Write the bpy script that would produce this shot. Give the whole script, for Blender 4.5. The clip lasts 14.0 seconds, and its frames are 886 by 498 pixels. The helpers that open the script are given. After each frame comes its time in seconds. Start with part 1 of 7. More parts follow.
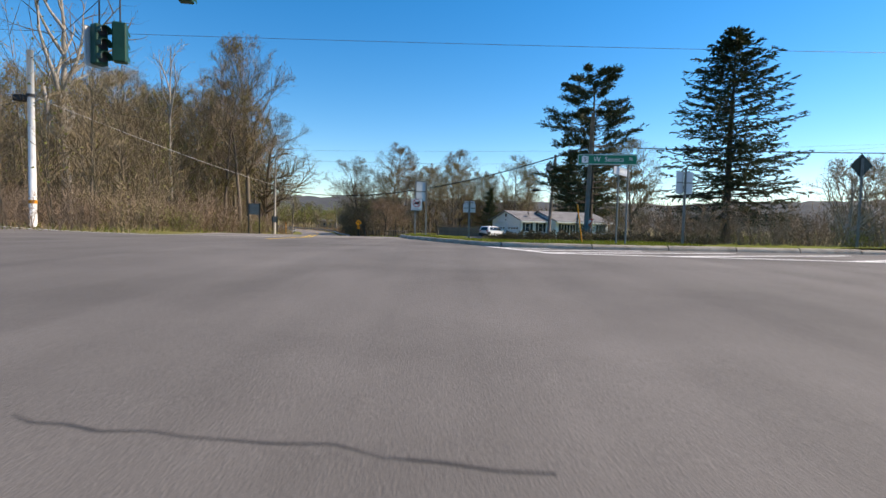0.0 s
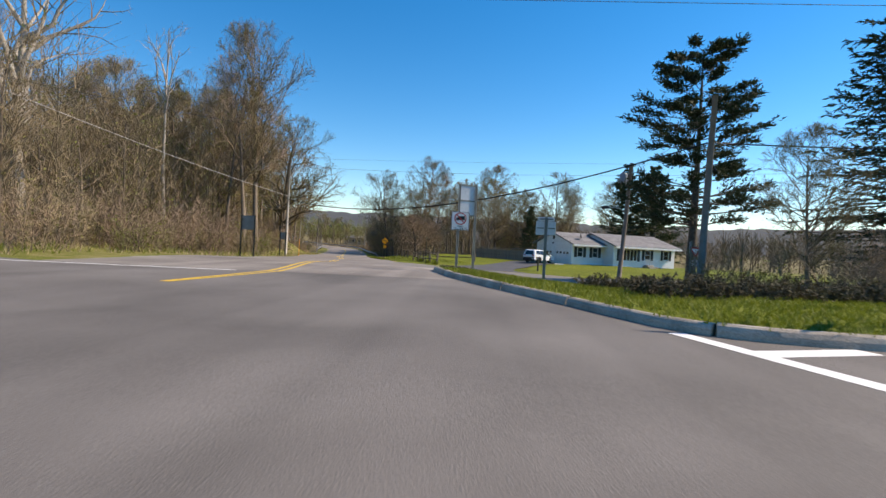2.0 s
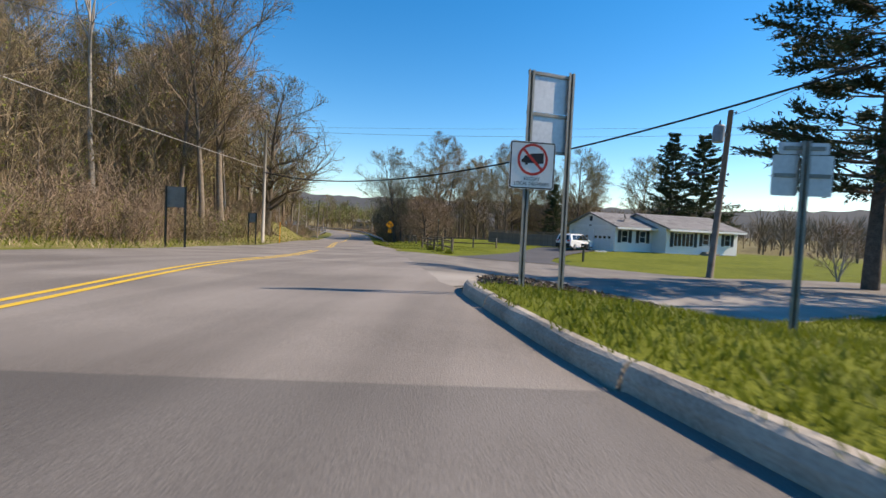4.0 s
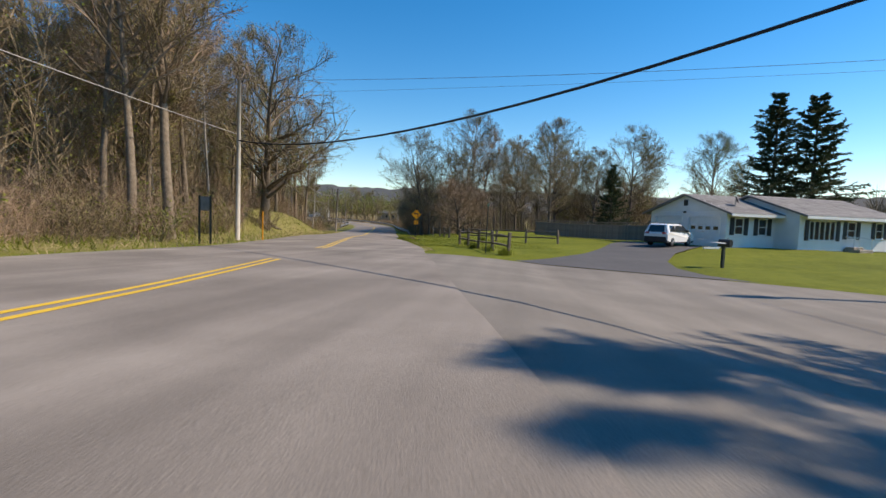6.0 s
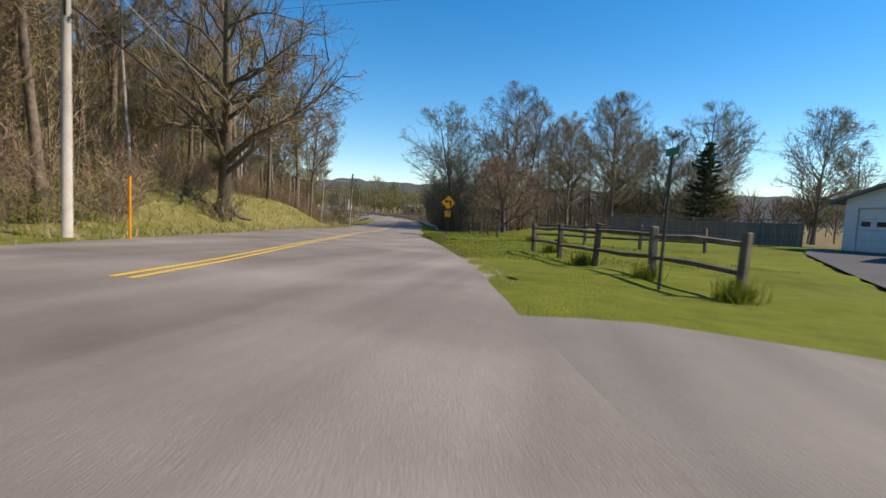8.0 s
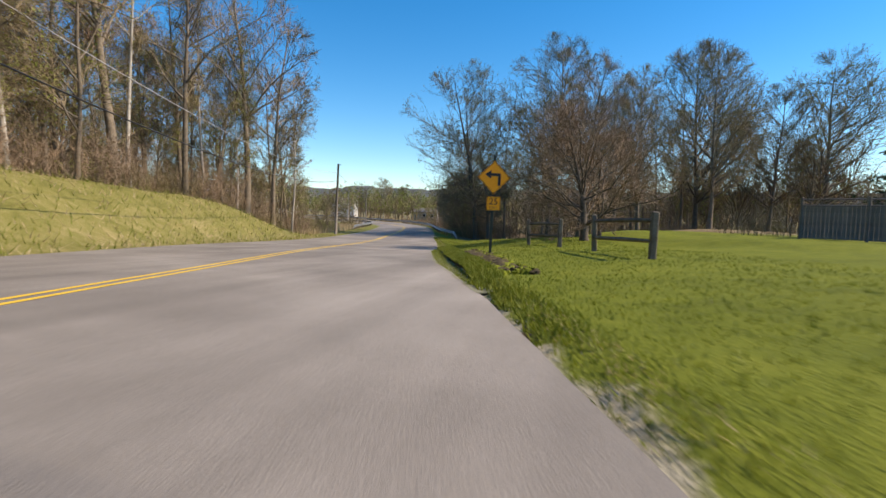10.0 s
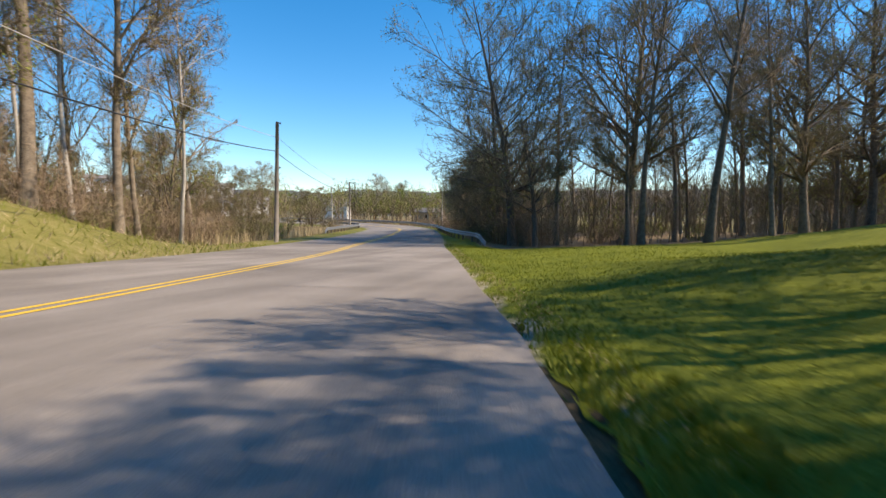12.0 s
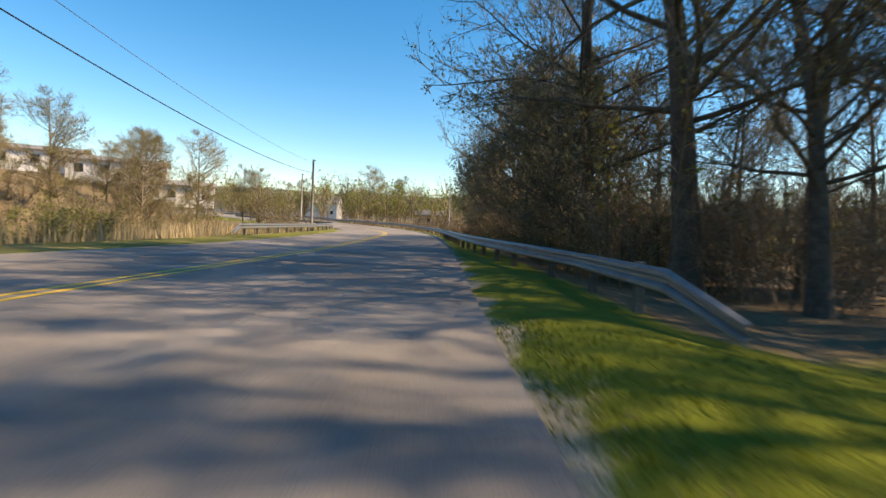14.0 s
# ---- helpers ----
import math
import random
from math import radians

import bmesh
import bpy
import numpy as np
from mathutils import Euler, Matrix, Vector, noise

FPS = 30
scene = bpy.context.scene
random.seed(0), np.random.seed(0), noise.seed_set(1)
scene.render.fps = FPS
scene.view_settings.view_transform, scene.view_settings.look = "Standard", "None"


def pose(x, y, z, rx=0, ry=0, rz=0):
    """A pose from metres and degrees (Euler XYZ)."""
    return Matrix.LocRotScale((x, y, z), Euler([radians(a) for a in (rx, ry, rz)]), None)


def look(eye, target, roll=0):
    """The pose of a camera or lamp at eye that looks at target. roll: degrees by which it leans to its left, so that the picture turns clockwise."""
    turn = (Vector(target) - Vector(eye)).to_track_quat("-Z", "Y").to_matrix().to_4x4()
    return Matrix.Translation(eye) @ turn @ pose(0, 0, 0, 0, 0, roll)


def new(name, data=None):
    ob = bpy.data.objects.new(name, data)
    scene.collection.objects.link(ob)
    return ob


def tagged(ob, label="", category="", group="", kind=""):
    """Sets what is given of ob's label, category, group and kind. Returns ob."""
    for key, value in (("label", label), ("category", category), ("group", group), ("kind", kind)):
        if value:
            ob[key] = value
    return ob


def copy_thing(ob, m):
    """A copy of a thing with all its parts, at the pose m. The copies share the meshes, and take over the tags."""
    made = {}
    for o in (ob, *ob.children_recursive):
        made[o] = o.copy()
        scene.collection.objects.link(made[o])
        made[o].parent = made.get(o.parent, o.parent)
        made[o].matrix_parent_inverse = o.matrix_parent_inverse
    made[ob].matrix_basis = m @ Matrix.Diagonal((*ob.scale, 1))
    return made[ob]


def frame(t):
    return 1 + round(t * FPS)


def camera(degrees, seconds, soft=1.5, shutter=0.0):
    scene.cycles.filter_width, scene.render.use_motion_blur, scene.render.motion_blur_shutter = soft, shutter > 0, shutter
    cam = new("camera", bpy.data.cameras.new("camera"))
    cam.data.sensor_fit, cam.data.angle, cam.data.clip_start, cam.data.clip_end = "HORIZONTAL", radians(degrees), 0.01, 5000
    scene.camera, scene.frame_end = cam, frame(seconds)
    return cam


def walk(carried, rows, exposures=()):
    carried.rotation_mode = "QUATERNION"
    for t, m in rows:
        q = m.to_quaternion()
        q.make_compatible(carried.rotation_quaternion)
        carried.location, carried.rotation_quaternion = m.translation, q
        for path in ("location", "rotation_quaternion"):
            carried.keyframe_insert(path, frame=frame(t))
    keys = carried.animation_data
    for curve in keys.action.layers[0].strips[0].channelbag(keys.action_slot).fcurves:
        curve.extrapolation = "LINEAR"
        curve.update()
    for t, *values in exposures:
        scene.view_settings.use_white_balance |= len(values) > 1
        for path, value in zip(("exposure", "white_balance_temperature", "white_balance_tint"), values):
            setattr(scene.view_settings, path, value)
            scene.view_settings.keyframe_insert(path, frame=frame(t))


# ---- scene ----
cam = camera(85.6, 14.0, soft=1.5, shutter=0.22)
# seconds, x, y, z, yaw, pitch, roll
PATH = [
    (0.0, 0.000, 0.000, 0.850, 0.07, -2.83, -1.37),
    (0.5, -0.194, 1.950, 0.928, 0.55, -1.74, -3.69),
    (1.0, -0.436, 4.103, 0.986, 3.07, -1.06, -1.48),
    (1.5, -0.679, 6.441, 1.044, 2.89, -0.67, -2.47),
    (2.0, -0.931, 8.808, 1.122, 3.67, -0.73, -2.88),
    (4.5, -2.406, 21.000, 1.015, 5.43, -3.07, -2.61),
    (5.0, -2.929, 23.784, 0.995, 7.29, -3.32, -3.52),
    (5.5, -3.540, 26.724, 0.976, 7.93, -3.58, -2.44),
    (6.0, -4.161, 29.808, 0.840, 8.15, -3.88, -2.00),
    (6.5, -4.792, 33.067, 0.685, 8.39, -4.30, -2.11),
    (7.0, -5.568, 36.462, 0.540, 9.47, -4.60, -2.10),
    (9.5, -10.996, 59.142, -0.180, 13.22, -4.06, -3.30),
    (10.0, -12.301, 64.303, -0.363, 12.90, -3.81, -1.37),
    (10.5, -13.765, 69.634, -0.571, 13.02, -3.53, -2.01),
    (11.0, -15.266, 74.929, -0.754, 13.48, -3.29, -1.97),
    (11.5, -16.803, 80.358, -0.888, 13.85, -3.31, -1.25),
    (12.0, -18.133, 85.811, -1.083, 13.14, -3.46, -0.05),
    (12.5, -19.450, 91.338, -1.278, 12.80, -3.59, -0.13),
    (13.0, -20.756, 96.999, -1.437, 12.08, -3.36, -1.40),
    (13.5, -22.256, 102.794, -1.559, 12.78, -3.06, -2.69),
    (14.0, -23.964, 108.869, -1.583, 13.58, -2.61, -2.52),
]
walk(cam, [(t, pose(x, y, z, 90 + pitch, roll, yaw)) for t, x, y, z, yaw, pitch, roll in PATH],
     exposures=[(0.0, 0.4, 7560, 14), (2.2, 0.42, 7560, 14), (4.3, 0.45, 7600, 14), (5.0, 0.5, 7600, 14), (5.5, 0.32, 7560, 13), (7.2, 0.28, 7520, 13), (10.0, 0.5, 7550, 12.5), (11.0, 0.62, 7600, 13), (11.6, 0.55, 7700, 13), (12.5, 0.85, 7800, 14), (13.2, 0.72, 8000, 14), (14.0, 0.82, 9400, 15)])

# ---------------------------------------------------------------- light
SUN_AZ = radians(79.5)   # from +y towards +x
SUN_EL = radians(41.7)
world = bpy.data.worlds.new("world")
scene.world = world
world.use_nodes = True
wn = world.node_tree
sky = wn.nodes.new("ShaderNodeTexSky")
sky.sky_type = "NISHITA"
sky.sun_disc = False
sky.sun_elevation = SUN_EL
sky.sun_rotation = SUN_AZ
sky.air_density = 1.0
sky.dust_density = 0.05
sky.ozone_density = 4.0
wn.nodes["Background"].inputs["Strength"].default_value = 0.155
rich = wn.nodes.new("ShaderNodeHueSaturation")
rich.inputs["Saturation"].default_value = 1.38
wn.links.new(sky.outputs[0], rich.inputs["Color"])
wn.links.new(rich.outputs[0], wn.nodes["Background"].inputs["Color"])
sun_data = bpy.data.lights.new("sun", "SUN")
sun_data.energy = 5.0
sun_data.angle = radians(0.6)
sun_data.color = (1.0, 0.90, 0.77)
sun = new("sun", sun_data)
sun_way = Vector((math.sin(SUN_AZ) * math.cos(SUN_EL), math.cos(SUN_AZ) * math.cos(SUN_EL), math.sin(SUN_EL)))
sun.matrix_world = look(sun_way * 60, (0, 0, 0))

# ---------------------------------------------------------------- materials
MATS = {}


def material(name, stops, rough=0.8, metal=0.0, scale=4.0, fine=60.0, bump=0.2, bump_scale=None, spec=0.3, per_object=0.0, distort=0.3, streak=0.0, translucent=0.0):
    """Noise at two scales between colour stops, with fine relief."""
    m = bpy.data.materials.new(name)
    m.use_nodes = True
    nt = m.node_tree
    b = nt.nodes["Principled BSDF"]
    tc = nt.nodes.new("ShaderNodeTexCoord")
    n1 = nt.nodes.new("ShaderNodeTexNoise")
    n1.inputs["Scale"].default_value = scale
    n1.inputs["Detail"].default_value = 6.0
    n1.inputs["Distortion"].default_value = distort
    n2 = nt.nodes.new("ShaderNodeTexNoise")
    n2.inputs["Scale"].default_value = fine
    n2.inputs["Detail"].default_value = 3.0
    nt.links.new(tc.outputs["Object"], n1.inputs["Vector"])
    nt.links.new(tc.outputs["Object"], n2.inputs["Vector"])
    mx = nt.nodes.new("ShaderNodeMath")
    mx.operation = "MULTIPLY_ADD"
    nt.links.new(n2.outputs["Fac"], mx.inputs[0])
    mx.inputs[1].default_value = 0.45
    ad = nt.nodes.new("ShaderNodeMath")
    ad.operation = "MULTIPLY"
    ad.inputs[1].default_value = 0.55
    nt.links.new(n1.outputs["Fac"], ad.inputs[0])
    nt.links.new(ad.outputs[0], mx.inputs[2])
    ramp = nt.nodes.new("ShaderNodeValToRGB")
    els = ramp.color_ramp.elements
    while len(els) < len(stops):
        els.new(0.5)
    for e, (p, c) in zip(els, stops):
        e.position = p
        e.color = (*c, 1.0)
    nt.links.new(mx.outputs[0], ramp.inputs["Fac"])
    col = ramp.outputs["Color"]
    if streak > 0:
        # long wear along the way of travel, and broad patches
        mp = nt.nodes.new("ShaderNodeMapping")
        mp.inputs["Rotation"].default_value = (0, 0, radians(-13))
        mp.inputs["Scale"].default_value = (0.9, 0.035, 1.0)
        nt.links.new(tc.outputs["Object"], mp.inputs["Vector"])
        n3 = nt.nodes.new("ShaderNodeTexNoise")
        n3.inputs["Scale"].default_value = 1.6
        n3.inputs["Detail"].default_value = 3.0
        nt.links.new(mp.outputs["Vector"], n3.inputs["Vector"])
        mr3 = nt.nodes.new("ShaderNodeMapRange")
        mr3.inputs["From Min"].default_value = 0.3
        mr3.inputs["From Max"].default_value = 0.7
        mr3.inputs["To Min"].default_value = 1 - streak
        mr3.inputs["To Max"].default_value = 1 + streak
        nt.links.new(n3.outputs["Fac"], mr3.inputs["Value"])
        hs3 = nt.nodes.new("ShaderNodeHueSaturation")
        nt.links.new(mr3.outputs["Result"], hs3.inputs["Value"])
        nt.links.new(col, hs3.inputs["Color"])
        col = hs3.outputs["Color"]
    if per_object > 0:
        oi = nt.nodes.new("ShaderNodeObjectInfo")
        hs = nt.nodes.new("ShaderNodeHueSaturation")
        mr = nt.nodes.new("ShaderNodeMapRange")
        mr.inputs["To Min"].default_value = 1 - per_object
        mr.inputs["To Max"].default_value = 1 + per_object
        nt.links.new(oi.outputs["Random"], mr.inputs["Value"])
        nt.links.new(mr.outputs["Result"], hs.inputs["Value"])
        nt.links.new(col, hs.inputs["Color"])
        col = hs.outputs["Color"]
    nt.links.new(col, b.inputs["Base Color"])
    b.inputs["Roughness"].default_value = rough
    b.inputs["Metallic"].default_value = metal
    b.inputs["Specular IOR Level"].default_value = spec
    if bump > 0:
        bp = nt.nodes.new("ShaderNodeBump")
        bp.inputs["Strength"].default_value = bump
        bp.inputs["Distance"].default_value = 0.02
        nt.links.new(n2.outputs["Fac"], bp.inputs["Height"])
        nt.links.new(bp.outputs["Normal"], b.inputs["Normal"])
    if translucent > 0:
        tr = nt.nodes.new("ShaderNodeBsdfTranslucent")
        nt.links.new(col, tr.inputs["Color"])
        ms = nt.nodes.new("ShaderNodeMixShader")
        ms.inputs["Fac"].default_value = translucent
        nt.links.new(b.outputs[0], ms.inputs[1])
        nt.links.new(tr.outputs[0], ms.inputs[2])
        nt.links.new(ms.outputs[0], nt.nodes["Material Output"].inputs["Surface"])
    MATS[name] = m
    return m


def two(a, b, p=0.35, q=0.65):
    return [(p, a), (q, b)]


ASPHALT = material("asphalt", [(0.32, (0.125, 0.111, 0.098)), (0.5, (0.212, 0.190, 0.170)), (0.68, (0.31, 0.280, 0.252))], rough=0.85, scale=0.35, fine=90, bump=0.35, spec=0.25, streak=0.16)
ASPHALT_DARK = material("junction_asphalt", [(0.32, (0.085, 0.078, 0.072)), (0.5, (0.142, 0.131, 0.121)), (0.68, (0.205, 0.190, 0.176))], rough=0.85, scale=0.35, fine=90, bump=0.35, spec=0.25, streak=0.1)
APRON = material("pale_apron_asphalt", [(0.3, (0.225, 0.206, 0.182)), (0.5, (0.30, 0.276, 0.247)), (0.7, (0.375, 0.346, 0.312))], rough=0.9, scale=0.9, fine=70, bump=0.4, spec=0.2, streak=0.12)
ASPHALT_OLD = material("old_asphalt", [(0.3, (0.14, 0.128, 0.115)), (0.5, (0.195, 0.18, 0.163)), (0.7, (0.25, 0.23, 0.208))], rough=0.9, scale=0.5, fine=70, bump=0.4, spec=0.2, streak=0.12)
ASPHALT_NEW = material("driveway_asphalt", two((0.075, 0.075, 0.08), (0.11, 0.108, 0.11)), rough=0.85, scale=0.6, fine=80, bump=0.3, spec=0.2)
CRACK = material("crack_filler", two((0.03, 0.03, 0.03), (0.06, 0.058, 0.055)), rough=0.7, scale=6, fine=60, bump=0.2)
CONCRETE = material("kerb_concrete", [(0.3, (0.17, 0.148, 0.12)), (0.5, (0.36, 0.315, 0.26)), (0.72, (0.52, 0.465, 0.39))], rough=0.9, scale=2.2, fine=50, bump=0.5)
WHITE_PAINT = material("white_road_paint", [(0.28, (0.45, 0.44, 0.43)), (0.42, (0.75, 0.74, 0.72)), (0.7, (0.82, 0.81, 0.79))], rough=0.7, scale=3, fine=70, bump=0.15)
YELLOW_PAINT = material("yellow_road_paint", [(0.25, (0.30, 0.22, 0.10)), (0.40, (0.62, 0.40, 0.04)), (0.7, (0.72, 0.48, 0.06))], rough=0.7, scale=3, fine=60, bump=0.15)
BARK = material("grey_brown_bark", [(0.3, (0.075, 0.058, 0.042)), (0.5, (0.16, 0.128, 0.095)), (0.72, (0.26, 0.215, 0.165))], rough=0.95, scale=5, fine=28, bump=0.9, per_object=0.25)
BARK_PALE = material("pale_bark", [(0.3, (0.22, 0.19, 0.16)), (0.5, (0.36, 0.33, 0.29)), (0.7, (0.47, 0.44, 0.40))], rough=0.9, scale=4, fine=22, bump=0.6)
TWIG = material("brown_twig", two((0.15, 0.116, 0.07), (0.29, 0.225, 0.142)), rough=0.95, scale=1.5, fine=12, bump=0, per_object=0.3)
TWIG_RED = material("reddish_twig", two((0.205, 0.145, 0.098), (0.36, 0.262, 0.185)), rough=0.95, scale=1.5, fine=12, bump=0, per_object=0.2)
BUD = material("spring_bud", [(0.3, (0.15, 0.125, 0.05)), (0.5, (0.25, 0.225, 0.075)), (0.7, (0.34, 0.32, 0.10))], rough=0.8, scale=0.6, fine=9, bump=0, per_object=0.25, translucent=0.35)
BUD_GREEN = material("young_leaf", [(0.3, (0.13, 0.16, 0.03)), (0.5, (0.22, 0.25, 0.045)), (0.7, (0.31, 0.32, 0.07))], rough=0.75, scale=0.6, fine=9, bump=0, per_object=0.2, translucent=0.4)
BUD_RED = material("reddish_bud", two((0.17, 0.11, 0.062), (0.26, 0.185, 0.105)), rough=0.8, scale=0.6, fine=9, bump=0, per_object=0.2, translucent=0.3)
TWIG_DARK = material("dark_twig", two((0.11, 0.093, 0.07), (0.22, 0.185, 0.14)), rough=0.95, scale=1.5, fine=12, bump=0, per_object=0.25)
BARK_DARK = material("dark_furrowed_bark", [(0.3, (0.045, 0.037, 0.03)), (0.5, (0.095, 0.078, 0.062)), (0.72, (0.16, 0.135, 0.11))], rough=0.95, scale=5, fine=28, bump=0.9, per_object=0.2)
BUD_DARK = material("olive_young_leaf", [(0.3, (0.11, 0.115, 0.06)), (0.5, (0.18, 0.185, 0.10)), (0.7, (0.26, 0.26, 0.15))], rough=0.8, scale=0.6, fine=9, bump=0, per_object=0.2, translucent=0.35)
EVERGREEN = material("brown_green_needles", [(0.3, (0.055, 0.048, 0.022)), (0.5, (0.10, 0.082, 0.04)), (0.7, (0.16, 0.135, 0.068))], rough=0.8, scale=0.8, fine=9, bump=0, per_object=0.2, translucent=0.15)
BLOSSOM = material("pale_blossom", two((0.42, 0.34, 0.29), (0.60, 0.51, 0.45)), rough=0.8, scale=0.6, fine=9, bump=0, translucent=0.3)
NEEDLE = material("conifer_needles", [(0.3, (0.022, 0.034, 0.014)), (0.5, (0.042, 0.06, 0.024)), (0.72, (0.075, 0.095, 0.038))], rough=0.7, scale=0.8, fine=10, bump=0, per_object=0.15, translucent=0.15)
GRASS_BLADE = material("grass_blade", [(0.3, (0.085, 0.108, 0.010)), (0.5, (0.15, 0.18, 0.017)), (0.7, (0.23, 0.245, 0.038))], rough=0.65, scale=0.7, fine=6, bump=0, translucent=0.35)
DRY_BLADE = material("dry_grass", two((0.32, 0.25, 0.14), (0.54, 0.43, 0.27)), rough=0.85, scale=0.7, fine=7, bump=0, translucent=0.3)
WOOD_POLE = material("weathered_pole_wood", [(0.3, (0.10, 0.085, 0.07)), (0.5, (0.19, 0.165, 0.14)), (0.7, (0.27, 0.24, 0.21))], rough=0.9, scale=2, fine=35, bump=0.5, per_object=0.2)
POLE_LIGHT = material("silvered_pole_wood", [(0.3, (0.28, 0.25, 0.21)), (0.5, (0.40, 0.37, 0.32)), (0.7, (0.50, 0.47, 0.42))], rough=0.9, scale=2, fine=35, bump=0.4)
RAIL_WOOD = material("split_rail_wood", [(0.3, (0.075, 0.06, 0.045)), (0.5, (0.15, 0.125, 0.10)), (0.7, (0.22, 0.19, 0.16))], rough=0.95, scale=3, fine=30, bump=0.7, per_object=0.25)
FENCE_GREY = material("grey_fence_board", two((0.16, 0.135, 0.115), (0.25, 0.215, 0.185)), rough=0.9, scale=2, fine=30, bump=0.3, per_object=0.12)
GALV = material("galvanised_steel", two((0.24, 0.245, 0.25), (0.36, 0.365, 0.37)), rough=0.45, metal=0.7, scale=3, fine=40, bump=0.05)
POST_STEEL = material("weathered_sign_post", two((0.16, 0.17, 0.16), (0.27, 0.28, 0.27)), rough=0.6, metal=0.4, scale=3, fine=40, bump=0.1)
POST_DARK = material("dark_sign_post", two((0.035, 0.045, 0.04), (0.07, 0.08, 0.07)), rough=0.6, metal=0.2, scale=3, fine=40, bump=0.1)
SIGN_BACK = material("bare_aluminium_sign_back", two((0.42, 0.44, 0.47), (0.56, 0.58, 0.60)), rough=0.5, metal=0.55, scale=1.5, fine=20, bump=0.03)
SIGN_WHITE = material("white_sign_sheeting", two((0.62, 0.62, 0.62), (0.74, 0.74, 0.73)), rough=0.4, scale=2, fine=30, bump=0.02)
SIGN_BLACK = material("black_sign_ink", two((0.012, 0.012, 0.014), (0.025, 0.025, 0.028)), rough=0.5, scale=3, fine=30, bump=0)
SIGN_RED = material("red_sign_ink", two((0.42, 0.025, 0.02), (0.52, 0.045, 0.035)), rough=0.45, scale=3, fine=30, bump=0)
SIGN_YELLOW = material("yellow_sign_sheeting", two((0.70, 0.26, 0.004), (0.80, 0.32, 0.008)), rough=0.4, scale=2, fine=30, bump=0.02)
SIGN_GREEN = material("green_sign_sheeting", two((0.004, 0.16, 0.09), (0.01, 0.21, 0.12)), rough=0.35, scale=2, fine=30, bump=0.02)
CABLE = material("black_cable", two((0.012, 0.012, 0.013), (0.03, 0.03, 0.032)), rough=0.6, scale=3, fine=30, bump=0)
CABLE_GREY = material("grey_wire", two((0.10, 0.10, 0.11), (0.17, 0.17, 0.18)), rough=0.5, metal=0.3, scale=3, fine=30, bump=0)
CABLE_PALE = material("weathered_pale_cable", two((0.30, 0.29, 0.28), (0.42, 0.41, 0.39)), rough=0.6, scale=3, fine=30, bump=0)
SIDING = material("white_siding", two((0.70, 0.71, 0.72), (0.80, 0.81, 0.81)), rough=0.6, scale=0.8, fine=25, bump=0.06)
SHINGLE = material("grey_shingle", [(0.3, (0.13, 0.125, 0.125)), (0.5, (0.20, 0.195, 0.195)), (0.7, (0.27, 0.265, 0.26))], rough=0.95, scale=1.5, fine=25, bump=0.6, per_object=0.12)
SHUTTER = material("black_shutter_paint", two((0.02, 0.021, 0.024), (0.045, 0.046, 0.05)), rough=0.6, scale=2, fine=20, bump=0.1)
TRIM_WHITE = material("white_trim_paint", two((0.74, 0.74, 0.73), (0.82, 0.82, 0.81)), rough=0.55, scale=2, fine=20, bump=0.05)
CAR_WHITE = material("white_car_paint", two((0.74, 0.75, 0.76), (0.80, 0.81, 0.82)), rough=0.18, scale=1, fine=10, bump=0, spec=0.6)
TYRE = material("black_rubber", two((0.012, 0.012, 0.012), (0.03, 0.03, 0.03)), rough=0.85, scale=4, fine=30, bump=0.2)
DARK_PLASTIC = material("dark_plastic", two((0.02, 0.02, 0.022), (0.045, 0.045, 0.048)), rough=0.55, scale=4, fine=30, bump=0.1)
BULB_GREEN = material("dark_green_signal_housing", two((0.006, 0.045, 0.030), (0.014, 0.075, 0.05)), rough=0.45, scale=3, fine=30, bump=0.02)
BARN_RED = material("grey_shed_board", two((0.20, 0.17, 0.15), (0.30, 0.27, 0.24)), rough=0.9, scale=2, fine=20, bump=0.2)
BRICK_TAN = material("tan_wall", two((0.42, 0.34, 0.24), (0.55, 0.46, 0.35)), rough=0.85, scale=2, fine=20, bump=0.1)
# Bluish greys carry the distance haze in the hills' own colour.
HILL = material("hazed_wooded_hill", [(0.3, (0.05, 0.056, 0.062)), (0.5, (0.072, 0.076, 0.078)), (0.7, (0.10, 0.098, 0.086))], rough=1.0, scale=0.03, fine=0.25, bump=0)
TRANSFORMER = material("grey_transformer_paint", two((0.20, 0.21, 0.22), (0.30, 0.31, 0.32)), rough=0.45, metal=0.2, scale=3, fine=20, bump=0.03)


def glass_material():
    m = bpy.data.materials.new("window_glass")
    m.use_nodes = True
    b = m.node_tree.nodes["Principled BSDF"]
    b.inputs["Base Color"].default_value = (0.02, 0.024, 0.028, 1)
    b.inputs["Roughness"].default_value = 0.06
    b.inputs["Specular IOR Level"].default_value = 0.7
    return m


GLASS = glass_material()


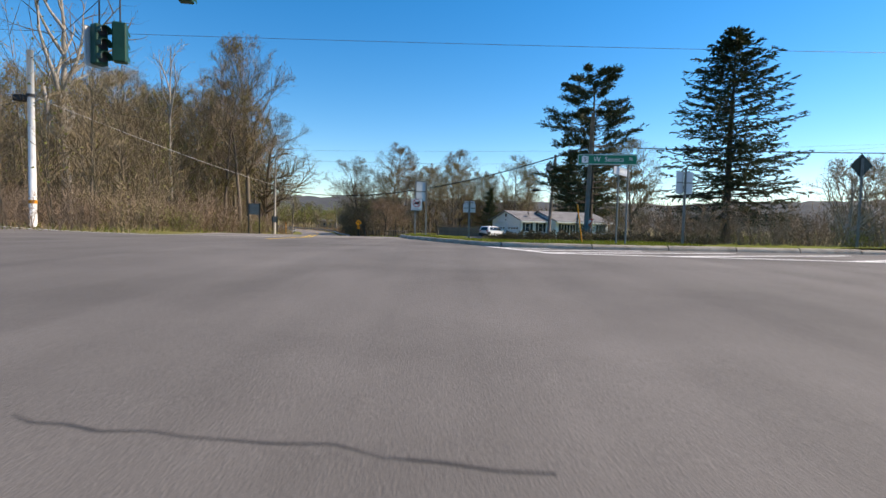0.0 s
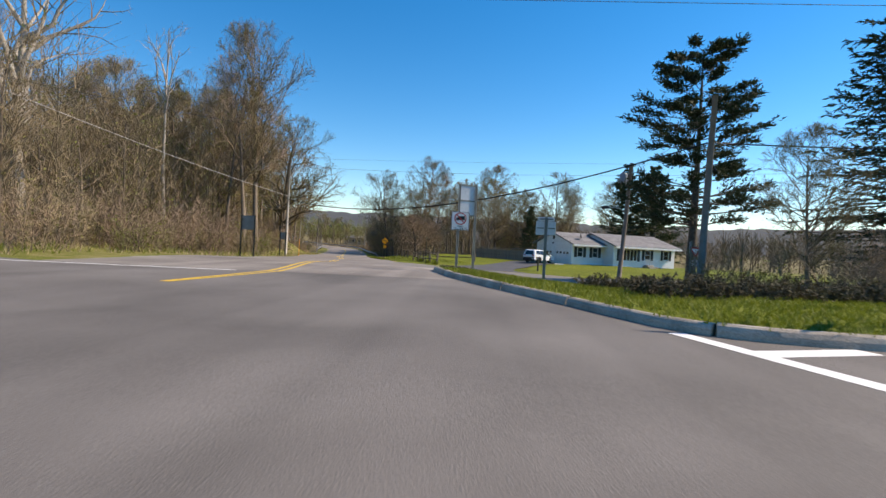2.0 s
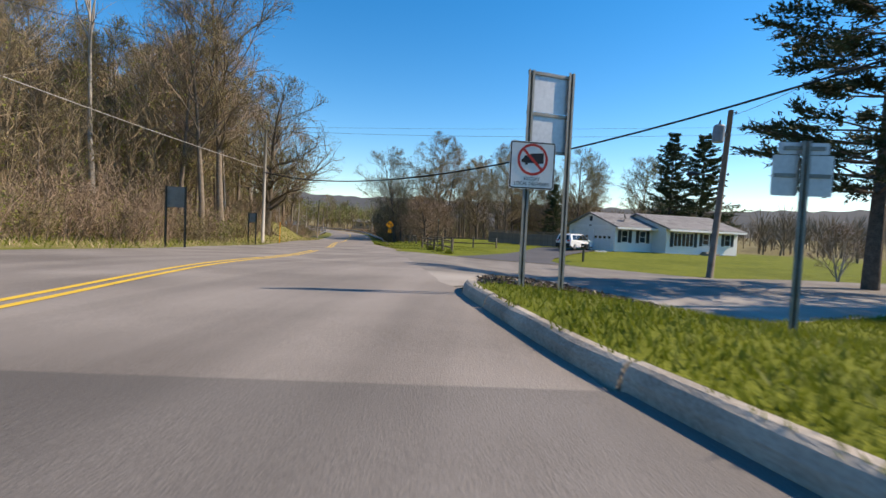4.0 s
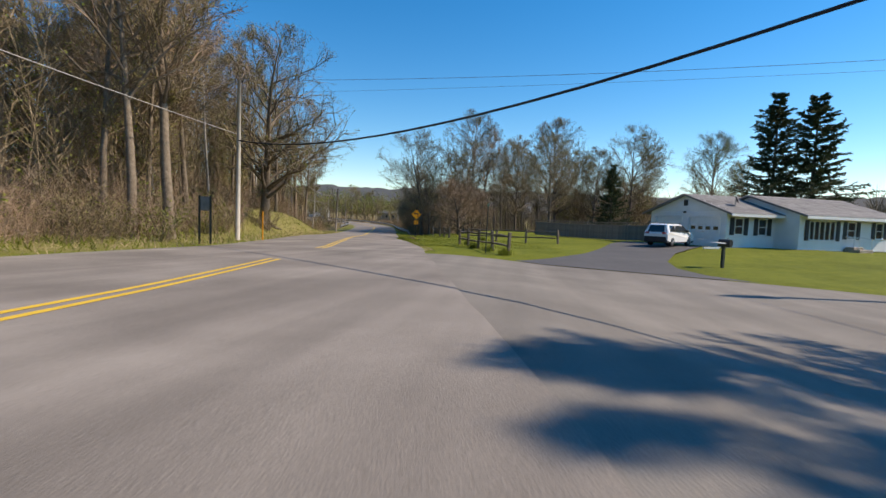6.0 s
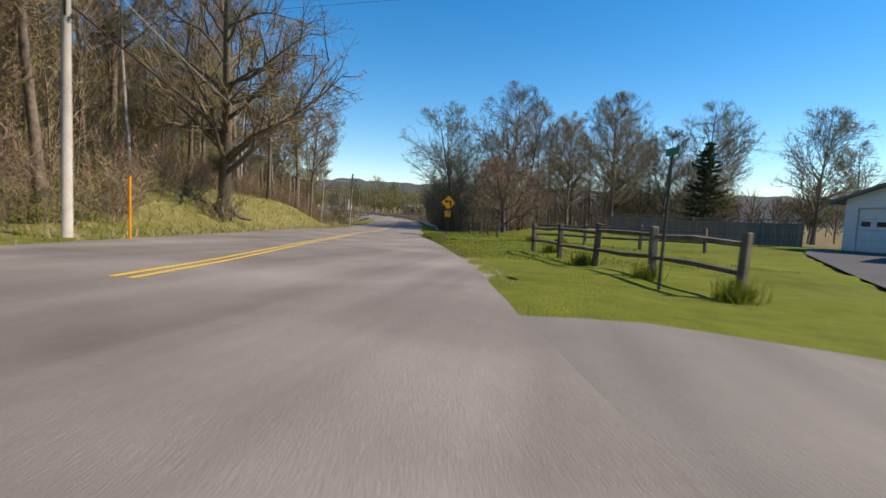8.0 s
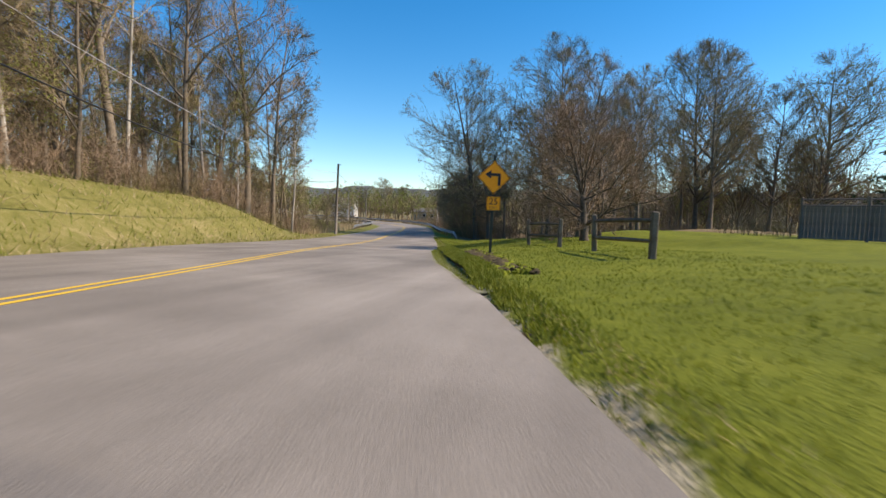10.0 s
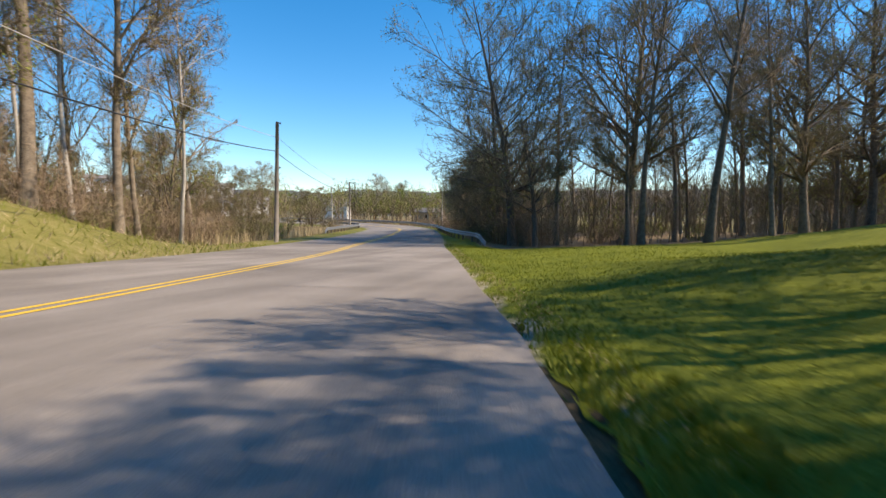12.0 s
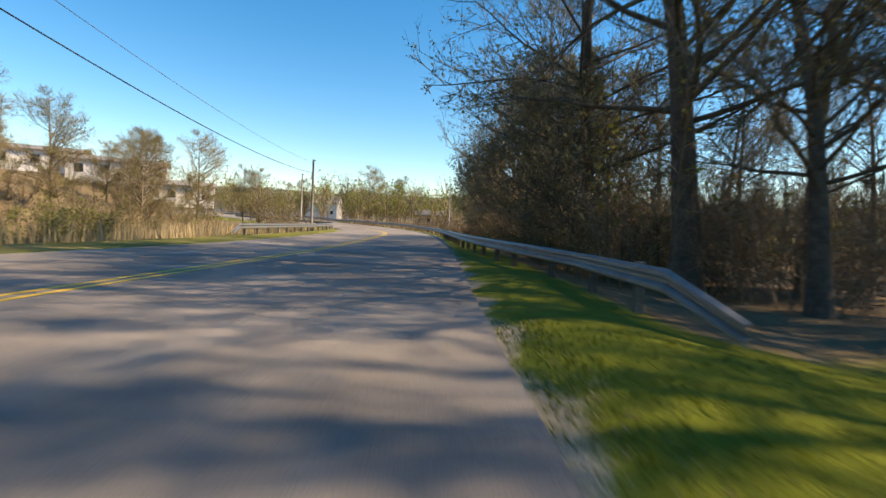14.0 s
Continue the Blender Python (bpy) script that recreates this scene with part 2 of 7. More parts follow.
def ground_material():
    """Lawn, leaf litter and bare verge, chosen by the ground's own cover attribute."""
    m = bpy.data.materials.new("ground_cover")
    m.use_nodes = True
    nt = m.node_tree
    b = nt.nodes["Principled BSDF"]
    tc = nt.nodes.new("ShaderNodeTexCoord")

    def noise(scale, detail=6.0):
        n = nt.nodes.new("ShaderNodeTexNoise")
        n.inputs["Scale"].default_value = scale
        n.inputs["Detail"].default_value = detail
        nt.links.new(tc.outputs["Object"], n.inputs["Vector"])
        return n

    def ramp(src, stops):
        r = nt.nodes.new("ShaderNodeValToRGB")
        while len(r.color_ramp.elements) < len(stops):
            r.color_ramp.elements.new(0.5)
        for e, (p, c) in zip(r.color_ramp.elements, stops):
            e.position, e.color = p, (*c, 1)
        nt.links.new(src, r.inputs["Fac"])
        return r.outputs["Color"]

    big, mid, fine = noise(0.35), noise(2.2), noise(30.0, 4.0)
    mixn = nt.nodes.new("ShaderNodeMixRGB")
    mixn.inputs["Fac"].default_value = 0.5
    nt.links.new(big.outputs["Fac"], mixn.inputs[1])
    nt.links.new(mid.outputs["Fac"], mixn.inputs[2])
    mixf = nt.nodes.new("ShaderNodeMixRGB")
    mixf.inputs["Fac"].default_value = 0.45
    nt.links.new(mixn.outputs[0], mixf.inputs[1])
    nt.links.new(fine.outputs["Fac"], mixf.inputs[2])
    lawn = ramp(mixf.outputs[0], [(0.34, (0.063, 0.081, 0.008)), (0.5, (0.125, 0.148, 0.013)), (0.66, (0.198, 0.212, 0.028))])
    litter = ramp(mixf.outputs[0], [(0.34, (0.075, 0.052, 0.032)), (0.5, (0.17, 0.125, 0.075)), (0.66, (0.28, 0.215, 0.135))])
    bank = ramp(mixf.outputs[0], [(0.36, (0.075, 0.072, 0.022)), (0.48, (0.16, 0.155, 0.042)), (0.56, (0.22, 0.19, 0.075)), (0.66, (0.34, 0.28, 0.14))])
    verge = ramp(mixf.outputs[0], [(0.34, (0.17, 0.15, 0.10)), (0.5, (0.29, 0.26, 0.19)), (0.66, (0.38, 0.35, 0.27))])
    at = nt.nodes.new("ShaderNodeAttribute")
    at.attribute_name = "cover"
    sep = nt.nodes.new("ShaderNodeSeparateColor")
    nt.links.new(at.outputs["Color"], sep.inputs[0])
    col = lawn
    for ch, c in zip(("Red", "Green", "Blue"), (litter, bank, verge)):
        # ragged borders between the covers
        am = nt.nodes.new("ShaderNodeMath")
        am.operation = "MULTIPLY_ADD"
        nt.links.new(mixf.outputs[0], am.inputs[0])
        am.inputs[1].default_value = 1.4
        am.inputs[2].default_value = -0.7
        ad = nt.nodes.new("ShaderNodeMath")
        nt.links.new(sep.outputs[ch], ad.inputs[0])
        nt.links.new(am.outputs[0], ad.inputs[1])
        sm = nt.nodes.new("ShaderNodeMapRange")
        sm.interpolation_type = "SMOOTHSTEP"
        sm.inputs["From Min"].default_value = 0.35
        sm.inputs["From Max"].default_value = 0.65
        nt.links.new(ad.outputs[0], sm.inputs["Value"])
        mx = nt.nodes.new("ShaderNodeMixRGB")
        nt.links.new(sm.outputs["Result"], mx.inputs["Fac"])
        nt.links.new(col, mx.inputs[1])
        nt.links.new(c, mx.inputs[2])
        col = mx.outputs[0]
    nt.links.new(col, b.inputs["Base Color"])
    b.inputs["Roughness"].default_value = 0.95
    b.inputs["Specular IOR Level"].default_value = 0.15
    bp = nt.nodes.new("ShaderNodeBump")
    bp.inputs["Strength"].default_value = 0.7
    bp.inputs["Distance"].default_value = 0.05
    nt.links.new(fine.outputs["Fac"], bp.inputs["Height"])
    nt.links.new(bp.outputs["Normal"], b.inputs["Normal"])
    return m


GROUND = ground_material()

# ---------------------------------------------------------------- mesh helpers


def mesh_object(name, bm, mat, parent=None, smooth=False, label=""):
    me = bpy.data.meshes.new(name)
    bm.to_mesh(me)
    bm.free()
    for m in (mat if isinstance(mat, (list, tuple)) else [mat]):
        me.materials.append(m)
    if smooth:
        for p in me.polygons:
            p.use_smooth = True
    ob = new(name, me)
    if parent is not None:
        ob.parent = parent
    if label:
        ob["label"] = label
    return ob


def part(name, bm, mat, parent, label="", smooth=False):
    return mesh_object(name, bm, mat, parent, smooth, label)


def pydata(name, verts, faces, mat, parent=None, smooth=False, label=""):
    me = bpy.data.meshes.new(name)
    me.from_pydata(verts, [], faces)
    me.materials.append(mat)
    if smooth:
        me.polygons.foreach_set("use_smooth", [True] * len(me.polygons))
    ob = new(name, me)
    if parent is not None:
        ob.parent = parent
    if label:
        ob["label"] = label
    return ob


def empty(name, m, label, category, group="", kind=""):
    ob = new(name)
    ob.empty_display_size = 0.3
    ob.matrix_world = m
    return tagged(ob, label, category, group, kind)


def add_box(bm, x0, x1, y0, y1, z0, z1, bevel=0.0):
    vs = [bm.verts.new((x, y, z)) for z in (z0, z1) for y in (y0, y1) for x in (x0, x1)]
    fs = [(0, 2, 3, 1), (4, 5, 7, 6), (0, 1, 5, 4), (2, 6, 7, 3), (0, 4, 6, 2), (1, 3, 7, 5)]
    faces = [bm.faces.new([vs[i] for i in f]) for f in fs]
    if bevel > 0:
        edges = list({e for f in faces for e in f.edges})
        bmesh.ops.bevel(bm, geom=edges, offset=bevel, segments=1, affect="EDGES")
    return bm


def box(x0, x1, y0, y1, z0, z1, bevel=0.0):
    return add_box(bmesh.new(), x0, x1, y0, y1, z0, z1, bevel)


def add_tube(bm, pts, radii, sides=8, cap=True):
    rings = []
    n = len(pts)
    for i, p in enumerate(pts):
        a = Vector(pts[min(i + 1, n - 1)]) - Vector(pts[max(i - 1, 0)])
        a.normalize()
        ref = Vector((0, 0, 1)) if abs(a.z) < 0.9 else Vector((1, 0, 0))
        s = a.cross(ref).normalized()
        t = s.cross(a)
        rings.append([bm.verts.new(Vector(p) + (s * math.cos(k * 2 * math.pi / sides) + t * math.sin(k * 2 * math.pi / sides)) * radii[i]) for k in range(sides)])
    for r0, r1 in zip(rings, rings[1:]):
        for k in range(sides):
            bm.faces.new((r0[k], r0[(k + 1) % sides], r1[(k + 1) % sides], r1[k]))
    if cap:
        bm.faces.new(rings[0])
        bm.faces.new(rings[-1][::-1])
    return bm


def tube(pts, radii, sides=8, cap=True):
    return add_tube(bmesh.new(), pts, radii, sides, cap)


def add_prism(bm, outline, y0, y1):
    """An outline in x and z, drawn out from y0 to y1."""
    a = [bm.verts.new((x, y0, z)) for x, z in outline]
    b = [bm.verts.new((x, y1, z)) for x, z in outline]
    bm.faces.new(a)
    bm.faces.new(b[::-1])
    for i in range(len(a)):
        j = (i + 1) % len(a)
        bm.faces.new((a[j], a[i], b[i], b[j]))
    bmesh.ops.recalc_face_normals(bm, faces=bm.faces[:])
    return bm


def prism(outline, y0, y1):
    return add_prism(bmesh.new(), outline, y0, y1)


def smooth01(v, a, b):
    t = min(1.0, max(0.0, (v - a) / (b - a)))
    return t * t * (3 - 2 * t)


# ---------------------------------------------------------------- the lie of the land
# the line that the wheel track follows: y, x, z of the road surface
TRACK = [(-60, 3.0, -0.5), (-20, 1.2, -0.35), (0, 0.0, 0.0), (4.1, -0.44, 0.13), (8.8, -0.93, 0.24), (15, -1.65, 0.21), (21, -2.41, 0.16), (26.7, -3.54, 0.11),
         (33.1, -4.79, -0.16), (36.5, -5.57, -0.31), (48, -8.3, -0.68), (59.1, -11.0, -1.03), (69.6, -13.77, -1.42), (80.4, -16.8, -1.74), (91.3, -19.45, -2.12),
         (102.8, -22.26, -2.42), (112, -24.7, -2.52), (125, -28.0, -2.6), (140, -32.0, -2.55), (150, -34.9, -2.5), (154, -36.4, -2.45), (158, -38.1, -2.4), (162, -40.5, -2.3), (166, -44.0, -2.1), (170, -49.5, -1.9), (174, -57.0, -1.6), (178, -66.0, -1.3), (184, -82.0, -1.0), (190, -100.0, -0.8)]


def track(y):
    """x and z of the line at y, smoothly."""
    k = 0
    while k < len(TRACK) - 2 and TRACK[k + 1][0] < y:
        k += 1
    a, b = TRACK[k], TRACK[k + 1]
    p0, p3 = TRACK[max(k - 1, 0)], TRACK[min(k + 2, len(TRACK) - 1)]
    h = b[0] - a[0]
    t = (y - a[0]) / h
    if t < 0 or t > 1:
        s = [(b[i] - a[i]) / h for i in (1, 2)]
        return a[1] + s[0] * (y - a[0]), (a[2] if t < 0 else b[2])
    res = []
    for i in (1, 2):
        ma = (b[i] - p0[i]) / (b[0] - p0[0]) * h
        mb = (p3[i] - a[i]) / (p3[0] - a[0]) * h
        res.append((2 * t**3 - 3 * t**2 + 1) * a[i] + (t**3 - 2 * t**2 + t) * ma + (-2 * t**3 + 3 * t**2) * b[i] + (t**3 - t**2) * mb)
    return res[0], res[1]


# heights of the land off the road to the right
LEVELS = [(9.5, 43.7, -0.95), (4.85, 51.7, -0.95), (-4.3, 53, -0.88), (9, 67.5, -0.62), (15, 65, -0.6), (23, 68, -0.7), (11, 36, -0.4), (18, 31, -0.1), (30, 22, 0.1),
          (-7.6, 62.5, -0.95), (-5.3, 77.4, -1.2), (-3, 87, -0.95), (-5, 100, -0.95), (-9.5, 86, -1.45), (-15, 103, -2.1), (-18, 112, -2.6), (-22.2, 114.3, -3.0), (-21, 122, -2.95), (-12, 130, -3.2),
          (3, 112, -0.9), (0, 124, -2.2), (20, 112, -1.8), (40, 80, -1.2), (60, 40, -0.8), (0, 170, -3.0), (60, 150, -2.5), (30, 0, 0.1)]
LEFT_EDGE = [(18, -9.5), (26, -8.6), (40, -8.7), (48, -7.6), (60, -8.4), (70, -9.6), (85, -9.7), (100, -9.4), (115, -9.0), (135, -8.8), (158, -9.2), (162, -9.3), (166, -11.5), (170, -14), (174, -16), (200, -18)]


def table(rows, v):
    if v <= rows[0][0]:
        return rows[0][1]
    for (a, p), (b, q) in zip(rows, rows[1:]):
        if v <= b:
            return p + (q - p) * (v - a) / (b - a)
    return rows[-1][1]


def right_edge(y):
    return table([(16, 1.2), (21, 1.15), (24.9, 1.12), (25.5, 0.78), (26, 0.75), (30, 0.7), (47, 0.95), (55, 1.1), (61, 0.95), (66, 0.95), (71, 0.9), (74, 0.72), (77, 0.52), (82, 0.48), (84, 0.42), (87, 0.6), (90, 0.68), (94, 0.64), (100, 0.6), (110, 0.48), (125, 0.6), (150, 0.6), (165, 1.0), (175, 1.7), (200, 2.0)], y)


def right_level(x, y):
    w = s = 0.0
    for px, py, pz in LEVELS:
        k = 1.0 / ((x - px) ** 2 + (y - py) ** 2 + 4.0) ** 1.6
        w += k
        s += k * pz
    return s / w


def land(x, y):
    rx, rz = track(y)
    u = x - rx
    if y > 195:
        rz += min(y - 195, 90) * 0.065
    far = max(0.0, math.hypot(x, y - 60) - 150)
    lift = 0.012 * min(far, 400)
    if u >= 0:
        side = smooth01(u, 1.2, 6.0) * smooth01(y, 14, 30)
        z = rz + (right_level(x, y) - rz) * side
        # turf lip that stands above the worn edge of the road
        z += 0.10 * smooth01(u, 0.9, 1.3) * smooth01(y, 60, 70) * (1 - smooth01(y, 84, 96)) * (1 - smooth01(u, 2.5, 6.0))
        return z + lift
    edge = table(LEFT_EDGE, y)
    v = edge - u
    rise = 0.5 * smooth01(v, 1.0, 14.0) * smooth01(y, 18, 30) * (1 - smooth01(y, 95, 110))
    bank = 2.5 * smooth01(y, 52, 72) * (1 - smooth01(y, 92, 110)) * smooth01(v, 0.8, 6.5)
    dip = -0.35 * smooth01(y, 104, 116) * smooth01(v, 2.5, 8.0)
    slope = 5.5 * smooth01(v, 14, 44) * smooth01(y, 98, 125) * (1 - smooth01(y, 168, 182))
    return rz + rise + bank + dip + slope + 0.6 * smooth01(v, 20, 60) + lift


def land_rough(x, y):
    """The land with its small unevenness off the paved parts."""
    rx, rz = track(y)
    u = x - rx
    e = table(LEFT_EDGE, y)
    off = max(u - right_edge(y) - 0.12, e - u - 0.4, 0.0)
    k = min(1.0, off / 2.0) * (0 if y < 17 else 1)
    n = noise.noise(Vector((x * 0.35, y * 0.35, 3.0))) * 0.08 + noise.noise(Vector((x * 1.3, y * 1.3, 8.0))) * 0.025
    sag = -0.06 * (1 - min(1.0, off / 0.25))
    return land(x, y) + n * k + sag


# outlines of the paved parts beside the road
JUNCTION = [(-60, -14), (60, -22), (60, 8), (34, 16.6), (18, 16.8), (10, 15.6), (6, 14.6), (2.7, 15.0), (1.2, 15.8), (0.4, 17.2), (-0.2, 19), (-1.2, 21), (-11.5, 19.8), (-14.5, 20.6), (-24, 24), (-60, 37)]
SIDE = [(-3.1, 24.6), (-3.6, 27), (-4.2, 30), (-5.0, 34), (-5.9, 38), (-7.7, 46.0), (-7.9, 49.2), (-6.4, 49.6), (-4.6, 49.3), (-2.5, 48.2), (0.8, 46.9), (3.8, 45.6), (7.6, 43.6), (16, 40.6), (34, 34.5), (50, 29),
        (50, 25), (36, 29.8), (22, 33), (10.4, 31.9), (7.4, 29.5), (4.9, 27.7), (3.1, 26.6), (1.8, 26.0), (0.6, 25.95), (-1.2, 26.5)]
DRIVE = [(-4.0, 49.1), (-2.5, 48.3), (0.8, 47.0), (3.6, 45.8), (2.7, 47.6), (2.5, 50), (3.2, 53.6), (5.2, 58.8), (8.9, 64.9), (5.3, 70.6), (3.2, 66.5), (1.6, 61.5), (-0.3, 56), (-2.4, 51.6)]

# the island's kerb, from the cross street round the nose to the side street
KERB = [(36, 15.8), (26, 16.2), (18, 16.0), (13, 15.4), (10, 14.9), (7.5, 14.45), (5.4, 14.05), (3.8, 13.9), (2.6, 13.92), (1.95, 14.02), (1.5, 14.35), (1.2, 14.95), (0.72, 16.3), (0.05, 18.0), (-0.6, 19.6), (-1.06, 20.8),
        (-1.36, 21.6), (-1.62, 22.54), (-1.9, 23.56), (-2.15, 24.5), (-2.25, 25.0), (-2.21, 25.45), (-2.02, 25.85), (-1.79, 26.06), (-1.42, 26.25), (-1.02, 26.36), (-0.4, 26.3), (0.6, 25.95), (1.8, 25.9), (3.1, 26.4), (4.9, 27.5), (7.4, 29.3), (10.5, 31.7)]
INNER = KERB + [(16, 32.2), (24, 31.6), (36, 28.5)]


def inside_outline(x, y, pts):
    res = False
    j = len(pts) - 1
    for i in range(len(pts)):
        (xi, yi), (xj, yj) = pts[i], pts[j]
        if (yi > y) != (yj > y) and x < (xj - xi) * (y - yi) / (yj - yi) + xi:
            res = not res
        j = i
    return res


def build_ground():
    xs = [-2500, -1500, -900, -500, -300, -200, -160, -140] + [-125 + 3 * i for i in range(23)]
    xs += [-56 + 1.0 * i for i in range(16)] + [-40 + 0.5 * i for i in range(111)] + [16 + 1.0 * i for i in range(24)]
    xs += [44, 52, 64, 80, 110, 160, 240, 400, 700, 1200, 2500]
    ys = [-2500, -1200, -600, -300, -150, -80, -50, -35, -25, -18] + [-14 + i for i in range(28)] + [14 + 0.5 * i for i in range(224)] + [126 + i for i in range(42)] + [169 + 2 * i for i in range(13)]
    ys += [197, 203, 210, 230, 260, 300, 360, 450, 600, 900, 1500, 2500]
    verts = []
    for y in ys:
        for x in xs:
            z = land_rough(x, y)
            if -62 < x < 62 and -24 < y < 72 and any(inside_outline(x, y, o) for o in (JUNCTION, SIDE, DRIVE, INNER)):
                z = land(x, y) - 0.07
            verts.append((x, y, z))
    nx = len(xs)
    faces = [(j * nx + i, j * nx + i + 1, (j + 1) * nx + i + 1, (j + 1) * nx + i) for j in range(len(ys) - 1) for i in range(nx - 1)]
    ob = pydata("ground", verts, faces, GROUND, smooth=True)
    cover = ob.data.color_attributes.new("cover", "FLOAT_COLOR", "POINT")
    vals = []
    for x, y, z in verts:
        rx, rz = track(y)
        u = x - rx
        v = table(LEFT_EDGE, y) - u
        litter = bank = verge = 0.0
        if u < -3:
            litter = smooth01(v, 4.0, 9.0)
            bank = (1 - smooth01(v, 6.0, 12.0)) * smooth01(v, 0.2, 1.0) * 0.55 * smooth01(y, 16, 22)
            bank = max(bank, smooth01(y, 55, 64) * (1 - smooth01(y, 104, 111)) * (1 - smooth01(v, 9, 15)))
            litter *= 1 - smooth01(y, 58, 66) * (1 - smooth01(v, 9, 14)) * (1 - smooth01(y, 104, 111))
            verge = 1 - smooth01(v, 0.2, 1.0)
        else:
            verge = (1 - smooth01(u - right_edge(y), 0.02, 0.34)) * (1 if y > 52 else 0)
            litter = smooth01(y - 0.35 * (x + 22), 112, 117) * smooth01(u, 2.0, 4.0)
            if y > 95 and x > -2:
                litter = max(litter, smooth01(y, 100, 112))
        if abs(u) > 60 or y > 175:
            bank = 0.5
            litter = max(litter, smooth01(math.hypot(x, y - 60), 60, 110) * (0 if 195 < y < 236 and x < -40 else 1))
        vals += [litter, bank, verge, 1.0]
    cover.data.foreach_set("color", vals)
    return tagged(ob, "rolling ground of mown lawn, leaf litter and grassy bank", "ground", kind="structure")


build_ground()


def drape(name, outline, mat, lift, step=1.5, label="", category="", kind="structure", flat=None):
    """A sheet with a given outline, laid over the land."""
    bm = bmesh.new()
    bm.faces.new([bm.verts.new((x, y, 0)) for x, y in outline])
    x0, x1 = min(p[0] for p in outline), max(p[0] for p in outline)
    y0, y1 = min(p[1] for p in outline), max(p[1] for p in outline)
    for axis, lo, hi in ((0, x0, x1), (1, y0, y1)):
        c = math.ceil(lo / step) * step + 0.013
        while c < hi:
            co, no = [0, 0, 0], [0, 0, 0]
            co[axis], no[axis] = c, 1
            bmesh.ops.bisect_plane(bm, geom=bm.verts[:] + bm.edges[:] + bm.faces[:], plane_co=co, plane_no=no)
            c += step
    bmesh.ops.recalc_face_normals(bm, faces=bm.faces[:])
    for f in bm.faces:
        if f.normal.z < 0:
            f.normal_flip()
    for v in bm.verts:
        v.co.z = land(v.co.x, v.co.y) + lift if flat is None else flat
    ob = mesh_object(name, bm, mat, smooth=True)
    return tagged(ob, label, category, kind=kind) if label else ob


def ribbon(name, ys, left, right, mat, lift, lateral=6, wiggle=0.0):
    """A strip along the road between two offsets from the track."""
    verts, faces = [], []
    for y in ys:
        rx, _ = track(y)
        a, b = left(y), right(y)
        for k in range(lateral + 1):
            f = k / lateral
            w = (noise.noise(Vector((y * 1.7, k * 9.0, 1.0))) * wiggle) if k in (0, lateral) else 0
            x = rx + a + (b - a) * f + w
            verts.append((x, y, land(x, y) + lift))
    n = lateral + 1
    for j in range(len(ys) - 1):
        for k in range(lateral):
            faces.append((j * n + k, j * n + k + 1, (j + 1) * n + k + 1, (j + 1) * n + k))
    return pydata(name, verts, faces, mat, smooth=True)


def left_edge(y):
    return table(LEFT_EDGE, y)


def depth(x, y):
    """How far a place lies beyond the road's other edge."""
    return left_edge(y) - (x - track(y)[0])


def yellow(y):
    return table([(20, -3.6), (40, -3.6), (52, -3.65), (60, -4.1), (70, -4.5), (90, -4.5), (110, -4.6), (130, -4.4), (156, -4.4), (163, -4.9), (170, -6.8), (176, -8.0), (200, -8.5)], y)


steps = [17 + 0.75 * i for i in range(int((190 - 17) / 0.75) + 1)]
tagged(ribbon("road", steps, lambda y: left_edge(y) - 0.15, right_edge, ASPHALT, 0.03, 10, 0.05), "worn grey asphalt road running downhill", "road", kind="structure")
# junction: the wide cross street and its corner
drape("junction_pavement", JUNCTION, ASPHALT_DARK, 0.036, 2.0, "wide grey asphalt junction pavement", "road")
# side street of older, paler asphalt
drape("side_street", SIDE, ASPHALT_OLD, 0.014, 1.0, "pale worn asphalt side street", "road")
drape("side_street_apron", [(-2.65, 25.2), (-2.95, 26.24), (-3.2, 27.3), (-3.5, 28.7), (-3.1, 28.83), (-2.4, 28.5), (-1.2, 29.5), (0.5, 30.4), (3, 31.2), (6, 32.0), (9.5, 32.2), (7.4, 29.5), (4.9, 27.7), (3.1, 26.6), (1.8, 26.05), (0.6, 26.1), (-1.0, 26.5), (-1.85, 26.2), (-2.25, 25.7)], APRON, 0.024, 0.75, "pale worn concrete-grey apron at the island's nose", "road")
drape("driveway", DRIVE, ASPHALT_NEW, 0.028, 1.5, "dark smooth asphalt driveway", "driveway")


def stripe(name, ys, off, width, mat, lift=0.044, label="", category="road marking"):
    ob = ribbon(name, ys, lambda y: off(y) - width / 2, lambda y: off(y) + width / 2, mat, lift, 1)
    return tagged(ob, label, category)


near = [20.5 + 0.5 * i for i in range(int((42.2 - 20.5) / 0.5) + 1)]
farm = [49.3 + 0.75 * i for i in range(int((188 - 49.3) / 0.75) + 1)]
for ys in (near, farm):
    for d in (-0.13, 0.13):
        stripe("yellow_line", ys, lambda y, d=d: yellow(y) + d, 0.11, YELLOW_PAINT, 0.0345, "worn yellow centre line painted on asphalt")

MOSSY = material("mossy_gravel", [(0.30, (0.13, 0.135, 0.06)), (0.45, (0.20, 0.195, 0.11)), (0.58, (0.26, 0.245, 0.18)), (0.72, (0.34, 0.32, 0.27))], rough=0.95, scale=1.6, fine=34, bump=0.9)


def shoulder_width(y):
    return table([(72, 0.06), (75, 0.36), (78, 0.44), (80, 0.40), (84, 0.44), (87, 0.08)], y)


